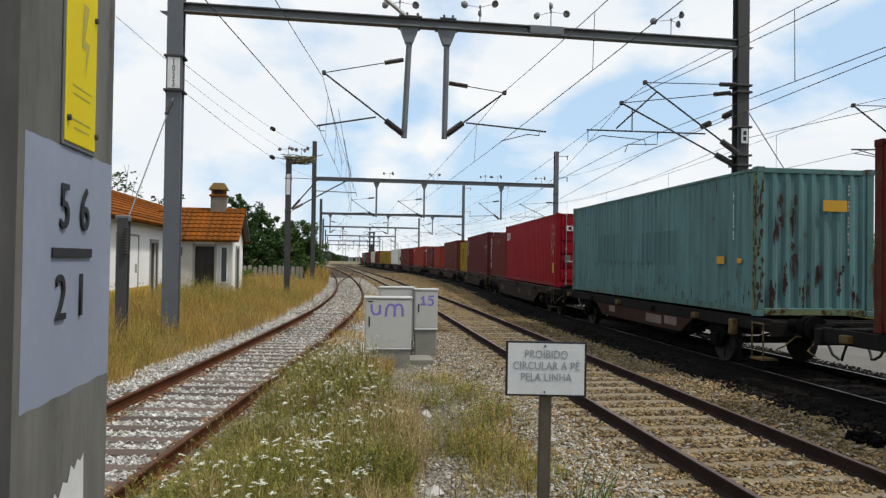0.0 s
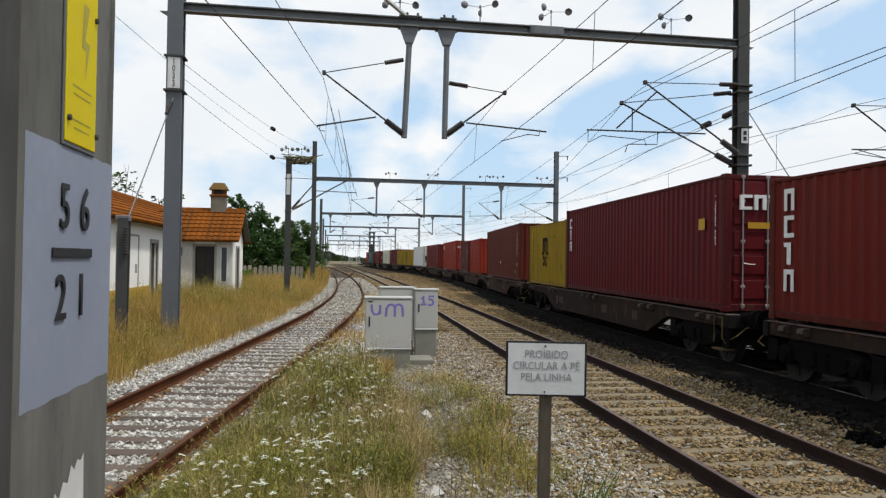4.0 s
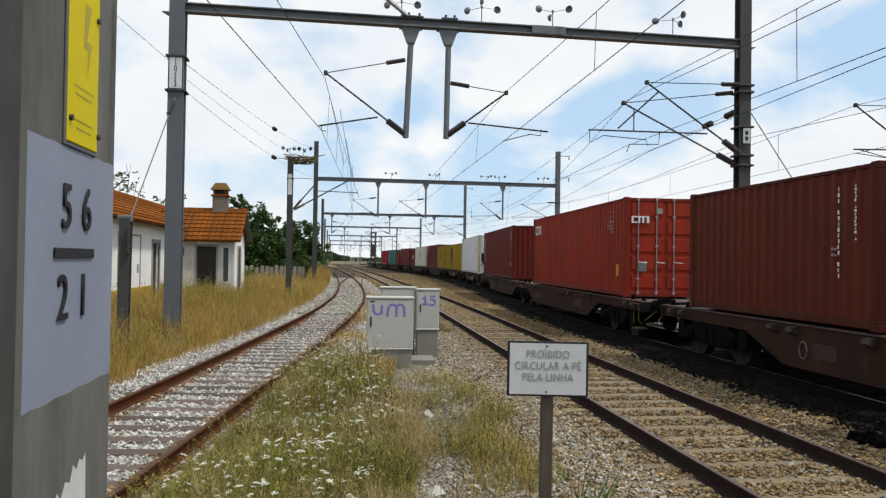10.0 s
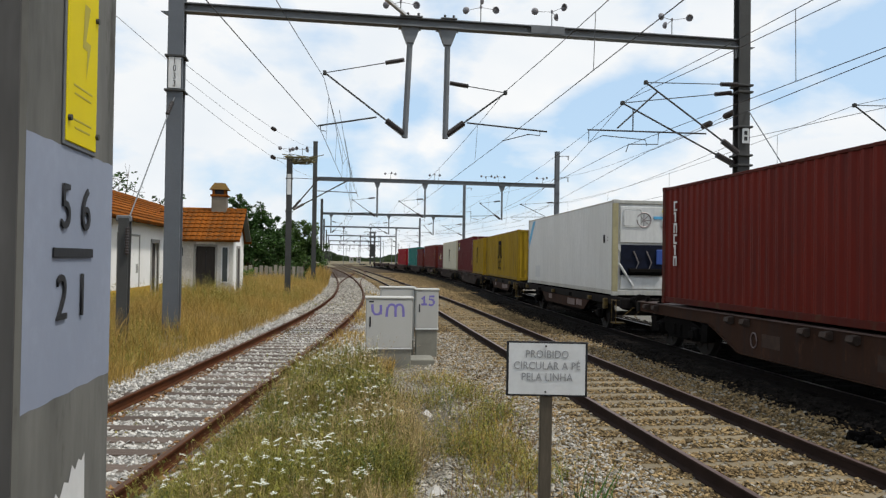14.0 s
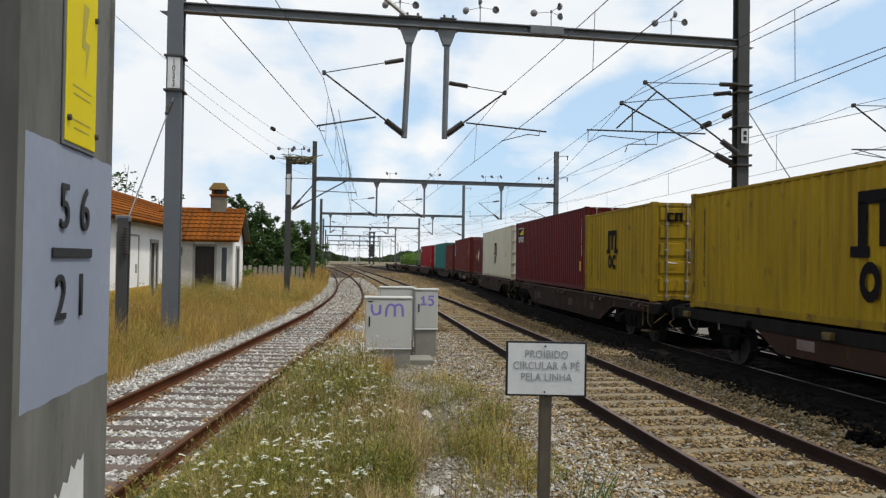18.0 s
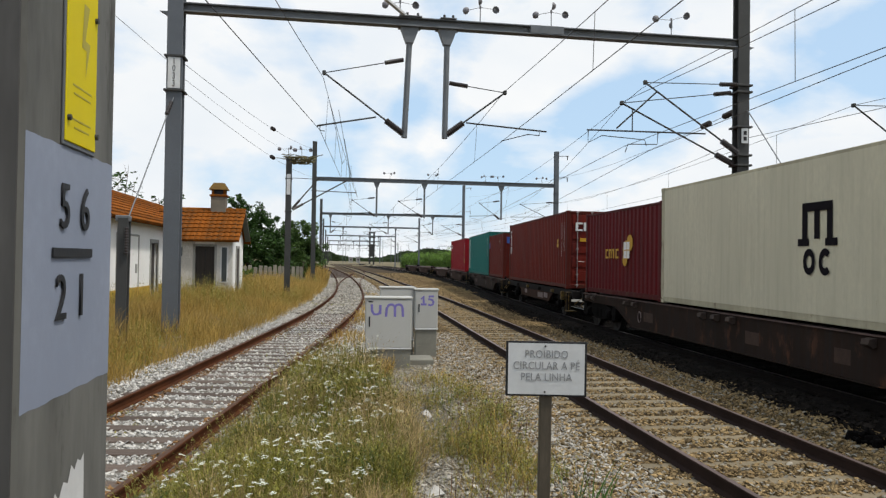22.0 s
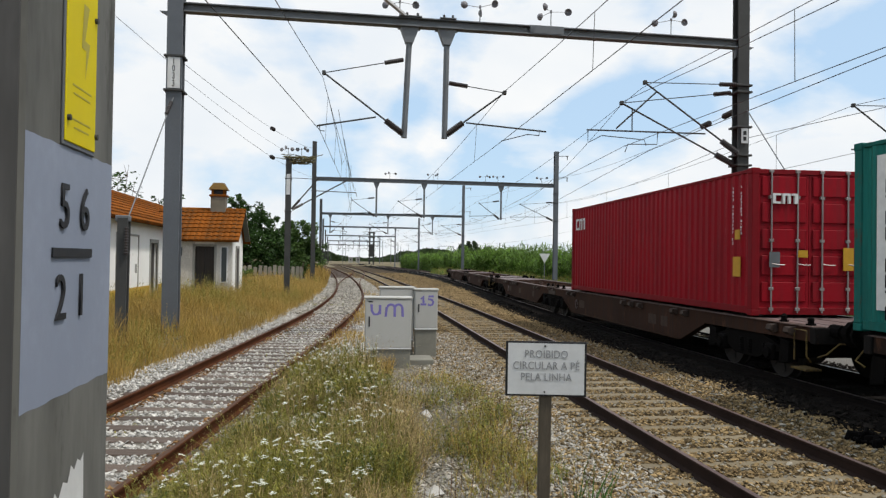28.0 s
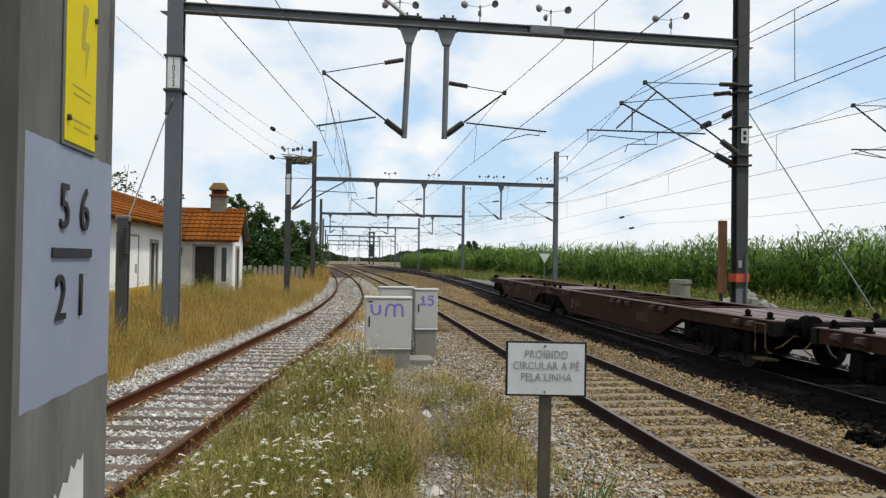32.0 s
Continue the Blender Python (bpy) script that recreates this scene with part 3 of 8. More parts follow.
    rod(p, (-4.27, y - 0.2, 6.3), (-4.5, 17.05, 2.85), 0.016, M["galv"], "guy_wire", 5)
    insulator(p, (-4.29, y - 0.35, 6.15), (-4.32, y - 0.75, 5.75), 0.06)
    rod(p, (12.2, y - 0.2, 6.7), (12.05, 13.4, -0.55), 0.016, M["galv"], "guy_wire", 5)
    for x, ph, sp in ((1.75, 20, 120), (4.05, 75, 150), (6.15, -12, 175), (9.85, -107, 132)):
        spinner(x, y, 8.87, ph, sp)
    for x, ph, sp in ((4.65, 10, 110), (8.4, 60, 140), (12.9, 30, 125), (14.0, -40, 160), (17.9, 80, 130)):
        spinner(x, 62, 8.86, ph, sp)
    for x, ph, sp in ((-2.45, 15, 115), (-1.75, 50, 145)):
        spinner(x, 40, 7.44, ph, sp)


def portal(x0, x1, y, beam, drops, tall=(1.2, 3.0), w=0.36, arms=True):
    p = thing("catenary_portal", "grey steel portal spanning the tracks in the distance", "catenary portal", group=GROUP_P)
    post(p, x0, y, -0.4, beam + tall[0], w, M["steel_dark"])
    post(p, x1, y, -0.7, beam + tall[1], w, M["post_grey"])
    part("beam", Geo().prism(H_BEAM(0.3, 0.32, 0.035), (x0, y, beam), (x1, y, beam), up=(0, 0, 1)), M["galv"], p)
    for x, xw in drops:
        drop_tube(p, x, y, beam - 0.15, 5.6, r=0.08)
        simple_cantilever(p, x, y, xw)
    if arms:
        simple_cantilever(p, x1 - 0.15, y, x1 - 3.2)
        for z in (5.6, 7.2, 8.0):
            clamp(p, x1, y, z, w, M["steel_dark"])
    for k, z in enumerate((beam + 0.7, beam + tall[1] - 0.4)):
        rod(p, (x1, y, z), (x1 + 1.1, y, z + 0.05), 0.03, M["galv"], "feeder_arm")
        insulator(p, (x1 + 1.0, y, z + 0.05), (x1 + 1.0, y, z - 0.3), 0.05)
    return p


def mast(x, y, z0, z1, w, xw, arms=((5.0, 6.6),)):
    m = thing("catenary_mast", "dark steel mast with raked brackets beside the siding", "catenary mast")
    post(m, x, y, z0, z1, w, M["steel_dark"])
    part("number_plate", Geo().box(x - 0.1, y - w * 0.6, z1 - 2.0, x + 0.1, y - w * 0.6 + 0.02, z1 - 0.9, 0.005), M["white_plate"], m, "pale number plate")
    for z in (4.55, 6.3):
        clamp(m, x, y, z, w, M["steel_dark"])
    a = Vector((x + 0.12, y, 4.6))
    for b in (Vector((x + 1.6, y, 6.4)), Vector((x + 3.1, y, 6.3))):
        d = (b - a).normalized()
        insulator(m, a + d * 0.1, a + d * 0.75, 0.08)
        rod(m, a + d * 0.7, b, 0.035, M["steel_dark"], "bracket_tube")
    rod(m, (x + 0.1, y, 6.35), (x + 3.2, y, 6.28), 0.016, M["steel_dark"], "tie_rod")
    rod(m, (x + 1.2, y, 5.7), (x + 3.6, y, 5.65), 0.024, M["steel_dark"], "register_tube")
    return m


first_portal()
portal(-1.65, 19.2, 62, 8.7, ((3.55, 1.5), (7.6, 5.4), (14.3, 12.4)), (3.1, 3.0))
portal(-1.75, 18.45, 104, 8.35, ((-0.45, 1.0), (7.65, 5.0), (14.0, 12.6)), (2.0, 4.5))
for yy, xa, xb in ((155, -2.1, 18.0), (215, -2.2, 18.0), (280, -2.1, 17.6), (360, -2.0, 17.8)):
    portal(xa, xb, yy, 8.7, ((2.0, 4.0), (7.6, 5.4), (13.0, 11.0)), (1.6, 2.2), 0.34)
mast(-2.41, 40.0, -0.2, 7.44, 0.30, 0.9)


def nest():
    """A tangle of twigs and rags on the mast head."""
    rng = random.Random(5)
    g = Geo()
    for i in range(170):
        a = Vector((rng.uniform(-0.1, 1.35), rng.gauss(0, 0.16), 0))
        a.z = 7.42 - 0.35 * math.sin(min(1, a.x / 1.35) * math.pi) * rng.uniform(0.2, 1.0) + rng.uniform(-0.03, 0.14)
        d = Vector((rng.gauss(0, 0.3), rng.gauss(0, 0.14), rng.gauss(0, 0.05)))
        g.tube([(a.x - 2.45, 40 + a.y, a.z), (a.x + d.x - 2.45, 40 + a.y + d.y, a.z + d.z)], rng.uniform(0.012, 0.035), 4)
    solid("bird_nest", g, mat("olive twigs", (0.17, 0.15, 0.075), 0.95, scale=4, var=0.3, island=0.4), "sagging olive twig nest on the dark mast head", "bird nest")


nest()


def far_mast(x, y, h, r=0.11):
    t = thing("distant_mast", "thin grey mast standing in the distant station yard", "mast", group="masts of the distant yard")
    part("pole", Geo().tube([(x, y, -0.6), (x, y, h)], [r, r * 0.7], 6), M["post_grey"], t)
    part("arm", Geo().tube([(x, y, h - 0.8), (x - 1.6, y, h - 0.7)], 0.05, 5), M["post_grey"], t)


for x, y, h in ((4.2, 320, 9), (10.5, 300, 10), (22, 330, 10), (26, 300, 9), (19.5, 250, 9.5), (31, 340, 8), (-1, 400, 10), (7, 420, 11), (13, 390, 10), (37, 420, 11), (44, 430, 11), (60, 420, 10), (72, 420, 10), (88, 430, 10), (100, 430, 10)):
    far_mast(x, y, h)


def far_frame(x, y, w, h):
    """A low grey yard portal far to the right."""
    t = thing("distant_portal", "small grey portal frame far beyond the reeds", "catenary portal", group="frames far beyond the reeds")
    for k in (0, 1):
        part("post", Geo().box(x + k * w - 0.1, y - 0.1, -0.6, x + k * w + 0.1, y + 0.1, h), M["galv"], t)
    part("beam", Geo().box(x - 0.1, y - 0.1, h - 0.18, x + w + 0.1, y + 0.1, h), M["galv"], t)


for x, w in ((57, 8), (76, 7.5), (94, 7.5), (113, 7.5)):
    far_frame(x, 395, w, 9.6)


def signal_tower():
    t = thing("signal_mast", "dark lattice signal mast with a ladder cage", "signal mast")
    x, y = 17.1, 330
    for dx in (-0.9, 0.9):
        for dy in (-0.9, 0.9):
            part("leg", Geo().box(x + dx - 0.3, y + dy - 0.3, -0.6, x + dx + 0.3, y + dy + 0.3, 14.0), M["steel_dark"], t)
    for k in range(7):
        part("platform", Geo().box(x - 1.5, y - 1.5, 1.5 + 2 * k, x + 1.5, y + 1.5, 2.0 + 2 * k), M["steel_dark"], t)
    part("signal_box", Geo().box(x - 0.8, y - 1.2, 3.0, x + 0.8, y - 0.9, 8.6, 0.05), M["steel_dark"], t)


signal_tower()


# wires: (y, x of the carrier, height of the contact wire, x of the contact wire) at each support
def catenary(label, stops, rise=1.45, droppers=True, r=0.0085):
    t = thing("catenary_wire", label, "overhead wire", group="overhead wires")
    top, low = [], []
    stops = [(*q, q[1]) if len(q) == 3 else q for q in stops]
    for (y0, x0, z0, c0), (y1, x1, z1, c1) in zip(stops, stops[1:]):
        n = 12
        last = y1 == stops[-1][0]
        for i in range(n + (1 if last else 0)):
            f = i / n
            sag = 4 * f * (1 - f) * min(0.95, ((y1 - y0) / 62) ** 2)
            top.append((x0 + (x1 - x0) * f, y0 + (y1 - y0) * f, z0 + rise + (z1 - z0) * f - sag))
            low.append((c0 + (c1 - c0) * f, y0 + (y1 - y0) * f, z0 + (z1 - z0) * f))
        if droppers and y0 < 120:
            for i in range(2, n, 3):
                f = (i - 0.7) / n
                if abs((c0 - x0) * (1 - f) + (c1 - x1) * f) > 0.25:
                    continue
                sag = 4 * f * (1 - f) * min(0.95, ((y1 - y0) / 62) ** 2)
                y, z = y0 + (y1 - y0) * f, z0 + (z1 - z0) * f
                part("dropper", Geo().tube([(c0 + (c1 - c0) * f, y, z), (x0 + (x1 - x0) * f, y, z + rise - sag)], 0.007, 4, caps=False), M["wire"], t)
    part("messenger_wire", Geo().tube(top, r, 5, caps=False), M["wire"], t)
    part("contact_wire", Geo().tube(low, r, 5, caps=False), M["wire"], t)


catenary("overhead contact and carrier wires above the siding", [(-36, -6.25, 5.42, -8.0), (20.5, -0.35, 5.62, -0.42), (40, 0.75, 5.6), (62, 1.5, 5.6), (104, 1.0, 5.6), (155, 4.0, 5.6), (215, 4.0, 5.6), (280, 3.6, 5.6)])
catenary("overhead contact and carrier wires above the main track", [(-36, 3.0, 5.5, 3.3), (20.5, 4.8, 5.5, 4.72), (62, 5.4, 5.5), (104, 5.0, 5.5), (155, 5.4, 5.5), (215, 3.2, 5.5), (280, 2.2, 5.5)])
catenary("overhead contact and carrier wires above the train", [(-36, 5.25, 5.5, 8.7), (20.5, 8.95, 5.5, 8.4), (62, 12.4, 5.5), (104, 12.6, 5.5), (155, 11.3, 5.5), (215, 10, 5.5), (280, 10.5, 5.5)], rise=1.75)
catenary("second pair of overhead wires above the train", [(-36, 6.75, 5.75, 6.4), (20.3, 8.33, 5.35, 9.05), (62, 15.9, 5.55), (104, 15.2, 5.55), (155, 16.4, 5.55), (280, 15, 5.5)])


def line_wire(label, pts, r=0.007, strain=()):
    t = thing("feeder_wire", label, "overhead wire", group="feeder wires")
    fine = []
    for a, b in zip(pts, pts[1:]):
        a, b = Vector(a), Vector(b)
        sag = 0.0006 * (b - a).length ** 2 * 0.35
        for i in range(8):
            f = i / 8
            fine.append(a.lerp(b, f) - Vector((0, 0, 4 * f * (1 - f) * sag)))
    fine.append(Vector(pts[-1]))
    part("conductor", Geo().tube(fine, r, 5, caps=False), M["wire"], t)
    for f in strain:
        q = f * (len(fine) - 1)
        a = fine[int(q)].lerp(fine[min(int(q) + 1, len(fine) - 1)], q - int(q))
        d = (fine[min(int(q) + 1, len(fine) - 1)] - fine[int(q)]).normalized()
        insulator(t, a - d * 0.38, a + d * 0.38, 0.11)


catenary("overhead contact and carrier wires above the spur", [(-36, 14.3, 5.6), (20.73, 16.0, 5.6), (62, 18.7, 5.6), (104, 17.4, 5.6), (155, 16.6, 5.6)], rise=1.5)


def spur_mast():
    m = thing("catenary_mast", "dark steel mast with a bracket over the spur", "catenary mast")
    post(m, 19.2, 20.73, -0.6, 8.6, 0.32, M["steel_dark"])
    part("footing", Geo().box(18.8, 20.33, -0.8, 19.6, 21.13, -0.3, 0.03), M["concrete"], m)
    cantilever(m, None, (19.05, 5.05), None, (16.0, 7.1), ((17.9, 5.77), (15.95, 5.72)), 20.73, [(16.1, 5.73), (16.4, 5.66), (17.2, 5.48), (16.05, 5.6)], (19.05, 7.18))


spur_mast()
line_wire("second contact wire joining above the siding", [(-36, -6.25, 5.3), (20.5, -0.62, 5.62), (40, 0.95, 5.6), (62, 2.2, 5.6)], 0.008)
bank = "thin feeder wire running along the bank-side masts"
line_wire(bank, [(-4.1, 20.55, 7.3), (-1.75, 62, 11.2)], strain=(0.42,))
line_wire(bank, [(-4.1, 20.55, 6.9), (-1.75, 62, 10.0)], 0.005)
line_wire(bank, [(-4.1, 20.55, 6.55), (-1.75, 62, 8.8)], strain=(0.42,))
line_wire(bank, [(-7.0, -30, 7.6), (-4.45, 20.55, 7.3)], 0.006)
far_side = "feeder wire running along the masts beyond the train"
line_wire(far_side, [(10.9, -30, 5.5), (12.3, 20.55, 5.9), (19.5, 62, 7.2), (18.8, 104, 7.4), (18.1, 155, 8.0)], 0.008)
line_wire(far_side, [(12.15, 20.6, 6.8), (19.7, 62, 9.5), (19.0, 104, 11.2), (18.1, 155, 9.0)], 0.008, strain=(0.0085, 0.026))
line_wire("thin wire far beyond the train", [(24, -10, 8.3), (27, 62, 6.6), (22, 155, 6.4)], 0.008, strain=(0.52,))
line_wire("thin wire far beyond the train", [(26, -10, 7.4), (28, 62, 5.6), (22, 155, 5.5)], 0.008, strain=(0.52,))
jl = thing("jumper_cables", "slack looping jumper cables between the wires", "cable")
for pts in (((-0.2, 23, 7.0), (0.05, 25, 6.3), (0.3, 30, 5.9), (0.5, 33, 6.6)), ((0.1, 24, 6.9), (0.5, 28, 5.7), (0.75, 34, 5.65), (0.8, 36, 6.6)), ((0.35, 28, 6.6), (0.6, 31, 6.0), (0.95, 36, 5.6)), ((0.6, 33, 6.4), (0.9, 37, 5.8), (1.3, 42, 5.6), (1.3, 46, 6.5))):
    part("cable", Geo().tube(pts, 0.008, 5, caps=False), M["wire"], jl)


# ---- the mast at the camera's elbow, with painted numbers and a warning plate ----
M["mast_steel"] = mat("stained grey mast", (0.185, 0.182, 0.165), 0.75, scale=6.0, var=0.3, fine=30, bump=0.15, col2=(0.085, 0.083, 0.075), stretch=(1, 1, 0.3), spots=(0.06, 0.055, 0.046), spot_at=0.57, spot_scale=7, spec=0.2)
M["mast_blue"] = mat("blue-grey paint field", (0.255, 0.285, 0.36), 0.6, scale=5, var=0.1, fine=40, bump=0.05, col2=(0.215, 0.245, 0.315))
M["sign_yellow"] = mat("yellow enamel", (0.74, 0.60, 0.008), 0.6, scale=3, var=0.12, fine=20, bump=0.03, col2=(0.62, 0.50, 0.012), spec=0.06)
M["sign_faint"] = mat("worn sign print", (0.50, 0.41, 0.03), 0.6, var=0.2, bump=0)
# darker copy of the mast steel: shade of recess and edge as colour
M["mast_dark"] = mat("shade-darkened mast flank", (0.10, 0.095, 0.09), 0.8, scale=5, var=0.45, fine=26, bump=0.15, stretch=(1, 1, 0.25))
ON_X = Matrix(((0, 0, 1, 0), (1, 0, 0, 0), (0, 1, 0, 0), (0, 0, 0, 1)))   # letters on a face towards +x


def near_mast():
    X, Y0, Y1 = -0.42, 1.07, 1.485
    t = thing("catenary_mast", "stained grey H-section mast with a blue-grey numbered field", "catenary mast")
    part("flange", Geo().box(X - 0.035, Y0, -0.4, X, Y1, 7.5, 0.008), M["mast_steel"], t)
    part("flange", Geo().box(X - 0.44, Y0, -0.4, X - 0.405, Y1, 7.5, 0.008), M["mast_steel"], t)
    # thin dark strip and dark web paint the mast's unlit faces
    part("flange_edge", Geo().box(X - 0.034, Y0 - 0.003, -0.4, X - 0.006, Y0 + 0.001, 7.5), M["mast_dark"], t, "flange edge coloured dark for its unlit side")
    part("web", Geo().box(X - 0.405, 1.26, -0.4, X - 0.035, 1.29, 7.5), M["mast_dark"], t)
    part("footing", Geo().box(X - 0.6, Y0 - 0.2, -0.6, X + 0.12, Y1 + 0.2, -0.2, 0.03), M["concrete"], t)
    g = Geo()
    ys = np.linspace(Y0 + 0.008, Y1 - 0.008, 14)
    lo = [1.863 + 0.0015 * math.sin(i * 1.9) for i in range(14)]
    hi = [2.255 + 0.001 * math.sin(i * 2.7) for i in range(14)]
    g.add([(X + 0.0004, y, z) for y, z in zip(ys, lo)] + [(X + 0.0004, y, z) for y, z in zip(ys, hi)], [(i, i + 1, 15 + i, 14 + i) for i in range(13)])
    part("paint_field", g, M["mast_blue"], t, "blue-grey painted field")
    g = Geo()
    tops = ((1.185, 1.60), (1.20, 1.70), (1.215, 1.715), (1.23, 1.70), (1.25, 1.722), (1.27, 1.715), (1.285, 1.74), (1.30, 1.728), (1.315, 1.742), (1.33, 1.735), (1.345, 1.745), (1.352, 1.60))
    g.add([(X + 0.0015, y, z) for y, z in tops] + [(X + 0.0015, y, 1.55) for y, z in tops], [(12 + i, 13 + i, i + 1, i) for i in range(11)])
    part("paint_smear", g, M["white_plate"], t, "smear of white paint")
    for ch, y, z in (("5", 1.228, 2.157), ("6", 1.321, 2.157), ("2", 1.218, 2.014), ("1", 1.31, 2.014)):
        letters(ch, 0.102, M["black"], t, Matrix.Translation((X + 0.003, y, z)) @ ON_X, "digit", width=0.95)
    part("fraction_bar", Geo().box(X + 0.0014, 1.18, 2.080, X + 0.004, 1.36, 2.095), M["black"], t)
    s = part("warning_plate", Geo().box(X + 0.002, 1.213, 2.263, X + 0.006, 1.356, 2.62, 0.001), M["sign_yellow"], t, "yellow enamel high-voltage plate")
    part("plate_frame", Geo().box(X + 0.0005, 1.207, 2.256, X + 0.004, 1.361, 2.63, 0.001), M["galv"], s)
    b = Geo()
    xx = X + 0.0066
    b.add([(xx, 1.285, 2.50), (xx, 1.312, 2.50), (xx, 1.292, 2.44), (xx, 1.318, 2.44), (xx, 1.296, 2.375), (xx, 1.300, 2.425), (xx, 1.277, 2.425)],
          [(0, 1, 2, 6), (6, 2, 3, 5), (5, 3, 4)])
    part("lightning_mark", b, M["sign_faint"], s)
    g = Geo()
    for z, w in ((2.355, 0.09), (2.342, 0.08), (2.300, 0.085), (2.287, 0.07)):
        g.box(X + 0.0061, 1.285 - w / 2, z, X + 0.0066, 1.285 + w / 2, z + 0.003)
    part("small_print", g, M["sign_faint"], s)
    for y, z in ((1.222, 2.300), (1.356, 2.29), (1.345, 2.49)):
        part("screw", Geo().tube([(X + 0.004, y, z), (X + 0.011, y, z)], 0.005, 8), M["steel_dark"], s)


near_mast()


# ---- the notice on its post ----
def notice():
    b = radians(0.85)
    a = radians(8.52)
    fw = Vector((math.sin(a) * math.cos(b), math.cos(a) * math.cos(b), math.sin(b)))
    right = Vector((math.cos(a), -math.sin(a), 0))
    up = right.cross(fw)
    d = 5.49
    q = EYE + fw * d + right * (969.5 - 784) / 1299.4 * d + up * (441 - 650.5) / 1299.4 * d
    m = Matrix.Translation(q) @ pose(0, 0, 0, 0, 0.2, -9.6)
    t = thing("notice_sign", "white notice with black border on a brown post", "sign", Matrix.Translation((q.x, q.y, ground_z(q.x, q.y))))
    inv = t.matrix_world.inverted()
    bd = part("plate", Geo().box(-0.302, 0.0, -0.205, 0.302, 0.012, 0.205, 0.003), M["black"], t, "black-bordered plate", m=inv @ m)
    part("panel", Geo().box(-0.285, -0.004, -0.19, 0.285, 0.0, 0.19), M["white_plate"], bd, "white panel")
    for text, z in (("PROIBIDO", 0.108), ("CIRCULAR A P\u00c9", 0.022), ("PELA LINHA", -0.062)):
        letters(text, 0.082, M["faded"], bd, Matrix.Translation((0, -0.0065, z)) @ NEAR_END, spacing=1.06, width=0.83)
    for x, z in ((-0.01, 0.17), (-0.01, -0.17)):
        part("bolt", Geo().tube([(x, -0.004, z), (x, -0.012, z)], 0.008, 6), M["steel_dark"], bd)
    part("post", Geo().box(-0.045, 0.02, -0.3, 0.045, 0.10, q.z - t.location.z - 0.18, 0.006), M["post_brown"], t, "weathered brown post", m=pose(-0.005, 0, 0, 0, 0.35, -9.6))


M["faded"] = mat("faded grey lettering", (0.36, 0.36, 0.36), 0.7, scale=20, var=0.3, bump=0)
M["post_brown"] = mat("weathered brown post", (0.10, 0.08, 0.055), 0.85, scale=3, var=0.3, fine=25, bump=0.3, stretch=(3, 3, 0.6))
notice()

# ---- trackside cabinets ----
M["cab"] = mat("pale grey cabinet plastic", (0.46, 0.45, 0.42), 0.6, scale=2, var=0.08, fine=30, bump=0.05, col2=(0.42, 0.41, 0.375))
M["cab_base"] = mat("grey cabinet plinth", (0.245, 0.235, 0.195), 0.85, scale=3, var=0.18, fine=20, bump=0.3)
M["spray"] = mat("violet spray paint", (0.20, 0.165, 0.48), 0.6, scale=12, var=0.15, bump=0)


def strokes(parent, curves, r=0.022):
    """Sprayed strokes on a cabinet front: (x, z) paths."""
    for c in curves:
        part("graffiti_stroke", Geo().tube([(x, 0.0, z) for x, z in c], r, 6), M["spray"], parent, m=Matrix.Diagonal((1, 0.12, 1, 1)))


def cabinet(label, x, y, z0, w, d, zc, h, turn=0.0, base=True):
    t = thing("trackside_cabinet", label, "electrical cabinet", pose(x, y, z0, 0, 0, turn), group="trackside cabinets")
    if base:
        part("plinth", Geo().box(0.02, 0.02, 0, w - 0.02, d, zc, 0.012), M["cab_base"], t)
    part("body", Geo().box(0.0, 0.02, zc, w, d, zc + h - 0.05, 0.01), M["cab"], t)
    part("roof", Geo().box(-0.025, -0.015, zc + h - 0.05, w + 0.025, d + 0.03, zc + h, 0.015), M["cab"], t)
    dr = part("door", Geo().box(0.015, 0.0, zc + 0.025, w - 0.015, 0.021, zc + h - 0.06, 0.006), M["cab"], t)
    part("handle", Geo().box(0.075, -0.018, zc + h * 0.42, 0.105, 0.0, zc + h * 0.62, 0.006), M["black"], dr, "black door handle")
    part("sill", Geo().box(-0.005, -0.012, zc - 0.015, w + 0.005, 0.02, zc + 0.015, 0.005), M["white_plate"], t)
    return t


def arc(cx, cz, rx, rz, a0, a1, n=9):
    return [(cx + rx * math.cos(radians(a0 + (a1 - a0) * i / n)), cz + rz * math.sin(radians(a0 + (a1 - a0) * i / n))) for i in range(n + 1)]


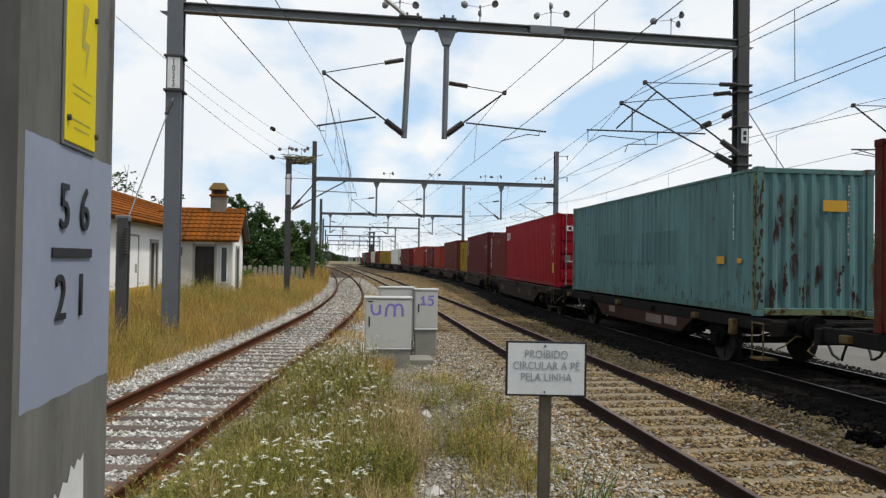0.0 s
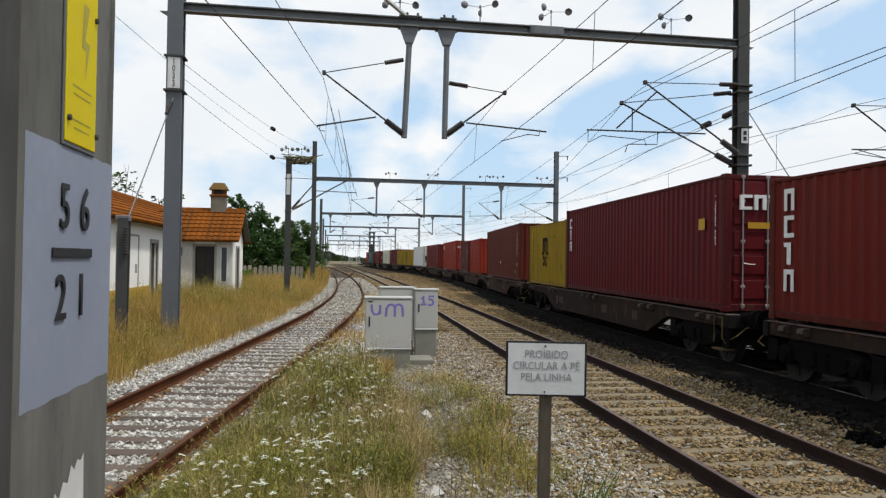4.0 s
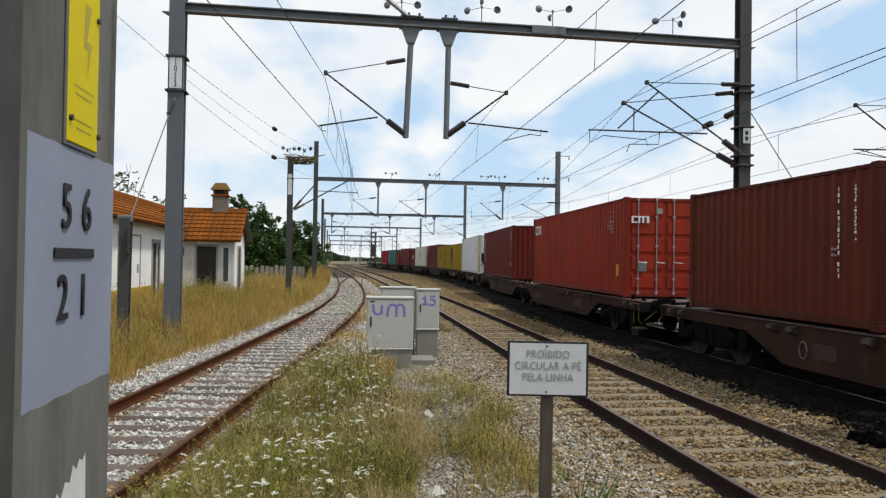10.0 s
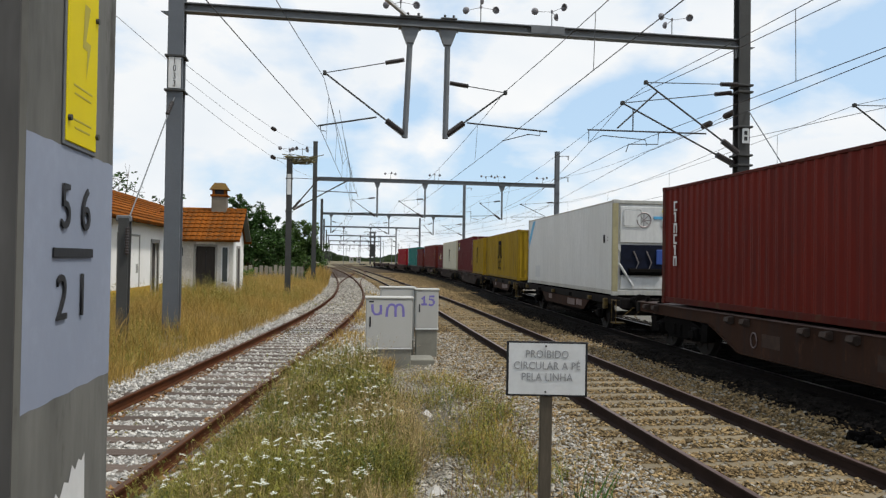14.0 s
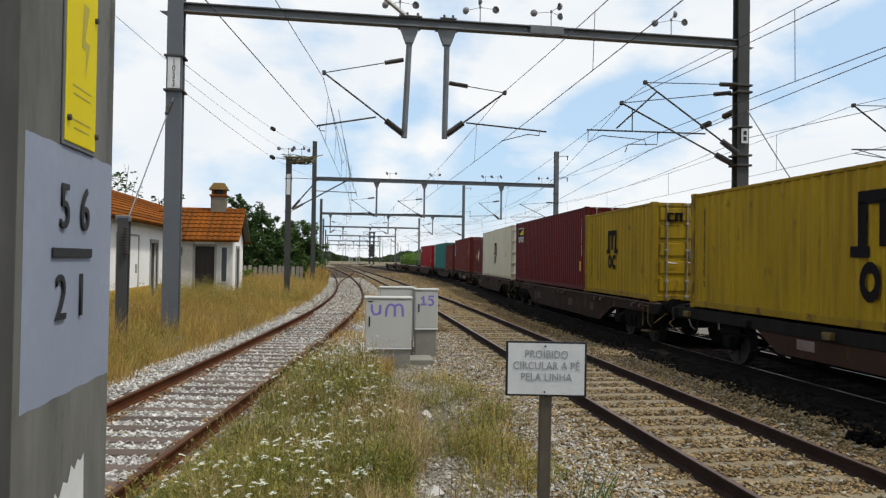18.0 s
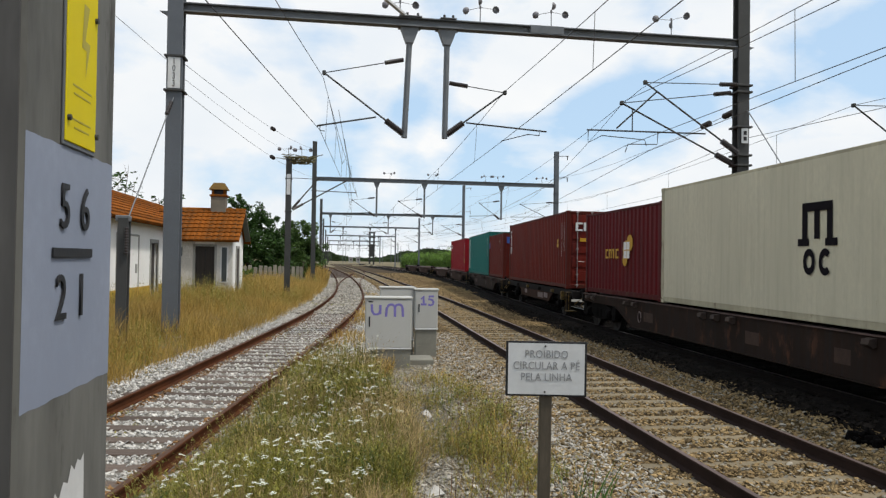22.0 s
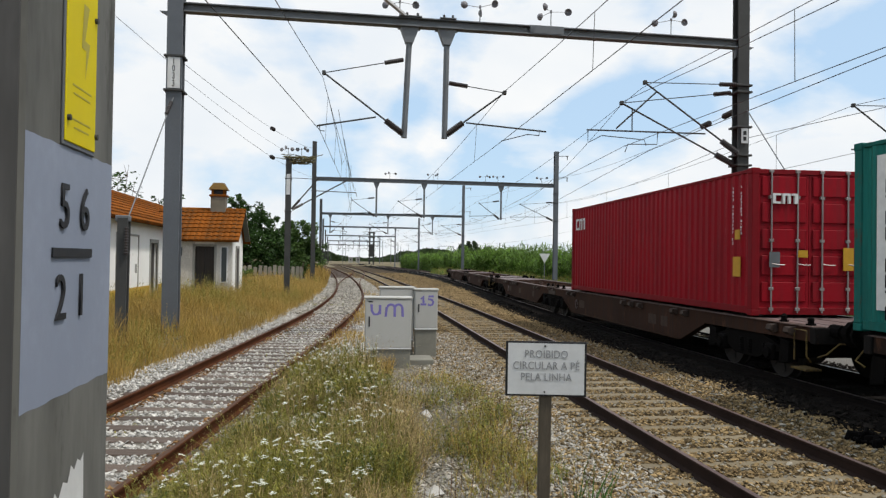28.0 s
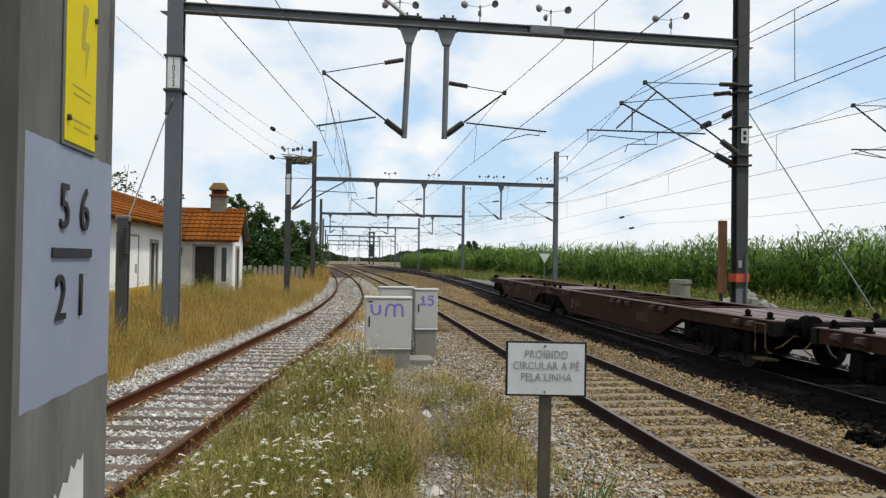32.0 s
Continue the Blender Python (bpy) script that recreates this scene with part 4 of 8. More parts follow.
def build_cabinets():
    c1 = cabinet("pale grey cabinet with violet graffiti on a concrete plinth", 0.69, 15.5, -0.33, 0.98, 0.42, 0.53, 1.09, -2)
    strokes(c1, [[(0.13, 1.46), (0.14, 1.32), (0.19, 1.25), (0.26, 1.25), (0.31, 1.32), (0.31, 1.45)], [(0.31, 1.45), (0.31, 1.25)],
                 [(0.43, 1.2), (0.45, 1.4)] + arc(0.54, 1.38, 0.08, 0.08, 160, 10) + [(0.62, 1.2)], [(0.62, 1.38)] + arc(0.70, 1.38, 0.08, 0.08, 165, 10) + [(0.79, 1.2)]], 0.028)
    part("label_plate", Geo().box(0.06, -0.004, 1.5, 0.16, 0.0, 1.53), M["black"], c1)
    c2 = cabinet("narrow grey cabinet with violet graffiti", 1.93, 17.2, -0.33, 0.54, 0.4, 0.78, 0.95, -2)
    strokes(c2, [[(0.14, 1.48), (0.2, 1.56), (0.2, 1.36)], [(0.13, 1.36), (0.27, 1.36)], [(0.44, 1.55), (0.33, 1.55), (0.32, 1.47)] + arc(0.36, 1.41, 0.07, 0.07, 90, -140)], 0.028)
    cabinet("grey cabinet standing behind the larger one", 1.12, 17.5, -0.33, 0.82, 0.4, 0.5, 1.26, -2)
    g = Geo().box(0, 0, 0, 0.56, 0.8, 0.26, 0.015)
    solid("concrete_step", g, M["cab_base"], "low concrete cable pit beside the cabinets", "cable pit", pose(1.66, 15.95, -0.36, 0, 0, -2))


build_cabinets()

# ---- the low house with tiled roofs ----
M["plaster"] = mat("limewashed plaster", (0.84, 0.83, 0.80), 0.9, scale=0.8, var=0.07, fine=14, bump=0.15, col2=(0.78, 0.76, 0.72), spots=(0.40, 0.37, 0.32), spot_at=0.66, spot_scale=0.9)
M["plaster_worn"] = mat("worn grey plaster", (0.50, 0.47, 0.42), 0.92, scale=0.9, var=0.15, fine=14, bump=0.2, col2=(0.74, 0.72, 0.68))
M["ochre"] = mat("ochre plinth paint", (0.52, 0.33, 0.04), 0.9, scale=1.5, var=0.2, bump=0.1)
M["roof_tile"] = mat("clay roof tile", (0.275, 0.085, 0.013), 0.95, scale=1.1, var=0.38, fine=7, bump=0.2, rnd=0.25, col2=(0.17, 0.058, 0.013), spots=(0.07, 0.042, 0.02), spot_at=0.53, spot_scale=4.0, spec=0.04)
M["door_dark"] = mat("dark boarded door", (0.055, 0.045, 0.04), 0.8, scale=3, var=0.3, bump=0.2, stretch=(6, 6, 0.5))
M["trim_stone"] = mat("grey stone surround", (0.36, 0.35, 0.32), 0.9, scale=2, var=0.15, bump=0.2)
M["glass"] = mat("dim window glass", (0.05, 0.06, 0.065), 0.12, scale=2, var=0.1, bump=0)
M["soffit"] = mat("grey-green eaves board", (0.12, 0.125, 0.10), 0.85, scale=2, var=0.2, bump=0.1)
M["chimney"] = mat("sooty render", (0.20, 0.175, 0.135), 0.92, scale=2, var=0.25, bump=0.3)


def tiled_roof(parent, p0, along, down, n_along, n_down, name="roof"):
    """A slope: rows of half-round tiles on boards, each row a little proud of the next."""
    p0, along, down = Vector(p0), Vector(along), Vector(down)
    nrm = along.cross(down).normalized()
    if nrm.z < 0:
        nrm = -nrm
    g = Geo()
    a, b, c, d = p0, p0 + along, p0 + along + down, p0 + down
    th = nrm * -0.06
    g.add([tuple(q) for q in (a, b, c, d, a + th, b + th, c + th, d + th)], [(0, 1, 2, 3), (7, 6, 5, 4), (0, 4, 5, 1), (1, 5, 6, 2), (2, 6, 7, 3), (3, 7, 4, 0)])
    r = part(name, g, M["roof_tile"], parent, "orange clay tiles")
    ua, ud = along / n_along, down / n_down
    row = Geo()
    for k in range(n_along):
        for seg in range(4):
            w0, w1 = seg / 4, (seg + 1) / 4
            q0, q1 = ua * (k + w0), ua * (k + w1)
            h0, h1 = 0.034 * abs(math.sin(math.pi * w0)) + 0.012, 0.034 * abs(math.sin(math.pi * w1)) + 0.012
            lift = nrm * 0.05
            row.add([tuple(q0 + nrm * h0), tuple(q1 + nrm * h1), tuple(q1 + ud * 1.06 + nrm * h1 + lift), tuple(q0 + ud * 1.06 + nrm * h0 + lift)], [(0, 1, 2, 3)])
            row.add([tuple(q0 + ud * 1.06 + nrm * h0 + lift), tuple(q1 + ud * 1.06 + nrm * h1 + lift), tuple(q1 + ud * 1.06 + nrm * -0.01), tuple(q0 + ud * 1.06 + nrm * -0.01)], [(0, 1, 2, 3)])
    me = row.mesh("tile_course", M["roof_tile"])
    for j in range(n_down):
        q = p0 + ud * j
        part("tile_course", me, M["roof_tile"], r, m=Matrix.Translation(q))
    return r


def house():
    h = thing("house", "low white house with orange clay-tiled roofs and ochre plinth", "house")
    Z = 0.42
    xw = -7.6
    # long wing beside the line, its wall towards the tracks
    eave, ridge = 3.42, 4.98
    door0, door1, dz = 32.4, 33.6, 2.62
    part("wall", Geo().box(xw - 0.3, 17, Z - 0.4, xw, door0, eave), M["plaster"], h, "white limewashed wall")
    part("wall", Geo().box(xw - 0.3, door1, Z - 0.4, xw, 36.0, eave), M["plaster"], h)
    part("wall", Geo().box(xw - 0.3, door0, dz, xw, door1, eave), M["plaster"], h)
    part("wall", Geo().box(xw - 0.3, 36.0, Z - 0.4, xw, 47, eave), M["plaster"], h)
    part("wall", Geo().box(xw - 5.0, 17, Z - 0.4, xw - 4.7, 47, eave), M["plaster"], h)
    for y in (17.0, 46.7):
        g = Geo().prism([(-2.5, 0), (2.5, 0), (2.5, eave - Z + 0.4), (0, ridge - Z + 0.3), (-2.5, eave - Z + 0.4)], (xw - 2.5, y, Z - 0.4), (xw - 2.5, y + 0.3, Z - 0.4))
        part("gable_wall", g, M["plaster"], h)
    part("plinth", Geo().box(xw, 17, Z - 0.4, xw + 0.03, door0, Z + 0.42), M["ochre"], h, "ochre painted plinth")
    part("plinth", Geo().box(xw, door1, Z - 0.4, xw + 0.03, 36.0, Z + 0.42), M["ochre"], h)
    d = part("door", Geo().box(xw - 0.18, door0, Z, xw - 0.12, door1, dz), M["door_dark"], h, "dark recessed door")
    for y0, y1, z0, z1 in ((door0 - 0.14, door0, Z, dz + 0.14), (door1, door1 + 0.14, Z, dz + 0.14), (door0 - 0.14, door1 + 0.14, dz, dz + 0.16)):
        part("door_frame", Geo().box(xw - 0.05, y0, z0, xw + 0.04, y1, z1, 0.008), M["trim_stone"], d)
    # a blocked, whitewashed doorway
    for y0, y1, z0, z1 in ((27.4, 27.48, Z + 0.3, 2.9), (30.4, 30.48, Z + 0.3, 2.9), (27.4, 30.48, 2.82, 2.9)):
        part("blocked_door_frame", Geo().box(xw, y0, z0, xw + 0.03, y1, z1), M["trim_stone"], h)
    part("vent", Geo().box(xw, 30.0, 1.4, xw + 0.02, 30.25, 1.75), M["trim_stone"], h)
    part("eaves_board", Geo().box(xw - 0.1, 16.8, eave - 0.06, xw + 0.42, 47.2, eave + 0.05), M["soffit"], h, "grey eaves board")
    tiled_roof(h, (xw - 2.5, 16.7, ridge), (0, 30.7, 0), (3.0, 0, -1.62), 100, 9)
    tiled_roof(h, (xw - 2.5, 47.4, ridge), (0, -30.7, 0), (-3.0, 0, -1.62), 50, 5)
    part("ridge_tiles", Geo().tube([(xw - 2.5, 16.7, ridge + 0.0), (xw - 2.5, 47.4, ridge + 0.0)], 0.11, 8), M["roof_tile"], h)
    # annex with a gable towards the line
    y0, y1, xr, ev, rz = 36.0, 40.2, -4.74, 2.92, 4.42
    zf = 0.40
    dx0, dx1, dt = -6.44, -5.55, 2.56
    part("wall", Geo().box(xw, y0, zf - 0.5, dx0, y0 + 0.28, ev), M["plaster_worn"], h, "worn grey plaster wall")
    part("wall", Geo().box(dx1, y0, zf - 0.5, xr, y0 + 0.28, ev), M["plaster_worn"], h)
    part("wall", Geo().box(dx0, y0, dt, dx1, y0 + 0.28, ev), M["plaster"], h)
    d = part("door", Geo().box(dx0, y0 + 0.14, zf, dx1, y0 + 0.2, dt), M["door_dark"], h, "dark boarded double door")
    part("door_board", Geo().box((dx0 + dx1) / 2 - 0.015, y0 + 0.12, zf, (dx0 + dx1) / 2 + 0.015, y0 + 0.14, dt), M["black"], d)
    for a, b, c, e in ((dx0 - 0.1, dx0, zf, dt + 0.1), (dx1, dx1 + 0.1, zf, dt + 0.1), (dx0 - 0.1, dx1 + 0.1, dt, dt + 0.1)):
        part("door_frame", Geo().box(a, y0 - 0.03, c, b, y0 + 0.1, e, 0.006), M["trim_stone"], d)
    w = part("window", Geo().box(-5.22, y0 - 0.02, 0.9, -4.98, y0 + 0.01, 2.52), M["glass"], h, "narrow dim window")
    for a, b, c, e in ((-5.28, -5.22, 0.84, 2.58), (-4.98, -4.92, 0.84, 2.58), (-5.22, -4.98, 2.52, 2.58), (-5.22, -4.98, 0.84, 0.9)):
        part("window_frame", Geo().box(a, y0 - 0.04, c, b, y0 + 0.01, e), M["white_plate"], w)
    w = part("window", Geo().box(-7.2, y0 - 0.02, 2.1, -7.02, y0 + 0.01, 2.5), M["glass"], h)
    part("window_frame", Geo().box(-7.24, y0 - 0.03, 2.06, -7.2, y0 + 0.01, 2.54), M["trim_stone"], w)
    # gable wall with a side door
    g = Geo()
    side = [(y0 + 0.285, zf - 0.5), (y1, zf - 0.5), (y1, ev), ((y0 + y1) / 2, rz - 0.12), (y0 + 0.285, ev + 0.1)]
    g.add([(xr - 0.28, a, c) for a, c in side] + [(xr - 0.004, a, c) for a, c in side], [(4, 3, 2, 1, 0), (5, 6, 7, 8, 9)] + [(i, (i + 1) % 5, 5 + (i + 1) % 5, 5 + i) for i in range(5)])
    part("gable_wall", g, M["plaster"], h)
    d = part("door", Geo().box(xr, 37.4, zf, xr + 0.02, 38.3, 2.5), M["door_dark"], h, "grey side door")
    part("door_frame", Geo().box(xr, 37.28, 2.5, xr + 0.05, 38.42, 2.62), M["trim_stone"], d)
    for a in (37.28, 38.3):
        part("door_frame", Geo().box(xr, a, zf, xr + 0.05, a + 0.12, 2.5), M["trim_stone"], d)
    part("eaves_board", Geo().box(xw, y0 - 0.3, ev - 0.05, xr + 0.1, y0 + 0.02, ev + 0.03), M["soffit"], h)
    ym = (y0 + y1) / 2
    tiled_roof(h, (xw - 0.9, ym, rz), (xr + 0.35 - xw + 0.9, 0, 0), (0, y0 - 0.4 - ym, ev - 0.1 - rz), 16, 8)
    tiled_roof(h, (xr + 0.35, ym, rz), (xw - 0.9 - xr - 0.35, 0, 0), (0, y1 + 0.4 - ym, ev - 0.1 - rz), 16, 8)
    part("barge_board", Geo().box(xr + 0.1, ym, -0.08, xr + 0.36, ym + 2.62, 0.0, m=Matrix.Translation((0, ym, rz - 0.05)) @ Matrix.Rotation(math.atan2(ev - 0.1 - rz, y1 + 0.4 - ym), 4, "X") @ Matrix.Translation((0, -ym, 0))), M["soffit"], h)
    part("ridge_tiles", Geo().tube([(xw - 0.9, ym, rz), (xr + 0.35, ym, rz)], 0.1, 8), M["roof_tile"], h)
    cx = -5.7
    c = part("chimney", Geo().box(cx - 0.36, ym - 0.3, rz - 0.5, cx + 0.36, ym + 0.3, 5.07, 0.02), M["chimney"], h, "square rendered chimney")
    part("chimney_band", Geo().box(cx - 0.42, ym - 0.36, 5.07, cx + 0.42, ym + 0.36, 5.18, 0.02), M["roof_tile"], c)
    for sx in (-0.33, 0.23):
        for sy in (-0.28, 0.18):
            part("chimney_pier", Geo().box(cx + sx, ym + sy, 5.18, cx + sx + 0.1, ym + sy + 0.1, 5.42), M["roof_tile"], c)
    part("flue", Geo().box(cx - 0.22, ym - 0.2, 5.12, cx + 0.22, ym + 0.2, 5.42), M["black"], c)
    g = Geo()
    g.add([(cx - 0.46, ym - 0.4, 5.42), (cx + 0.46, ym - 0.4, 5.42), (cx + 0.46, ym + 0.4, 5.42), (cx - 0.46, ym + 0.4, 5.42), (cx - 0.25, ym - 0.2, 5.77), (cx + 0.25, ym - 0.2, 5.77), (cx + 0.25, ym + 0.2, 5.77), (cx - 0.25, ym + 0.2, 5.77)],
          [(0, 1, 5, 4), (1, 2, 6, 5), (2, 3, 7, 6), (3, 0, 4, 7), (4, 5, 6, 7), (3, 2, 1, 0)])
    part("chimney_cap", g, M["lichen"], c, "lichen-yellowed tile cap")


M["lichen"] = mat("lichen-yellowed tile", (0.17, 0.10, 0.02), 0.9, scale=3, var=0.3, bump=0.2, col2=(0.12, 0.06, 0.02))
house()


def anchor_post():
    t = thing("anchor_post", "short dark weathered anchor post in dry grass", "anchor post")
    part("shaft", Geo().prism(H_BEAM(0.22, 0.25, 0.045), (-4.57, 17.0, -0.2), (-4.55, 17.0, 2.9), up=(0, 1, 0)), M["steel_dark"], t)
    part("shackle", Geo().box(-4.72, 16.9, 2.82, -4.42, 17.1, 2.96, 0.02), M["galv"], t, "pale steel shackle")
    insulator(t, (-4.45, 16.82, 2.7), (-4.45, 16.82, 2.1), 0.05)


anchor_post()


def fence():
    t = thing("fence", "weathered concrete panel fence before dark bushes", "fence")
    n = 13
    for i in range(n):
        f = i / (n - 1)
        x, y = -6.6 + 3.9 * f, 57 + 8 * f
        z = ground_z(x, y)
        hh = 1.25 + 0.08 * math.sin(i * 2.3)
        part("fence_panel", Geo().box(-0.14, -0.05, -0.2, 0.14, 0.05, hh, 0.02), M["fence"], t, m=pose(x, y, z, 0, random.uniform(-2, 2), 10))
        part("fence_rail", Geo().box(-0.22, -0.03, 0.25, 0.22, 0.03, 0.35, 0.01), M["fence"], t, m=pose(x + 0.1, y + 0.15, z + (i % 2) * 0.5))


M["fence"] = mat("stained concrete panel", (0.28, 0.255, 0.205), 0.95, scale=1.6, var=0.25, fine=16, bump=0.3, rnd=0.15)
fence()


def beyond_train():
    g = Geo().tube([(0, 0, -0.1), (0, 0, 0.78), (0, 0, 0.8), (0, 0, 1.46), (0, 0, 1.5), (0, 0, 1.72)], [0.6, 0.6, 0.57, 0.57, 0.64, 0.64], 22)
    solid("concrete_ring", g, M["cab_base"], "grey stacked concrete well rings in the weeds", "well ring", pose(20.5, 41.2, -0.6))
    b = thing("signboard", "narrow rust-brown board fixed beside the mast", "sign board")
    part("board", Geo().box(11.52, 20.7, 1.2, 11.8, 20.76, 3.4, 0.01), mat("rusty board", (0.27, 0.13, 0.06), 0.8, scale=3, var=0.3, bump=0.2), b)
    part("stake", Geo().box(11.62, 20.76, -0.6, 11.7, 20.82, 3.3), M["steel_dark"], b)
    s = thing("triangle_sign", "small white triangular track sign on a pole", "sign")
    x, y = 20.6, 70.0
    part("pole", Geo().tube([(x, y, -0.6), (x, y, 2.6)], 0.05, 7), M["galv"], s)
    gg = Geo().prism([(-0.55, 0.95), (0.55, 0.95), (0.0, 0.0)], (x, y - 0.02, 1.9), (x, y - 0.06, 1.9))
    part("plate", gg, M["white_plate"], s, "white triangular plate")
    rng = random.Random(3)
    g = Geo()
    for i in range(40):
        a, r = rng.uniform(0, 6.28), rng.uniform(0, 1.9)
        k = rng.uniform(0.15, 0.4)
        g.box(-k, -k, -k * 0.6, k, k, k * 0.6, 0.08, m=Matrix.Translation((18.3 + r * math.cos(a), 30.5 + r * 0.8 * math.sin(a), -0.4 + 0.95 * max(0, 1 - r / 2.2))) @ Euler((rng.uniform(0, 3), rng.uniform(0, 3), rng.uniform(0, 3))).to_matrix().to_4x4())
    tagged(solid("rubble_heap", g, M["cab_base"], "heap of grey rubble beside the far track", "rubble heap"), kind="stuff")
    # a dark rag of debris on the near shoulder of the far track
    g = Geo()
    for i in range(26):
        k = rng.uniform(0.03, 0.08)
        g.box(-k, -k, -k * 0.5, k, k, k * 0.5, 0.015, m=Matrix.Translation((6.75 + rng.gauss(0, 0.08), 8.4 + rng.gauss(0, 0.14), -0.14 + abs(rng.gauss(0, 0.05)))) @ Euler((rng.uniform(0, 3), rng.uniform(0, 3), rng.uniform(0, 3))).to_matrix().to_4x4())
    tagged(solid("debris_heap", g, M["gear"], "small dark heap of oily debris on ballast", "debris"), kind="stuff")


beyond_train()


# ---- plants and loose stones ----
def leafy(name, col, col2, rough=0.6, island=0.35, trans=0.25):
    m = mat(name, col, rough, scale=1.5, var=0.2, fine=8, bump=0, col2=col2, island=island, spec=0.25)
    n, l = m.node_tree.nodes, m.node_tree.links
    bs, out = n["Principled BSDF"], n["Material Output"]
    tr, mx = n.new("ShaderNodeBsdfTranslucent"), n.new("ShaderNodeMixShader")
    mx.inputs[0].default_value = trans
    src = bs.inputs["Base Color"].links[0].from_socket
    l.new(src, tr.inputs[0])
    l.new(bs.outputs[0], mx.inputs[1])
    l.new(tr.outputs[0], mx.inputs[2])
    l.new(mx.outputs[0], out.inputs[0])
    return m


M["dry"] = leafy("dry straw grass", (0.50, 0.325, 0.085), (0.35, 0.245, 0.075), island=0.5)
M["straw"] = leafy("matted brown straw", (0.47, 0.35, 0.165), (0.32, 0.23, 0.10), island=0.5)
M["weed"] = leafy("green-yellow weeds", (0.24, 0.23, 0.04), (0.34, 0.27, 0.07), trans=0.2)
M["green"] = leafy("fresh green blades", (0.09, 0.19, 0.035), (0.06, 0.13, 0.025))
M["reed"] = leafy("green reed leaves", (0.15, 0.245, 0.038), (0.045, 0.115, 0.02), island=0.8, trans=0.35)
M["herb"] = leafy("olive-green herb leaves", (0.205, 0.205, 0.03), (0.295, 0.24, 0.055), island=0.55, trans=0.18)
M["herb_dark"] = leafy("dark green herb leaves", (0.075, 0.105, 0.02), (0.10, 0.12, 0.025), island=0.5, trans=0.25)
M["sorrel"] = leafy("red-brown dock seed", (0.15, 0.07, 0.03), (0.11, 0.06, 0.03), island=0.4, trans=0.15)
M["leaf"] = leafy("dark tree leaves", (0.048, 0.10, 0.02), (0.028, 0.062, 0.014), island=0.5)
M["leaf_mid"] = leafy("mid-green tree leaves", (0.075, 0.13, 0.03), (0.045, 0.085, 0.02), island=0.5)
M["leaf_far"] = leafy("dull far leaves", (0.055, 0.085, 0.03), (0.04, 0.065, 0.025), island=0.3)
M["flower"] = mat("white flower heads", (0.62, 0.635, 0.52), 0.8, scale=8, var=0.1, bump=0, island=0.15)
M["bark"] = mat("grey-brown bark", (0.12, 0.09, 0.065), 0.95, scale=4, var=0.3, bump=0.5)


def mesh_of(name, verts, faces, material):
    me = bpy.data.meshes.new(name)
    me.from_pydata(verts, [], faces)
    me.materials.append(material)
    me.update()
    return me


def blades(rng, places, h, spread, width):
    """Bent grass blades: places are (x, y, z, scale)."""
    vs, fs = [], []
    for x, y, z, k in places:
        a = rng.random() * 6.283
        hh = h * k * (0.55 + 0.75 * rng.random())
        lean = spread * (0.2 + rng.random()) * hh
        dx, dy = math.cos(a), math.sin(a)
        w = width * (0.7 + 0.6 * rng.random())
        b = rng.random() * 6.283
        px, py = math.cos(b) * w, math.sin(b) * w
        i = len(vs)
        vs += [(x - px, y - py, z), (x + px, y + py, z),
               (x + dx * lean * 0.4 + px * 0.8, y + dy * lean * 0.4 + py * 0.8, z + hh * 0.6), (x + dx * lean * 0.4 - px * 0.8, y + dy * lean * 0.4 - py * 0.8, z + hh * 0.6),
               (x + dx * lean, y + dy * lean, z + hh)]
        fs += [(i, i + 1, i + 2, i + 3), (i + 3, i + 2, i + 4)]
    return vs, fs


def clumped(rng, n, x_of, y0, y1, power=1.0, patch=0.6, cut=-0.15, layer=7.0):
    """Places scattered in patches; denser near the camera for power > 1."""
    out = []
    while len(out) < n:
        y = y0 + (y1 - y0) * rng.random() ** power
        lo, hi = x_of(y)
        x = lo + (hi - lo) * rng.random()
        k = noise.noise(Vector((x * patch, y * patch, layer)))
        if k > cut + rng.gauss(0, 0.12):
            out.append((x, y, ground_z(x, y) - 0.02, 0.68 + 0.85 * max(-0.35, k)))
    return out


def stuff(name, vs_fs, material, label, category):
    me = mesh_of(name, vs_fs[0], vs_fs[1], material)
    ob = new(name, me)
    return tagged(ob, label, category, kind="stuff")


def ribbons(p, d, ln, w, droop):
    """Bent pointed leaves: arrays of roots, directions, lengths, half widths and droops."""
    n = len(p)
    side = np.stack([-d[:, 1], d[:, 0], 0 * d[:, 0]], 1)
    side /= np.maximum(np.linalg.norm(side, axis=1), 0.02)[:, None]
    side *= w[:, None]
    q1 = p + d * (ln * 0.5)[:, None]
    q2 = p + d * ln[:, None]
    q2[:, 2] -= droop * ln
    v = np.stack([p - side * 0.4, p + side * 0.4, q1 + side, q1 - side, q2], 1).reshape(-1, 3)
    k = (np.arange(n) * 5)[:, None]
    f = np.concatenate([k + np.array([[0, 1, 2]]), k + np.array([[0, 2, 3]]), k + np.array([[3, 2, 4]])])
    return v, f


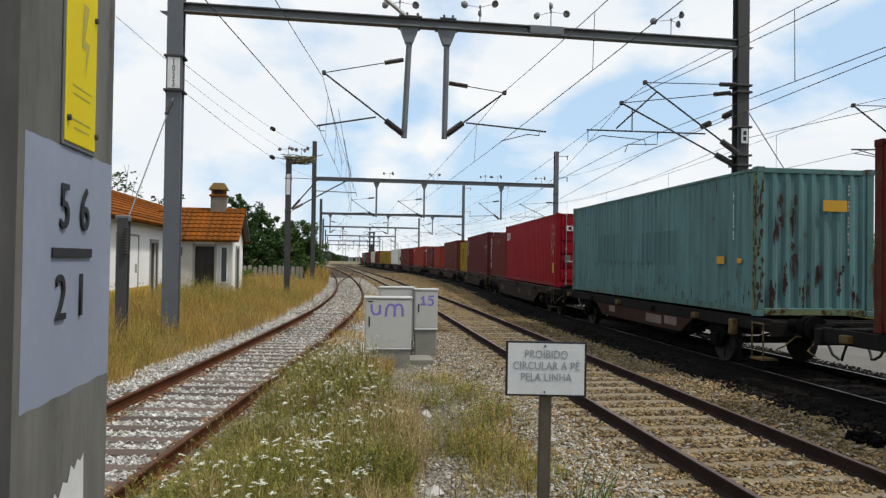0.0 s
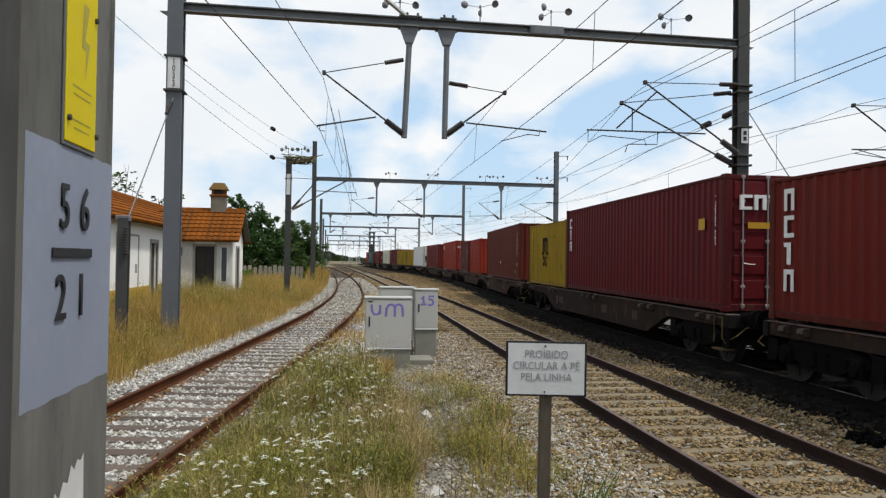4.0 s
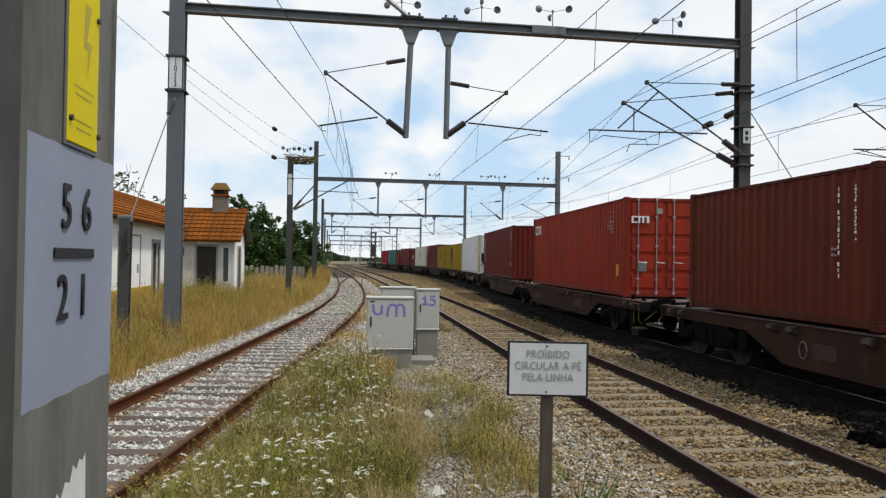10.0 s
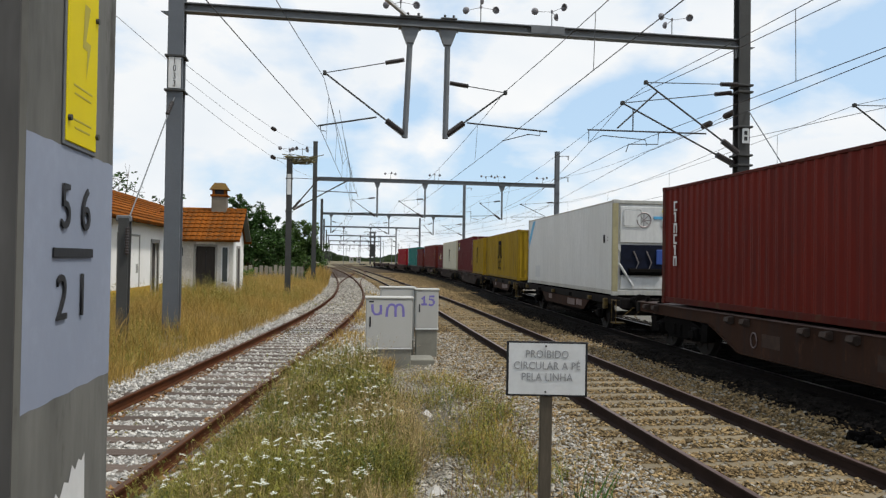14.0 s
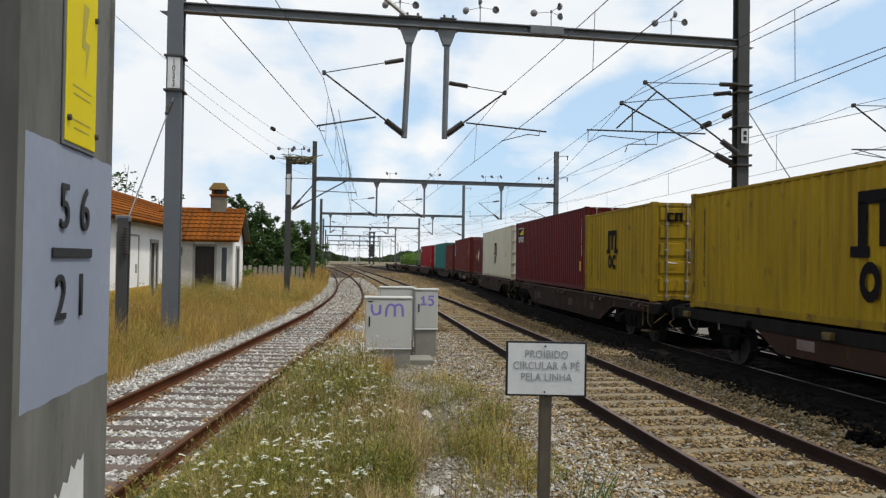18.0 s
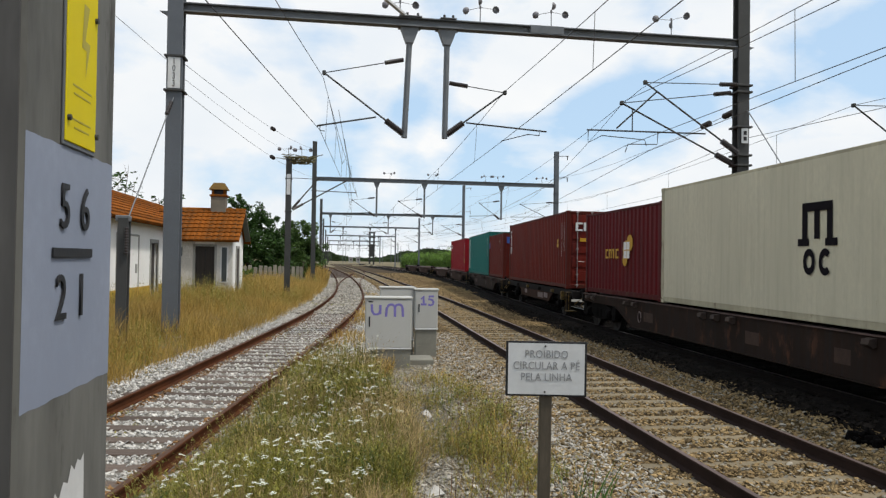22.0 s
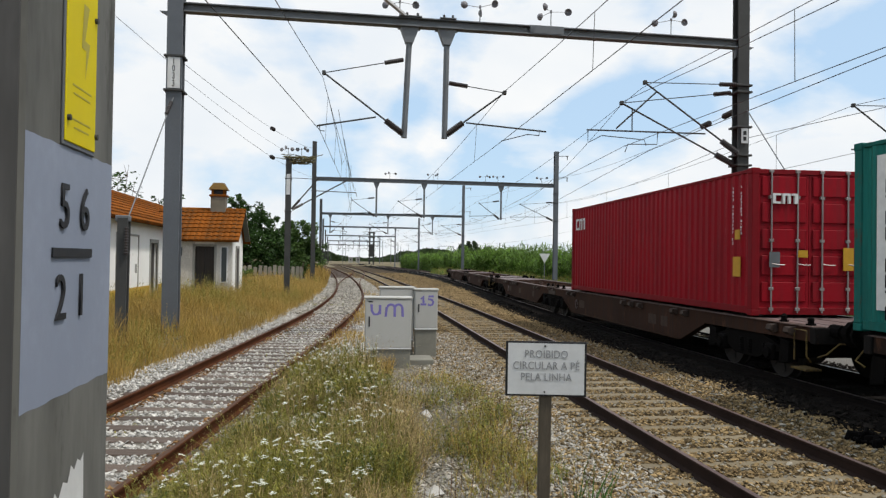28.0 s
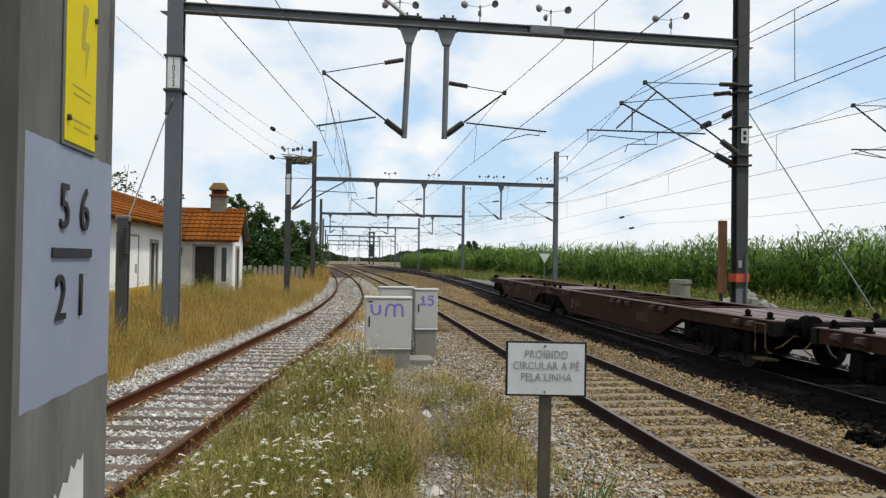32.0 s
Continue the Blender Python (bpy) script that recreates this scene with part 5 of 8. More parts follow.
def leafy_stems(seed, places, h, per, leaf, width, rise=0.5, bare=0.15, thick=0.003, tilt=0.2):
    """Upright stalks set with small leaves: places are (x, y, z, scale)."""
    r = np.random.RandomState(seed)
    q = np.array(places)
    n = len(q)
    hh = h * q[:, 3] * r.uniform(0.45, 1.2, n)
    lean = np.stack([r.normal(0, tilt, n), r.normal(0, tilt, n), np.ones(n)], 1)
    root = q[:, :3]
    v0, f0 = ribbons(root, lean, hh, np.full(n, thick), np.zeros(n))
    f = r.uniform(bare, 1.0, (n, per))
    p = (root[:, None] + lean[:, None] * (hh[:, None] * f)[..., None]).reshape(-1, 3)
    a = r.uniform(0, 6.283, n * per)
    d = np.stack([np.cos(a), np.sin(a), r.normal(rise, 0.5, n * per)], 1)
    d /= np.linalg.norm(d, axis=1)[:, None]
    size = np.repeat(q[:, 3], per) * r.uniform(0.5, 1.4, n * per) * np.clip(1.25 - f.reshape(-1) * 0.6, 0.4, 1.2)
    v1, f1 = ribbons(p, d, leaf * size, width * size, r.uniform(0.0, 0.45, n * per))
    return np.concatenate([v0, v1]), np.concatenate([f0, f1 + len(v0)])


def leaf_stuff(name, vf, material, label, category):
    return tagged(new(name, mesh_np(name, vf[0], vf[1], material)), label, category, kind="stuff")


def grasses():
    rng = random.Random(11)
    lx = lambda y: LINE0.x_at(y)
    # dry bank beside the house
    pl = clumped(rng, 84000, lambda y: (lx(y) - 8.5, lx(y) - 1.75), 8.5, 62, 1.6, 0.45, -0.35)
    stuff("dry_grass", blades(rng, pl, 0.74, 0.6, 0.0045), M["dry"], "tall dry straw-coloured grass on the bank", "grass")
    pl = clumped(rng, 6000, lambda y: (lx(y) - 8.3, lx(y) - 2.2), 9, 60, 1.5, 0.5, -0.3)
    leaf_stuff("dry_grass", leafy_stems(1, pl, 1.05, 7, 0.07, 0.006, 0.9, 0.6), M["dry"], "feathery seed heads above the dry grass", "grass")
    pl = clumped(rng, 8500, lambda y: (lx(y) - 8.0, lx(y) - 2.1), 9, 62, 1.4, 0.3, -0.05)
    leaf_stuff("green_weeds", leafy_stems(2, pl, 0.75, 8, 0.09, 0.012, 0.6), M["weed"], "greener leafy weeds among the dry bank grass", "weeds")
    pl = clumped(rng, 1500, lambda y: (lx(y) - 7.5, lx(y) - 4.2), 27, 40, 1.0, 0.5, -0.2)
    leaf_stuff("green_weeds", leafy_stems(3, pl, 1.25, 9, 0.12, 0.016, 0.6), M["weed"], "tall leafy weeds before the house doors", "weeds")
    pl = clumped(rng, 5000, lambda y: (lx(y) - 3.4, lx(y) - 1.75), 60, 78, 1.0, 0.5, -0.4)
    stuff("dry_grass", blades(rng, pl, 1.3, 0.4, 0.02), M["dry"], "tall dry grass beside the far fence", "grass")
    # weeds between the siding and the main track, green and dry patches side by side
    mid = lambda y: (lx(y) + 1.24, float(np.interp(y, [4, 6, 9, 12, 16], [0.25, 0.7, 0.95, 0.75, 0.6])))
    dry_side = lambda y: (lx(y) + 1.5, float(np.interp(y, [4, 6, 9, 12, 16], [0.6, 0.95, 1.1, 0.8, 0.6])))
    pl = clumped(rng, 13500, mid, 5.4, 14.5, 1.15, 0.75, -0.28)
    stuff("weeds", blades(rng, pl, 0.46, 0.8, 0.0042), M["weed"], "green-yellow grass between the tracks", "weeds")
    pl = clumped(rng, 9500, mid, 5.4, 14.5, 1.1, 0.75, -0.22)
    leaf_stuff("weeds", leafy_stems(4, pl, 0.58, 12, 0.07, 0.0075, 0.4, 0.1, 0.003, 0.3), M["herb"], "green feathery herbs between the tracks", "weeds")
    pl = clumped(rng, 5200, dry_side, 5.4, 15.5, 1.1, 0.8, -0.05, 3.3)
    leaf_stuff("dry_grass", leafy_stems(5, pl, 0.66, 6, 0.05, 0.0045, 0.9, 0.5, 0.0024, 0.32), M["straw"], "thin dry stalks with seed heads in the weeds", "grass")
    pl = clumped(rng, 12000, dry_side, 5.4, 16, 1.1, 0.8, -0.05, 3.3)
    stuff("dry_grass", blades(rng, pl, 0.36, 1.7, 0.0036), M["straw"], "fallen dry straw matted among the weeds", "grass")
    pl = [(x, y, ground_z(x, y) - 0.02, rng.uniform(0.6, 1.1)) for x, y in ((rng.gauss(-0.75, 0.42), rng.gauss(7.3, 0.75)) for _ in range(1500)) if x > lx(y) + 1.32]
    leaf_stuff("weeds", leafy_stems(18, pl, 0.46, 12, 0.065, 0.007, 0.4, 0.1, 0.003, 0.3), M["herb"], "green feathery herbs close to the siding", "weeds")
    stuff("weeds", blades(rng, [q for q in pl for _ in (0, 1)], 0.4, 0.9, 0.004), M["weed"], "green-yellow grass close to the siding", "weeds")
    pl = [(x, y, ground_z(x, y) - 0.02, rng.uniform(0.5, 1.15)) for x, y in ((rng.gauss(0.0, 0.45), rng.gauss(12.3, 1.1)) for _ in range(1100)) if lx(y) + 1.2 < x < 0.75]
    leaf_stuff("weeds", leafy_stems(19, pl, 0.72, 13, 0.075, 0.008, 0.5, 0.08, 0.0032, 0.2), M["herb"], "taller green herbs before the cabinets", "weeds")
    pl = clumped(rng, 4200, mid, 5.4, 14.8, 1.1, 0.75, -0.05)
    leaf_stuff("weeds", leafy_stems(14, pl, 0.5, 16, 0.075, 0.0095, 0.4, 0.05, 0.003, 0.3), M["herb_dark"], "darker green leafy clumps in the weeds", "weeds")
    pl = clumped(rng, 420, lambda y: (0.1, 2.6), 5.5, 13, 1.1, 0.7, 0.0)
    leaf_stuff("dry_stalks", leafy_stems(15, pl, 0.55, 14, 0.03, 0.0045, 0.8, 0.25, 0.003, 0.3), M["sorrel"], "red-brown seeded dock stalks in the weeds", "weeds")
    # thin growth on the gravel
    pl = clumped(rng, 2600, lambda y: (0.5, 3.0), 4.4, 14.5, 1.2, 0.8, 0.1)
    stuff("dry_grass", blades(rng, pl, 0.3, 1.2, 0.0026), M["dry"], "thin dry tufts on the gravel", "grass")
    pl = clumped(rng, 1500, lambda y: (0.5, 3.0), 4.4, 15, 1.2, 0.8, 0.12)
    leaf_stuff("weeds", leafy_stems(6, pl, 0.26, 13, 0.05, 0.0065, 0.4, 0.05, 0.0022, 0.45), M["herb"], "low green weeds on the gravel", "weeds")
    # the bushier clumps near the notice
    def clump_at(spots, n):
        out = []
        for cx, cy, r, k in spots:
            for _ in range(n):
                x, y = cx + rng.gauss(0, r), cy + rng.gauss(0, r * 1.6)
                out.append((x, y, ground_z(x, y) + 0.02, k * rng.uniform(0.6, 1.15)))
        return out
    spots = ((2.0, 9.6, 0.28, 1.0), (1.75, 8.6, 0.22, 0.9), (2.35, 10.6, 0.2, 0.9), (2.2, 12.2, 0.2, 0.8), (1.2, 9.0, 0.2, 0.75), (2.2, 7.6, 0.16, 0.7), (1.55, 11.6, 0.2, 0.7))
    leaf_stuff("weeds", leafy_stems(7, clump_at(spots, 120), 0.44, 17, 0.055, 0.007, 0.4, 0.1, 0.0022, 0.45), M["herb"], "clumps of green weeds before the notice", "weeds")
    leaf_stuff("weeds", leafy_stems(16, clump_at(spots, 35), 0.34, 14, 0.05, 0.008, 0.4, 0.05, 0.0022, 0.45), M["herb_dark"], "dark green leaves low in the weed clumps", "weeds")
    leaf_stuff("dry_grass", leafy_stems(8, clump_at(spots, 70), 0.42, 7, 0.05, 0.004, 0.6, 0.3, 0.002, 0.45), M["dry"], "dry stalks standing in the weed clumps", "grass")
    pl = [(2.15 + rng.gauss(0, 0.1), 5.75 + rng.gauss(0, 0.22), -0.27, 1.0) for _ in range(60)]
    pl += [(2.0 + rng.gauss(0, 0.06), 5.2 + rng.gauss(0, 0.1), -0.27, 0.9) for _ in range(25)]
    stuff("green_grass", blades(rng, pl, 0.62, 0.35, 0.006), M["green"], "fresh green grass at the foot of the notice", "grass")
    # along and between the siding's rails
    pl = clumped(rng, 9000, lambda y: (lx(y) + 1.0, lx(y) + 2.9), 14, 46, 1.5, 0.6, -0.3)
    stuff("dry_grass", blades(rng, pl, 0.38, 0.6, 0.008), M["dry"], "dry grass along the siding", "grass")
    pl = clumped(rng, 1900, lambda y: (lx(y) - 1.9, lx(y) + 1.9), 9, 75, 0.8, 0.5, 0.15)
    leaf_stuff("weeds", leafy_stems(9, pl, 0.2, 9, 0.07, 0.01, 0.5, 0.05), M["weed"], "sparse weeds growing between siding ties", "weeds")
    # wild carrot: branching stalks, feathery leaves and flat white heads
    stalks, heads, leaf_at = Geo(), ([], []), []
    carrot = lambda y: (lx(y) + 1.42, float(np.interp(y, [4, 6, 9, 12, 16], [0.0, 0.35, 0.75, 0.75, 0.6])))
    for x, y, z, k in clumped(rng, 390, carrot, 5.6, 14.8, 0.85, 0.7, -0.2, 7.0):
        h = rng.uniform(0.34, 0.8) * min(1.15, k + 0.15) * float(np.interp(y, [9, 12], [1.0, 1.3]))
        lean = Vector((rng.gauss(0, 0.1), rng.gauss(0, 0.1), 1.0))
        foot = Vector((x, y, z))
        tips = [foot + lean * h]
        stalks.tube([foot, foot + lean * (h * 0.6) + Vector((rng.gauss(0, 0.01), 0, 0)), tips[0]], [0.0045, 0.0034, 0.002], 3, caps=False)
        for _ in range(rng.choice((1, 2, 3, 4))):
            a, f = rng.random() * 6.283, rng.uniform(0.35, 0.7)
            r, up = rng.uniform(0.05, 0.17), h * rng.uniform(0.78, 1.02)
            st = foot + lean * (h * f)
            tip = Vector((x + lean.x * up + r * math.cos(a), y + lean.y * up + r * math.sin(a), z + up))
            stalks.tube([st, st.lerp(tip, 0.5) + Vector((r * 0.25 * math.cos(a), r * 0.25 * math.sin(a), 0)), tip], [0.003, 0.0025, 0.0016], 3, caps=False)
            tips.append(tip)
        leaf_at += [(x + rng.gauss(0, 0.05), y + rng.gauss(0, 0.05), z, h * 1.5) for _ in range(3)]
        for tip in tips:
            if rng.random() < 0.42:
                continue
            r = 0.012 + 0.030 * rng.random() ** 1.5
            tx, ty = rng.gauss(0, 0.35), rng.gauss(0, 0.35)
            vs, fs = heads
            for q in range(9):
                # each head is a plate of small florets
                w, rr = q * 2.4, r * math.sqrt(q / 9)
                cx, cy, fr = rr * math.cos(w), rr * math.sin(w), r * rng.uniform(0.26, 0.42)
                cz = tip.z + cx * tx + cy * ty - rr * 0.25
                i = len(vs)
                vs.append((tip.x + cx, tip.y + cy, cz + fr * 0.35))
                vs += [(tip.x + cx + fr * math.cos(e * 1.2566 + w), tip.y + cy + fr * math.sin(e * 1.2566 + w), cz + rng.uniform(-0.15, 0.2) * fr) for e in range(5)]
                fs += [(i, i + 1 + e, i + 1 + (e + 1) % 5) for e in range(5)]
    stuff("wild_carrot_flowers", heads, M["flower"], "greenish-white flat flower heads above the weeds", "flowers")
    tagged(solid("wild_carrot_stalks", stalks, M["herb"], "branching green stalks under the white flowers", "weeds"), kind="stuff")
    leaf_stuff("wild_carrot_leaves", leafy_stems(17, leaf_at, 0.5, 16, 0.075, 0.006, 0.5, 0.05, 0.002, 0.25), M["herb_dark"], "feathery dark green leaves under the flowers", "weeds")


grasses()


def stone_field(rng, name, spots, material, label, size):
    """Loose angular stones as one mesh."""
    base = [(0, 0, 1), (0.9, 0, 0.3), (0.28, 0.86, 0.25), (-0.73, 0.53, 0.3), (-0.73, -0.53, 0.25), (0.28, -0.86, 0.3), (0.6, 0.3, -0.6), (-0.6, 0.1, -0.6), (0.1, -0.6, -0.6)]
    tri = [(0, 1, 2), (0, 2, 3), (0, 3, 4), (0, 4, 5), (0, 5, 1), (1, 6, 2), (2, 7, 3), (3, 7, 4), (4, 8, 5), (5, 8, 1)]
    bv = np.array(base)
    n = len(spots)
    r = np.random.RandomState(rng.randint(0, 9999))
    jit = bv[None] * r.uniform(0.65, 1.25, (n, 9, 3))
    sc = (size * r.lognormal(0, 0.32, n))[:, None, None] * r.uniform(0.7, 1.2, (n, 1, 3)) * np.array([1, 1, 0.75])
    a = r.uniform(0, 6.283, n)
    b = r.uniform(-0.7, 0.7, n)
    p = jit * sc
    x = p[..., 0] * np.cos(a)[:, None] - p[..., 1] * np.sin(a)[:, None]
    y = p[..., 0] * np.sin(a)[:, None] + p[..., 1] * np.cos(a)[:, None]
    z = p[..., 2] * np.cos(b)[:, None] + x * np.sin(b)[:, None]
    pos = np.array(spots)
    v = np.stack([x + pos[:, 0:1], y + pos[:, 1:2], z + pos[:, 2:3]], -1).reshape(-1, 3)
    f = (np.array(tri)[None] + (np.arange(n) * 9)[:, None, None]).reshape(-1, 3)
    tagged(new(name, mesh_np(name, v, f, material)), label, "stones", kind="stuff")


def stones():
    rng = random.Random(21)

    def along(line, n, y0, y1, half, top, power, clear=0.125):
        out = []
        for _ in range(n):
            s = y0 + (y1 - y0) * rng.random() ** power
            u = rng.uniform(-half, half)
            if abs(abs(u) - 0.87) < 0.09:
                continue
            tie = abs((s + 9.7 + 0.3) % 0.6 - 0.3)
            if tie < clear and abs(u) < 1.3 and rng.random() < 0.93:
                continue
            q, w = line.at(s), line.way(s)
            fall = max(0.0, abs(u) - 1.9) * 0.08
            out.append((q.x + w.y * u, q.y - w.x * u, top - fall + rng.uniform(-0.02, 0.015)))
        return out

    stone_field(rng, "ballast_stones", along(LINE0, 46000, 6.0, 36, 2.12, -0.165, 1.6), M["stone_white"], "pale angular ballast stones around the siding", 0.026)
    stone_field(rng, "ballast_stones", [(x, y, z + 0.01) for x, y, z in along(LINE0, 15000, 30, 84, 2.1, -0.145, 1.2)], M["stone_pale"], "pale ballast stones around the distant siding", 0.05)
    stone_field(rng, "ballast_stones", along(LINE1, 88000, 6.0, 34, 2.75, -0.160, 1.6, 0.075), M["stone_tan"], "tan angular ballast stones around the main track", 0.0215)
    stone_field(rng, "ballast_stones", along(LINE1, 14000, 30, 80, 2.6, -0.165, 1.2), M["stone_tan"], "tan ballast stones around the distant main track", 0.045)
    stone_field(rng, "ballast_stones", along(LINE2, 16000, 7.0, 40, 2.3, -0.158, 1.5), M["stone_dark"], "oily stones coloured darker for shade around the far track", 0.033)
    sp = []
    for _ in range(44000):
        y = 8 + 52 * rng.random() ** 1.7
        a, b = LINE1.x_at(y) + 2.2, FAR_X(y) - 1.7
        if b > a:
            sp.append((rng.uniform(a, b), y, -0.205))
    stone_field(rng, "ballast_stones", sp, M["stone_tan"], "tan stones spread between the main tracks", 0.023)
    sp = []
    for _ in range(14000):
        y = 50 + 70 * rng.random() ** 1.3
        a, b = LINE0.x_at(y) + 1.4, FAR_X(y) - 1.6
        sp.append((rng.uniform(a, b), y, -0.2))
    stone_field(rng, "ballast_stones", sp, M["stone_tan"], "tan stones across the distant tracks", 0.05)
    sp, mixed = [], []
    while len(sp) + len(mixed) < 60000:
        y = 4.2 + 14 * rng.random() ** 1.4
        x = rng.uniform(0.1, 3.35)
        k = noise.noise(Vector((x * 0.9, y * 0.6, 2)))
        if x < 0.6 and rng.random() < 0.6:
            continue
        if rng.random() > 0.85 + 1.0 * k:
            continue
        (sp if rng.random() < 0.28 + 0.5 * max(0.0, k) else mixed).append((x, y, -0.235 + rng.uniform(-0.015, 0.02)))
    stone_field(rng, "gravel", sp, M["stone_pale"], "pale gravel scattered round the notice and cabinets", 0.021)
    stone_field(rng, "gravel", mixed, M["stone_grey"], "grey-tan gravel round the notice and cabinets", 0.018)
    stone_field(rng, "ballast_stones", along(LINE1, 9000, 5.0, 22, 2.6, -0.155, 1.5, 0.07), M["stone_grey"], "paler stones among the tan ballast", 0.024)
    sp = []
    for _ in range(15000):
        y = 5.5 + 17 * rng.random() ** 1.5
        u = -1.3 - 1.5 * rng.random() ** 0.8
        sp.append((LINE1.x_at(y) + u, y, -0.165 - max(0.0, -u - 1.9) * 0.08 + rng.uniform(-0.01, 0.02)))
    stone_field(rng, "ballast_stones", sp, M["stone_pale"], "white-grey stones on the near ballast shoulder", 0.021)
    sp = []
    for _ in range(5200):
        s = 6.0 + 24 * rng.random() ** 1.4
        u = rng.choice((-0.87, 0.87)) + rng.choice((-1, 1)) * rng.uniform(0.1, 0.28)
        q, w = LINE0.at(s), LINE0.way(s)
        sp.append((q.x + w.y * u, q.y - w.x * u, -0.15 + rng.uniform(-0.02, 0.012)))
    stone_field(rng, "ballast_stones", sp, M["stone_rust"], "rust-stained stones beside the siding rails", 0.024)
    sp = [(rng.uniform(0.3, 3.0), rng.uniform(4.6, 12), -0.22) for _ in range(40)]
    stone_field(rng, "stones", sp, M["stone_white"], "larger pale stones lying on the gravel", 0.055)


M["stone_pale"] = mat("dusty pale stone", (0.40, 0.375, 0.33), 0.9, scale=3, var=0.25, fine=60, bump=0.3, island=0.5, col2=(0.28, 0.25, 0.19))
M["stone_rust"] = mat("rust-stained stone", (0.24, 0.135, 0.06), 0.9, scale=3, var=0.25, fine=60, bump=0.3, island=0.6, col2=(0.13, 0.065, 0.03), spec=0.15)
# far-track stones: oil, deepened in colour to stand for the train's shadow
M["stone_dark"] = mat("oily shade-darkened stone", (0.018, 0.0145, 0.012), 0.95, scale=6, var=0.2, fine=60, bump=0.3, island=0.7, col2=(0.010, 0.009, 0.008), spec=0.08)
stones()


def reeds():
    rng = random.Random(31)
    r = np.random.RandomState(31)
    edge = lambda y: float(np.interp(y, [0, 40, 60, 100, 150, 210], [24.6, 24.0, 22.6, 20.3, 19.6, 19.0]))
    places = []
    for k in range(13500):
        y = 14 + 190 * rng.random() ** 1.6
        deep = rng.random() ** 1.9
        x = edge(y) + 0.7 * noise.noise(Vector((y * 0.3, 0, 2))) + 8 * deep
        h = float(np.interp(y, [0, 30, 45, 90, 210], [3.95, 3.95, 3.6, 3.75, 3.0])) + 1.25 * noise.noise(Vector((x * 0.22, y * 0.22, 4))) + rng.uniform(-0.9, 0.35)
        if noise.noise(Vector((x * 0.45, y * 0.33, 8))) < -0.22 and rng.random() < 0.75:
            continue
        h += 0.9 * noise.noise(Vector((x * 0.6, y * 0.5, 12)))
        if deep < 0.08:
            h *= rng.uniform(0.45, 1.0)
        places.append((x, y, ground_z(x, y) - 0.05, h, 1.0 + 0.5 * (y > 90)))
    q = np.array(places)
    n, per = len(q), 16
    lean = np.stack([r.normal(0, 0.08, n), r.normal(0, 0.08, n), np.ones(n)], 1)
    f = np.sort(r.uniform(0.1, 1.0, (n, per)), 1)
    p = (q[:, None, :3] + lean[:, None] * (q[:, None, 3] * f)[..., None]).reshape(-1, 3)
    a = r.uniform(0, 6.283, n * per)
    rise = np.clip(r.normal(0.85, 0.5, n * per), 0.0, 2.2)
    d = np.stack([np.cos(a), np.sin(a), rise], 1)
    d /= np.linalg.norm(d, axis=1)[:, None]
    big = np.repeat(q[:, 4], per)
    v, fc = ribbons(p, d, r.uniform(0.45, 1.0, n * per) * big, 0.039 * r.uniform(0.6, 1.25, n * per) * big, r.uniform(0.1, 0.7, n * per))
    v2, f2 = ribbons(q[:, :3], lean, q[:, 3] * 1.02, 0.016 * q[:, 4], np.zeros(n))
    v, fc = np.concatenate([v, v2]), np.concatenate([fc, f2 + len(v)])
    leaf_stuff("reed_bed", (v, fc), M["reed"], "tall green giant reeds in a dense belt", "reeds")
    few = q[r.choice(n, 260, replace=False)]
    few[:, 2] += few[:, 3] * 0.62
    few[:, 3] = r.uniform(0.7, 1.3, 260)
    leaf_stuff("reed_plumes", leafy_stems(12, few[:, :4], 1.0, 14, 0.22, 0.014, 1.2, 0.3, 0.012), M["reed"], "feathery plumes above the reed belt", "reeds")
    # lower weeds at the foot of the reeds
    pl = []
    for _ in range(17000):
        y = 12 + 110 * rng.random() ** 1.4
        near = edge(y)
        x = near - 4.6 * rng.random() ** 1.2 + 0.6
        pl.append((x, y, ground_z(x, y) - 0.02, rng.uniform(0.6, 1.3)))
    leaf_stuff("weeds", leafy_stems(13, pl[:10000], 0.95, 9, 0.17, 0.024, 0.6), M["weed"], "yellow-green weeds below the reeds", "weeds")
    stuff("green_grass", blades(rng, pl[10000:], 0.85, 0.6, 0.025), M["green"], "green grass below the reeds", "grass")


reeds()


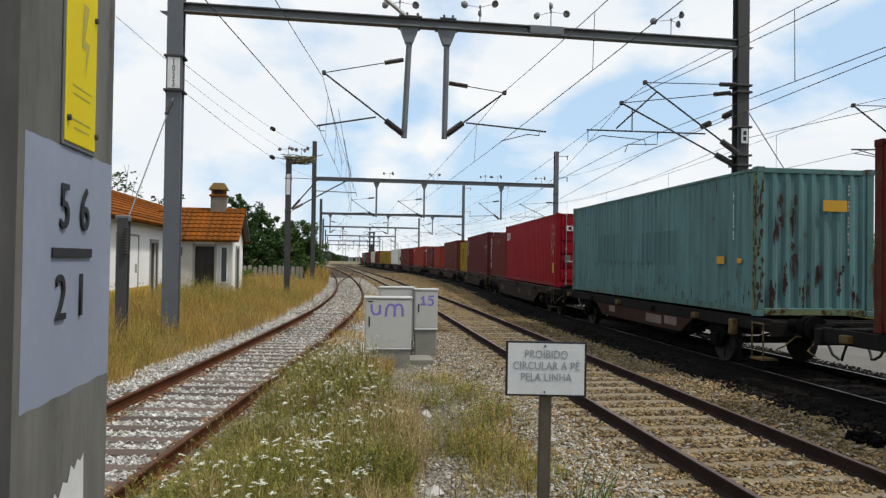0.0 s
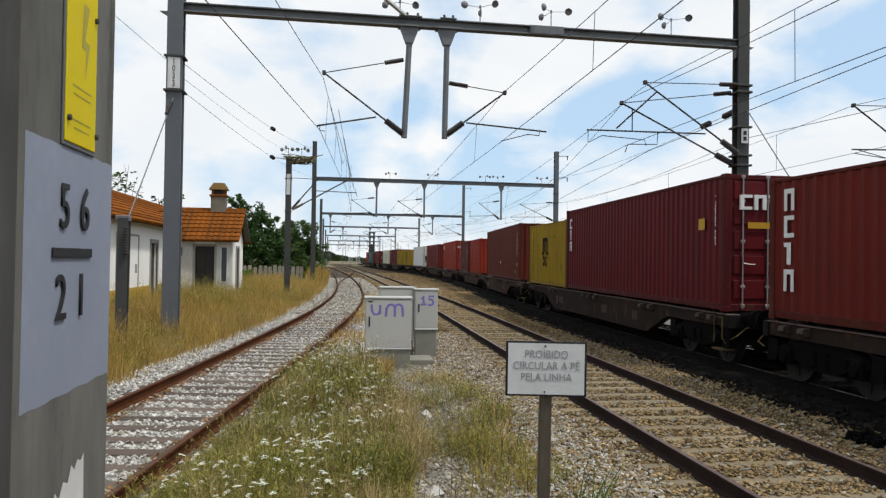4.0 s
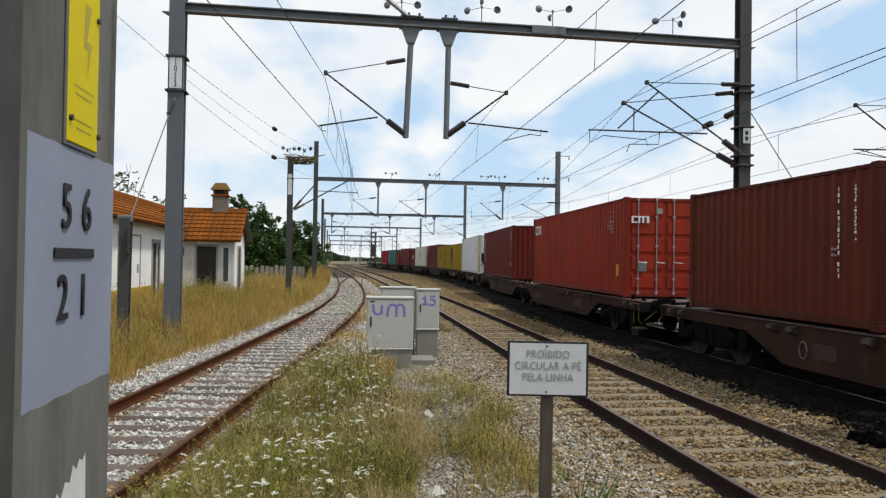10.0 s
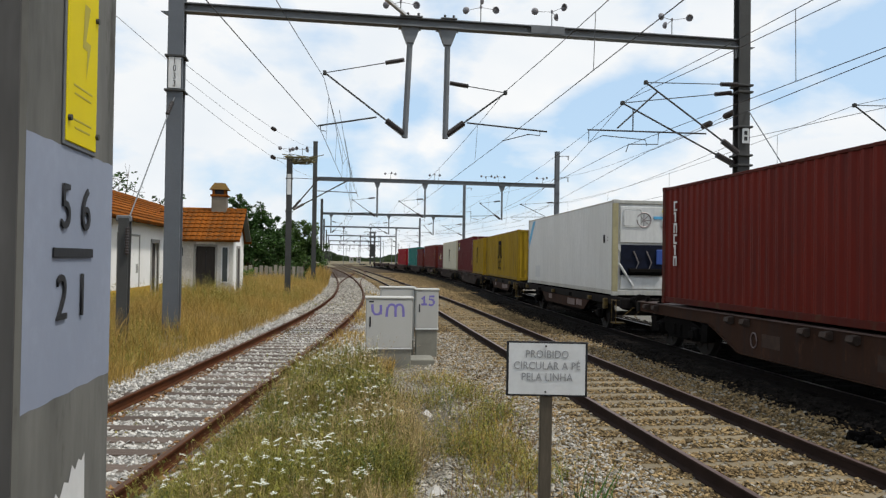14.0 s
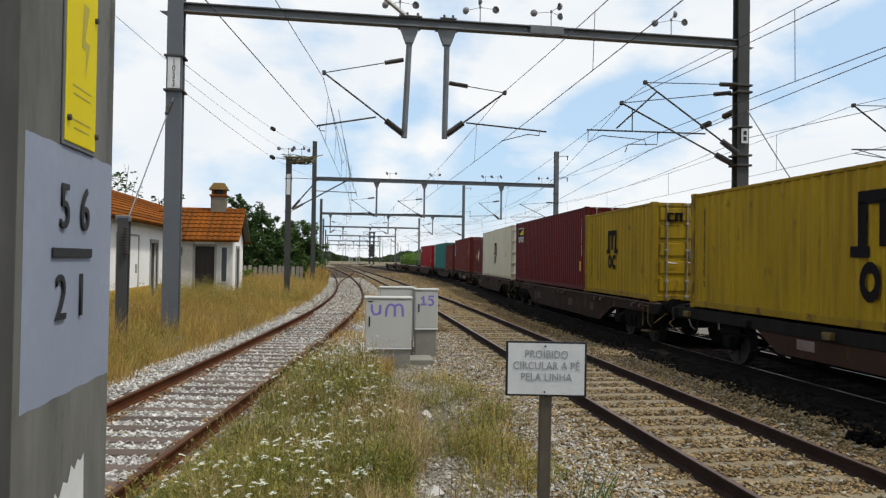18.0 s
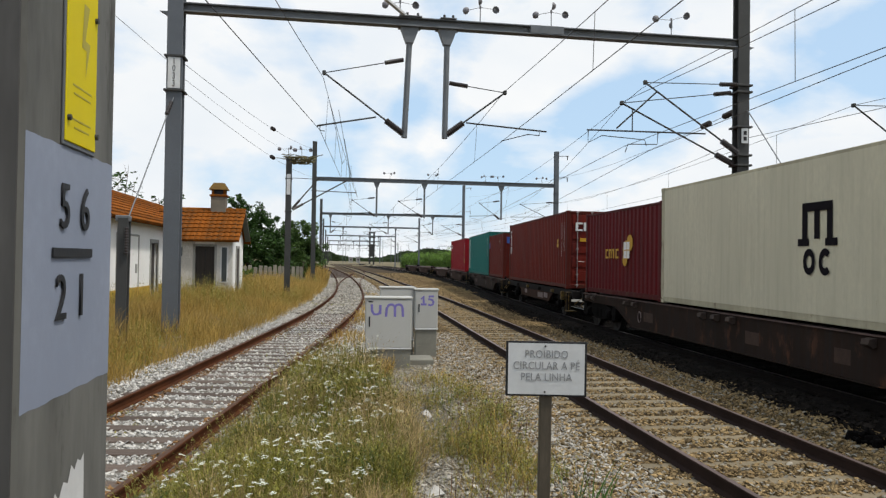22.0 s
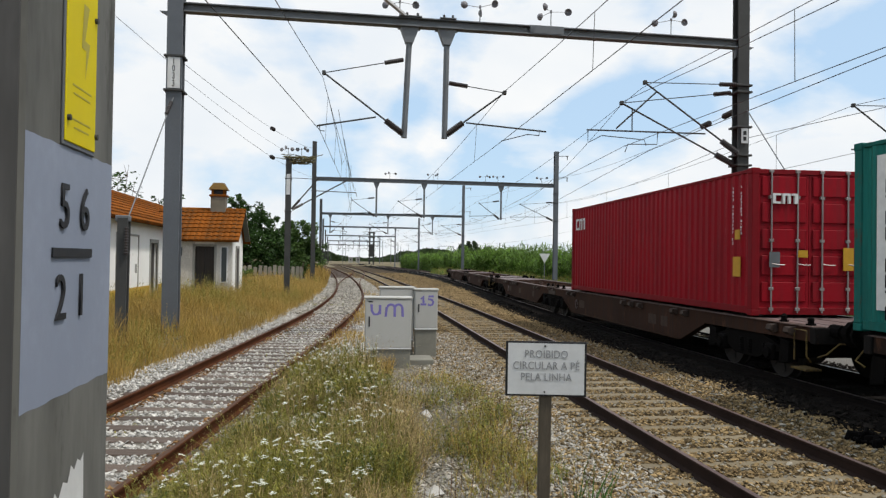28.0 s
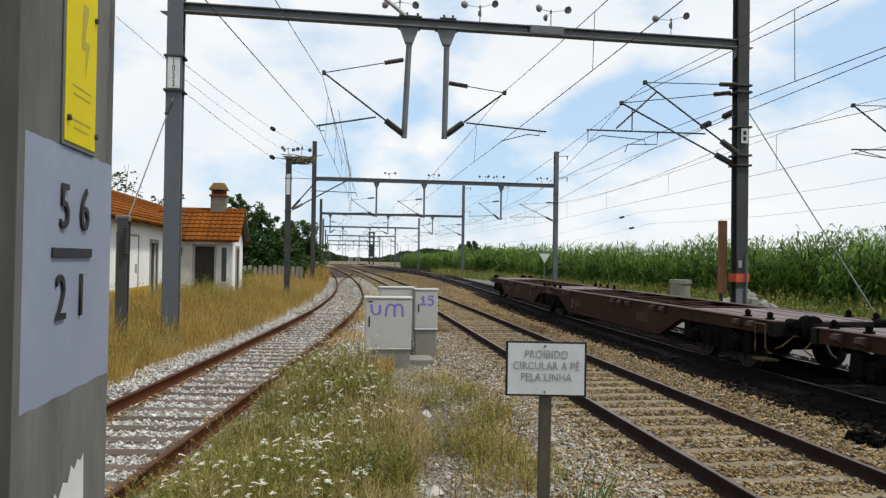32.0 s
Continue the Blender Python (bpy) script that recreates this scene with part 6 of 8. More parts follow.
def tree(name, label, x, y, z0, height, blobs, leaves, leaf, material, seed, bare=False):
    """A tapered trunk with limbs and a crown of many small leaves in uneven clumps: blobs are (dx, dy, dz, radius)."""
    rng = random.Random(seed)
    t = thing(name, label, "tree" if name == "tree" else "bush", pose(x, y, z0))
    g = Geo()
    g.tube([(0, 0, -0.2), (0.05, 0.02, height * 0.25), (0.0, 0.1, height * 0.5), (0.1, 0.0, height * 0.8)], [0.17, 0.13, 0.09, 0.03], 8)
    for bx, by, bz, br in blobs:
        st = Vector((0.02, 0.05, min(bz, height) * 0.45))
        md = st.lerp(Vector((bx, by, bz)), 0.55) + Vector((0, 0, -0.15))
        g.tube([st, md, (bx, by, bz)], [0.07, 0.045, 0.012], 6)
        for _ in range(5):
            d = Vector((rng.gauss(0, 1), rng.gauss(0, 1), rng.gauss(0.2, 0.8))).normalized() * br * 0.85
            g.tube([(bx, by, bz), (bx + d.x, by + d.y, bz + d.z)], [0.02, 0.006], 4)
    part("trunk", g, M["bark"], t, "bark-covered trunk and limbs")
    vs, fs = [], []
    tot = sum(b[3] ** 2 for b in blobs)
    for bx, by, bz, br in blobs:
        n = int(leaves * br ** 2 / tot)
        sub = [(Vector((rng.gauss(0, 1), rng.gauss(0, 1), rng.gauss(0, 0.9))).normalized() * br * rng.uniform(0.5, 1.0), br * rng.uniform(0.2, 0.42)) for _ in range(max(6, n // 60))]
        for i in range(n):
            c, r = sub[i % len(sub)]
            d = Vector((rng.gauss(0, 1), rng.gauss(0, 1), rng.gauss(0, 1))).normalized() * r * rng.random() ** 0.4
            p = Vector((bx, by, bz)) + c + d
            u = Vector((rng.gauss(0, 1), rng.gauss(0, 1), rng.gauss(0, 0.6))).normalized() * leaf * rng.uniform(0.6, 1.3)
            w = u.cross(Vector((rng.gauss(0, 1), rng.gauss(0, 1), rng.gauss(0, 1)))).normalized() * leaf * 0.4
            k = len(vs)
            vs += [tuple(p - u), tuple(p + w), tuple(p + u), tuple(p - w)]
            fs.append((k, k + 1, k + 2, k + 3))
    part("crown", mesh_of("crown", vs, fs, material), material, t, "crown of small leaves" if not bare else "few remaining leaves")
    return t


def trees():
    dark = "dense dark-green tree crowding beside the house"
    rng = random.Random(8)

    def cloud(w, d, lo, hi, n, r):
        return [(rng.uniform(-w, w), rng.uniform(-d, d), lo + (hi - lo) * rng.random(), r * rng.uniform(0.7, 1.25)) for _ in range(n)]

    tree("tree", dark, -7.6, 67, 0.0, 6.0, [(-0.9, 0, 6.7, 1.0), (0.3, 0.2, 5.7, 1.3), (1.5, 0, 4.7, 1.4), (-1.4, 0, 5.0, 1.5), (0.2, -0.5, 3.6, 1.7), (1.9, -0.5, 2.7, 1.7), (-1.5, -0.5, 2.6, 1.6), (2.9, 0, 3.6, 1.3), (0.3, -0.8, 1.5, 1.6), (2.6, -0.5, 1.4, 1.4), (-1.6, -0.5, 1.2, 1.4)], 15000, 0.17, M["leaf"], 1)
    tree("tree", dark, -4.9, 84, -0.2, 6.5, [(0, 0, 5.4, 1.4), (1.7, 0, 4.8, 1.5), (3.0, 0, 3.6, 1.5), (-1.4, 0, 4.5, 1.5), (0.6, 0, 3.0, 1.8), (2.6, -0.5, 1.7, 1.6), (-1.0, -0.5, 1.8, 1.6), (1.0, -0.5, 1.0, 1.6)], 12000, 0.2, M["leaf_mid"], 2)
    tree("bush", "low green bush against the concrete fence", -6.3, 55, 0.0, 1.3, cloud(0.8, 0.6, 0.4, 1.2, 6, 0.6), 3000, 0.1, M["green"], 3)
    tree("bush", "tangled green bush behind the masts", -2.9, 72, -0.2, 2.2, cloud(1.0, 1.0, 0.5, 2.0, 6, 0.8), 3600, 0.14, M["leaf_mid"], 4)
    tree("tree", "sparse leafless tree rising behind the roof", -12.3, 44.5, 0.3, 5.2, [(0.0, 0, 5.9, 0.9), (0.5, 0, 6.3, 0.9), (-0.5, 0, 6.2, 0.9), (0.8, 0.2, 5.5, 0.7)], 110, 0.14, M["leaf"], 5, True)
    tree("tree", "thin branches with a few leaves above the roof", -10.6, 49, 0.3, 5.0, [(0.3, 0, 5.3, 0.5), (0.75, 0, 5.6, 0.35), (-0.4, 0, 5.1, 0.5)], 160, 0.15, M["leaf"], 6, True)
    tree("tree", "round dark tree behind the reed belt", 36.5, 190, -0.6, 8.0, [(0, 0, 6.0, 2.3), (2.5, 0, 5.0, 2.2), (-2.2, 0, 4.8, 2.2), (0, 0, 3, 3)], 3000, 0.45, M["leaf_far"], 7)
    # woods along the horizon
    rng2 = random.Random(77)
    vs, fs = [], []
    for _ in range(9000):
        x = rng2.uniform(-160, 330)
        y = 620 + rng2.uniform(0, 50)
        h = 3.0 + 7.5 * max(0.0, 0.45 + noise.noise(Vector((x * 0.018, 0, 9)))) + 3 * noise.noise(Vector((x * 0.09, 0, 1)))
        z = -0.6 + max(0.4, h) * rng2.random() ** 0.7
        p = Vector((x, y, z))
        for _k in range(2):
            u = Vector((rng2.gauss(0, 1), rng2.gauss(0, 0.4), rng2.gauss(0, 0.8))).normalized() * rng2.uniform(1.0, 2.3)
            w = u.cross(Vector((0, 1, 0.2))).normalized() * 1.1
            k = len(vs)
            vs += [tuple(p - u), tuple(p + w), tuple(p + u), tuple(p - w)]
            fs.append((k, k + 1, k + 2, k + 3))
    stuff("distant_woods", (vs, fs), M["leaf_far"], "low dull-green woods along the horizon", "woods")


trees()


def far_yard():
    w = thing("yard_wall", "low dark wall across the distant yard", "wall")
    part("wall_body", Geo().box(28, 300, -0.8, 62, 300.6, 2.6), M["steel_dark"], w)
    for x in (9.0, 13.2):
        h = thing("yard_building", "small pale hut far down the line", "building")
        part("wall", Geo().box(x, 430, -0.6, x + 2.4, 433, 2.6), M["concrete"], h)
        part("roof", Geo().box(x - 0.2, 429.8, 2.6, x + 2.6, 433.2, 2.85), M["concrete"], h)
        part("window", Geo().box(x + 0.8, 429.93, 1.0, x + 1.7, 430.0, 2.0), M["door_dark"], h)
    # pale dusty embankment beyond the spur
    g = Geo()
    n = 30
    for i in range(n + 1):
        x = 6 + 30 * i / n
        hh = 0.5 + 0.6 * math.sin(i / n * math.pi) + 0.15 * math.sin(i * 1.7)
        g.v.extend([(x, 230, -0.6), (x, 236, -0.6 + hh), (x, 250, -0.6)])
    for i in range(n):
        for k in (0, 1):
            g.f.append((i * 3 + k, i * 3 + 3 + k, i * 3 + 4 + k, i * 3 + 1 + k))
    g.m = [0] * len(g.f)
    solid("spoil_bank", g, M["soil"], "low sandy bank across the distant yard", "bank", smooth=True)


far_yard()


# ---- the goods train ----
FT40, FT20, HIGH, LOW = 12.192, 6.058, 2.896, 2.591
DECK = 1.087


def ran(t):
    """How far the train has run at t seconds."""
    u = t / 16 - 1
    return 8.1798 * t - 1.638 * (u * u - 1) + 1.3281 * (u ** 3 - u) + 0.8566 * (u ** 4 - 1)


def paint(name, col, rust=0.63, col2=None, rough=0.55, var=0.16, streak=0.72):
    m = mat(name, col, rough, 0.0, scale=0.7, var=var, fine=14, bump=0.12, col2=col2, spots=(0.075, 0.035, 0.02), spot_at=rust, spot_scale=2.6, stretch=(1, 1, 0.45), spec=0.09)
    # grime that has run down in thin streaks
    n, l = m.node_tree.nodes, m.node_tree.links
    bs = n["Principled BSDF"]
    src = bs.inputs["Base Color"].links[0].from_socket
    co, mp, nz, mr, mx = n.new("ShaderNodeTexCoord"), n.new("ShaderNodeMapping"), n.new("ShaderNodeTexNoise"), n.new("ShaderNodeMapRange"), n.new("ShaderNodeMix")
    mp.inputs["Scale"].default_value = (9, 9, 0.5)
    nz.inputs["Scale"].default_value, nz.inputs["Detail"].default_value = 1.0, 5
    mr.inputs[1].default_value, mr.inputs[2].default_value, mr.inputs[3].default_value, mr.inputs[4].default_value = 0.46, 0.74, 0.0, streak
    mx.data_type = "RGBA"
    mx.inputs[7].default_value = (*(0.55 * q + 0.012 for q in col2 or col), 1)
    l.new(co.outputs["Object"], mp.inputs["Vector"])
    l.new(mp.outputs[0], nz.inputs["Vector"])
    l.new(nz.outputs[0], mr.inputs[0])
    l.new(mr.outputs[0], mx.inputs[0])
    l.new(src, mx.inputs[6])
    l.new(mx.outputs[2], bs.inputs["Base Color"])
    return m


P = {
    "teal_old": paint("faded teal container paint", (0.115, 0.235, 0.24), 0.62, (0.085, 0.145, 0.135), 0.6, 0.22),
    "teal_patch": paint("darker teal touch-up paint", (0.085, 0.18, 0.18), 0.70, (0.075, 0.13, 0.12)),
    "teal_new": paint("green-teal container paint", (0.015, 0.165, 0.14), 0.80, (0.012, 0.14, 0.12)),
    "crimson": paint("crimson container paint", (0.29, 0.007, 0.015), 0.80, (0.23, 0.006, 0.013)),
    "maroon": paint("maroon container paint", (0.115, 0.010, 0.013), 0.76, (0.085, 0.009, 0.011)),
    "brown_red": paint("brown-red container paint", (0.142, 0.0165, 0.0105), 0.70, (0.102, 0.0135, 0.010)),
    "brown": paint("rust-brown container paint", (0.122, 0.022, 0.011), 0.66, (0.085, 0.017, 0.010)),
    "orange_red": paint("orange-red container paint", (0.31, 0.031, 0.013), 0.68, (0.20, 0.022, 0.012)),
    "yellow": paint("yellow container paint", (0.36, 0.235, 0.012), 0.61, (0.25, 0.155, 0.012), 0.6, 0.24),
    "white": paint("white container paint", (0.66, 0.66, 0.64), 0.74, (0.58, 0.58, 0.55), streak=0.22),
    "cream": paint("cream container paint", (0.57, 0.53, 0.40), 0.68, (0.47, 0.44, 0.33), streak=0.25),
    "wagon_brown": paint("oxide-brown wagon paint", (0.054, 0.0265, 0.017), 0.58, (0.030, 0.0155, 0.0105), 0.85, 0.32),
    "wagon_dark": paint("grimy dark brown wagon paint", (0.032, 0.0195, 0.0145), 0.56, (0.018, 0.0125, 0.010), 0.85, 0.32),
    "wagon_black": paint("near-black wagon frame paint", (0.014, 0.012, 0.011), 0.62, (0.010, 0.009, 0.0085), 0.9),
}
EDGE = {}          # frames of containers, where the paint has rusted most
for k_, c_ in (("teal_old", (0.105, 0.205, 0.19)), ("teal_new", (0.014, 0.14, 0.12)), ("crimson", (0.23, 0.008, 0.014)), ("maroon", (0.085, 0.010, 0.011)), ("brown_red", (0.095, 0.016, 0.011)),
               ("brown", (0.085, 0.018, 0.011)), ("orange_red", (0.21, 0.024, 0.012)), ("yellow", (0.29, 0.185, 0.013)), ("white", (0.58, 0.57, 0.52)), ("cream", (0.50, 0.46, 0.33))):
    EDGE[k_] = paint(f"worn {k_} frame paint", c_, 0.60 if k_ in ("white", "cream", "crimson", "teal_new") else 0.535, None, 0.65, 0.3)
M["rod"] = mat("galvanised lock rod", (0.33, 0.29, 0.28), 0.5, 0.5, var=0.2, bump=0.05)
M["rust"] = mat("dark rust", (0.042, 0.019, 0.010), 0.9, scale=8, var=0.35, bump=0.2)
M["mark_sky"] = mat("light blue decal", (0.10, 0.38, 0.62), 0.6, scale=8, var=0.12, bump=0)
M["stain_olive"] = mat("olive-stained teal paint", (0.16, 0.19, 0.085), 0.75, scale=5, var=0.35, bump=0.1, col2=(0.10, 0.15, 0.11), spots=(0.04, 0.02, 0.011), spot_at=0.5, spot_scale=6, spec=0.1)
M["stain_tan"] = mat("tan-stained white paint", (0.42, 0.37, 0.205), 0.7, scale=4, var=0.25, bump=0.1)
# wheels coloured dark along with the shaded running gear
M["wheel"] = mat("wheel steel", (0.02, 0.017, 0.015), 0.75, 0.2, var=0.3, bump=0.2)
M["mark_white"] = mat("white lettering paint", (0.72, 0.72, 0.70), 0.6, scale=8, var=0.15, bump=0)
M["mark_dim"] = mat("worn pale lettering", (0.44, 0.41, 0.37), 0.7, scale=14, var=0.45, bump=0, spec=0.1)
M["mark_black"] = mat("black lettering paint", (0.011, 0.009, 0.012), 0.8, scale=8, var=0.15, bump=0, spec=0.05)
M["mark_yellow"] = mat("yellow warning label", (0.52, 0.28, 0.01), 0.6, scale=8, var=0.15, bump=0)
M["mark_blue"] = mat("blue decal", (0.03, 0.08, 0.32), 0.6, scale=8, var=0.15, bump=0)
M["navy"] = mat("dark navy machinery", (0.008, 0.012, 0.03), 0.7, scale=5, var=0.5, fine=18, bump=0.3, spec=0.15)
# worn steel; base colours of deck and flange raised for sky sheen
M["deck_plate"] = mat("worn sheen-lightened deck plate", (0.235, 0.175, 0.168), 0.6, 0.1, scale=1.3, var=0.35, fine=16, bump=0.2, col2=(0.10, 0.066, 0.058), spots=(0.06, 0.038, 0.03), spot_at=0.62, spot_scale=2.2, spec=0.4)
M["flange_worn"] = mat("rubbed sheen-lightened brown flange", (0.13, 0.083, 0.07), 0.65, 0.1, scale=1.8, var=0.4, fine=16, bump=0.2, col2=(0.055, 0.033, 0.026), spots=(0.03, 0.018, 0.013), spot_at=0.56, spot_scale=3.0, spec=0.3)
M["stop_worn"] = mat("worn brown steel", (0.066, 0.042, 0.031), 0.8, scale=8, var=0.45, bump=0.2, spots=(0.03, 0.018, 0.012), spot_at=0.55, spot_scale=12)
M["rust_dull"] = mat("dull worn rust", (0.06, 0.032, 0.02), 0.9, scale=6, var=0.4, bump=0.2)
M["dull_yellow"] = mat("soiled yellow paint", (0.15, 0.095, 0.02), 0.8, scale=8, var=0.4, bump=0.1, spots=(0.03, 0.02, 0.012), spot_at=0.5, spot_scale=9)


def corrugated(length, height, period=0.28, depth=0.034):
    """A panel with trapezoid ribs, along y and up z, its outer side towards -x."""
    g = Geo()
    ys, xs = [], []
    n = max(2, round(length / period))
    w = length / n
    for i in range(n):
        for fr, dx in ((0.0, 0.0), (0.26, 0.0), (0.5, depth), (0.76, depth)):
            ys.append((i + fr) * w)
            xs.append(dx)
    ys.append(length)
    xs.append(0.0)
    k = len(ys)
    vs = [(x, y, 0) for x, y in zip(xs, ys)] + [(x, y, height) for x, y in zip(xs, ys)]
    vs += [(x + 0.003, y, 0) for x, y in zip(xs, ys)] + [(x + 0.003, y, height) for x, y in zip(xs, ys)]
    fs = [(i, k + i, k + i + 1, i + 1) for i in range(k - 1)] + [(2 * k + i, 2 * k + i + 1, 3 * k + i + 1, 3 * k + i) for i in range(k - 1)]
    fs += [(i, i + 1, 2 * k + i + 1, 2 * k + i) for i in range(k - 1)] + [(k + i, 3 * k + i, 3 * k + i + 1, k + i + 1) for i in range(k - 1)]
    return g.add(vs, fs)


def on_side(y, z, off=0.004, turn=0):
    return Matrix.Translation((-off, y, z)) @ NEAR_SIDE @ pose(0, 0, 0, 0, 0, turn)


def on_end(x, z, off=0.03):
    return Matrix.Translation((x, -off, z)) @ NEAR_END


def container(label, length, height, key, end="wall", smooth=False, marks=()):
    """An ISO container: origin at the camera-side lower corner of its leading end, y backwards along the train."""
    c = thing("shipping_container", label, "shipping container", group="containers on the goods train")
    pm, edge = P[key], EDGE[key]
    W = 2.438
    for x in (0.0, W - 0.15):
        for y in (0.0, length - 0.16):
            part("corner_post", Geo().box(x, y, 0.12, x + 0.15, y + 0.16, height - 0.11, 0.01), edge, c)
            for z in (0.0, height - 0.118):
                part("corner_casting", Geo().box(x - 0.004, y - 0.004, z, x + 0.166, y + 0.174, z + 0.118, 0.012), edge, c)
    ri = Geo().box(0.02, 0.17, 0.03, 0.14, length - 0.17, 0.17, 0.01)
    part("bottom_rail", ri, edge, c)
    part("bottom_rail", Geo().box(W - 0.14, 0.17, 0.03, W - 0.02, length - 0.17, 0.17, 0.01), edge, c)
    part("top_rail", Geo().box(0.015, 0.17, height - 0.085, 0.08, length - 0.17, height - 0.02, 0.008), edge, c)
    part("top_rail", Geo().box(W - 0.08, 0.17, height - 0.085, W - 0.015, length - 0.17, height - 0.02, 0.008), edge, c)
    if smooth:
        sd = Geo().box(0.012, 0.16, 0.16, 0.06, length - 0.16, height - 0.08)
        part("side_panel", sd, pm, c)
        part("side_panel", Geo().box(W - 0.06, 0.16, 0.16, W - 0.012, length - 0.16, height - 0.08), pm, c)
    else:
        sp = corrugated(length - 0.32, height - 0.25)
        part("side_panel", sp, pm, c, m=pose(0.022, 0.16, 0.165))
        part("side_panel", sp.mesh("side_panel", pm), pm, c, m=pose(W - 0.022, length - 0.16, 0.165, 0, 0, 180))
    roof = Geo()
    n = int(length / 0.21)
    for i in range(n + 1):
        y = 0.1 + (length - 0.2) * i / n
        z = height - 0.012 - (0.02 if i % 2 else 0.0)
        roof.v.extend([(0.04, y, z), (W - 0.04, y, z)])
    roof.f = [(2 * i, 2 * i + 1, 2 * i + 3, 2 * i + 2) for i in range(n)]
    roof.m = [0] * n
    part("roof", roof, pm, c)
    part("floor", Geo().box(0.06, 0.1, 0.05, W - 0.06, length - 0.1, 0.13), M["gear"], c)
    for y in (0.02, length - 0.14):
        part("end_sill", Geo().box(0.16, y, 0.02, W - 0.16, y + 0.12, 0.16, 0.008), edge, c)
        part("end_header", Geo().box(0.16, y, height - 0.12, W - 0.16, y + 0.12, height - 0.02, 0.008), edge, c)
    part("end_wall", corrugated(W - 0.3, height - 0.26), pm, c, m=pose(W - 0.15, length - 0.03, 0.15, 0, 0, 90) @ Matrix.Diagonal((-1, 1, 1, 1)))
    if end == "wall":
        part("end_wall", corrugated(W - 0.3, height - 0.26, 0.27, 0.045), pm, c, m=pose(W - 0.15, 0.03, 0.15, 0, 0, 90))
    elif end == "door":
        for i in (0, 1):
            x0 = 0.155 + i * (W - 0.31) / 2
            x1 = x0 + (W - 0.31) / 2 - 0.012
            d = part("door", Geo().box(x0, 0.045, 0.16, x1, 0.075, height - 0.12), pm, c)
            hh = height - 0.3
            for k in range(5):
                z = 0.22 + hh * k / 5
                part("door_rib", Geo().box(x0 + 0.06, 0.02, z + 0.05, x1 - 0.06, 0.045, z + hh / 5 - 0.07, 0.018), pm, d)
            for fx in (0.24, 0.76):
                x = x0 + (x1 - x0) * fx
                part("lock_rod", Geo().tube([(x, 0.0, 0.06), (x, 0.0, height - 0.05)], 0.017, 7), M["rod"], d, "galvanised lock rod")
                for z in (0.1, 0.5, height * 0.5, height - 0.6, height - 0.09):
                    part("rod_bracket", Geo().box(x - 0.045, -0.012, z, x + 0.045, 0.045, z + 0.06, 0.006), M["rod"], d)
                part("door_handle", Geo().tube([(x, -0.02, 1.02), (x + 0.13, -0.03, 1.0), (x + 0.26, -0.022, 1.0)], 0.012, 5), M["rod"], d)
    elif end == "reefer_door":
        for i in (0, 1):
            x0 = 0.155 + i * (W - 0.31) / 2
            x1 = x0 + (W - 0.31) / 2 - 0.012
            d = part("door", Geo().box(x0, 0.02, 0.16, x1, 0.075, height - 0.12, 0.01), P["white"], c)
            for fx in (0.35,):
                x = x0 + (x1 - x0) * fx
                part("lock_rod", Geo().tube([(x, -0.03, 0.06), (x, -0.03, height - 0.05)], 0.02, 7), M["rod"], d)
        for z in np.linspace(0.25, height - 0.35, 5):
            part("hinge", Geo().box(0.02, -0.035, z, 0.24, 0.03, z + 0.11, 0.02), EDGE[key], c, "dirty white steel hinge")
        for x in (0.62, 1.72):
            part("lock_rod", Geo().tube([(x, -0.03, 0.06), (x, -0.03, height - 0.05)], 0.018, 7), M["rod"], c)
            for z in (0.25, 0.9, height - 0.35):
                part("rod_bracket", Geo().box(x - 0.07, -0.045, z, x + 0.07, 0.02, z + 0.07, 0.01), M["rod"], c)
        part("decal", Geo().prism([(-0.15, 0.0), (0.15, 0.0), (0.0, 0.28)], (0.85, -0.024, 1.5), (0.85, -0.028, 1.5)), M["sign_yellow"], c, "yellow warning triangle")
        part("decal", Geo().box(0.74, -0.028, 1.05, 0.98, -0.02, 1.38), M["concrete"], c, "grey data plate")
        for x0, x1, z0, z1 in ((0.3, 0.9, 0.2, 0.42), (1.0, 1.5, 0.18, 0.3), (0.32, 0.5, 0.5, 0.75), (1.3, 1.9, 0.4, 0.55)):
            part("stain", Geo().box(x0, 0.0165, z0, x1, 0.02, z1), M["stain_tan"], c, "grimy scuffed patch")
    elif end == "reefer_unit":
        part("end_wall", Geo().box(0.15, 0.08, 0.16, W - 0.15, 0.11, height - 0.12), P["white"], c)
        u = part("cooling_unit", Geo().box(0.22, 0.02, height * 0.55, W - 0.22, 0.09, height - 0.2, 0.02), P["white"], c, "white cooling unit cover")
        part("fan_hatch", Geo().box(0.32, 0.0, height * 0.72, 0.86, 0.022, height - 0.3, 0.03), P["white"], u)
        part("fan_hatch", Geo().box(1.5, 0.0, height * 0.72, 2.05, 0.022, height - 0.3, 0.03), P["white"], u)
        g = Geo()
        g.box(0.25, 0.05, 0.62, W - 0.25, 0.083, height * 0.53)
        part("machine_bay", g, M["navy"], c, "dark blue open machinery bay")
        for sx, x0 in ((1, 0.25), (-1, W - 0.25)):
            part("bay_corner", Geo().prism([(0, 0), (sx * 0.22, 0), (0, -0.22)], (x0, 0.084, height * 0.53), (x0, 0.045, height * 0.53)), P["white"], c)
        ring = Geo().tube([(0.95 + 0.22 * math.cos(q * 0.449), 0.015, height * 0.79 + 0.22 * math.sin(q * 0.449)) for q in range(15)], 0.025, 6)
        part("fan_guard", ring, M["rod"], c, "grey ring of the fan")
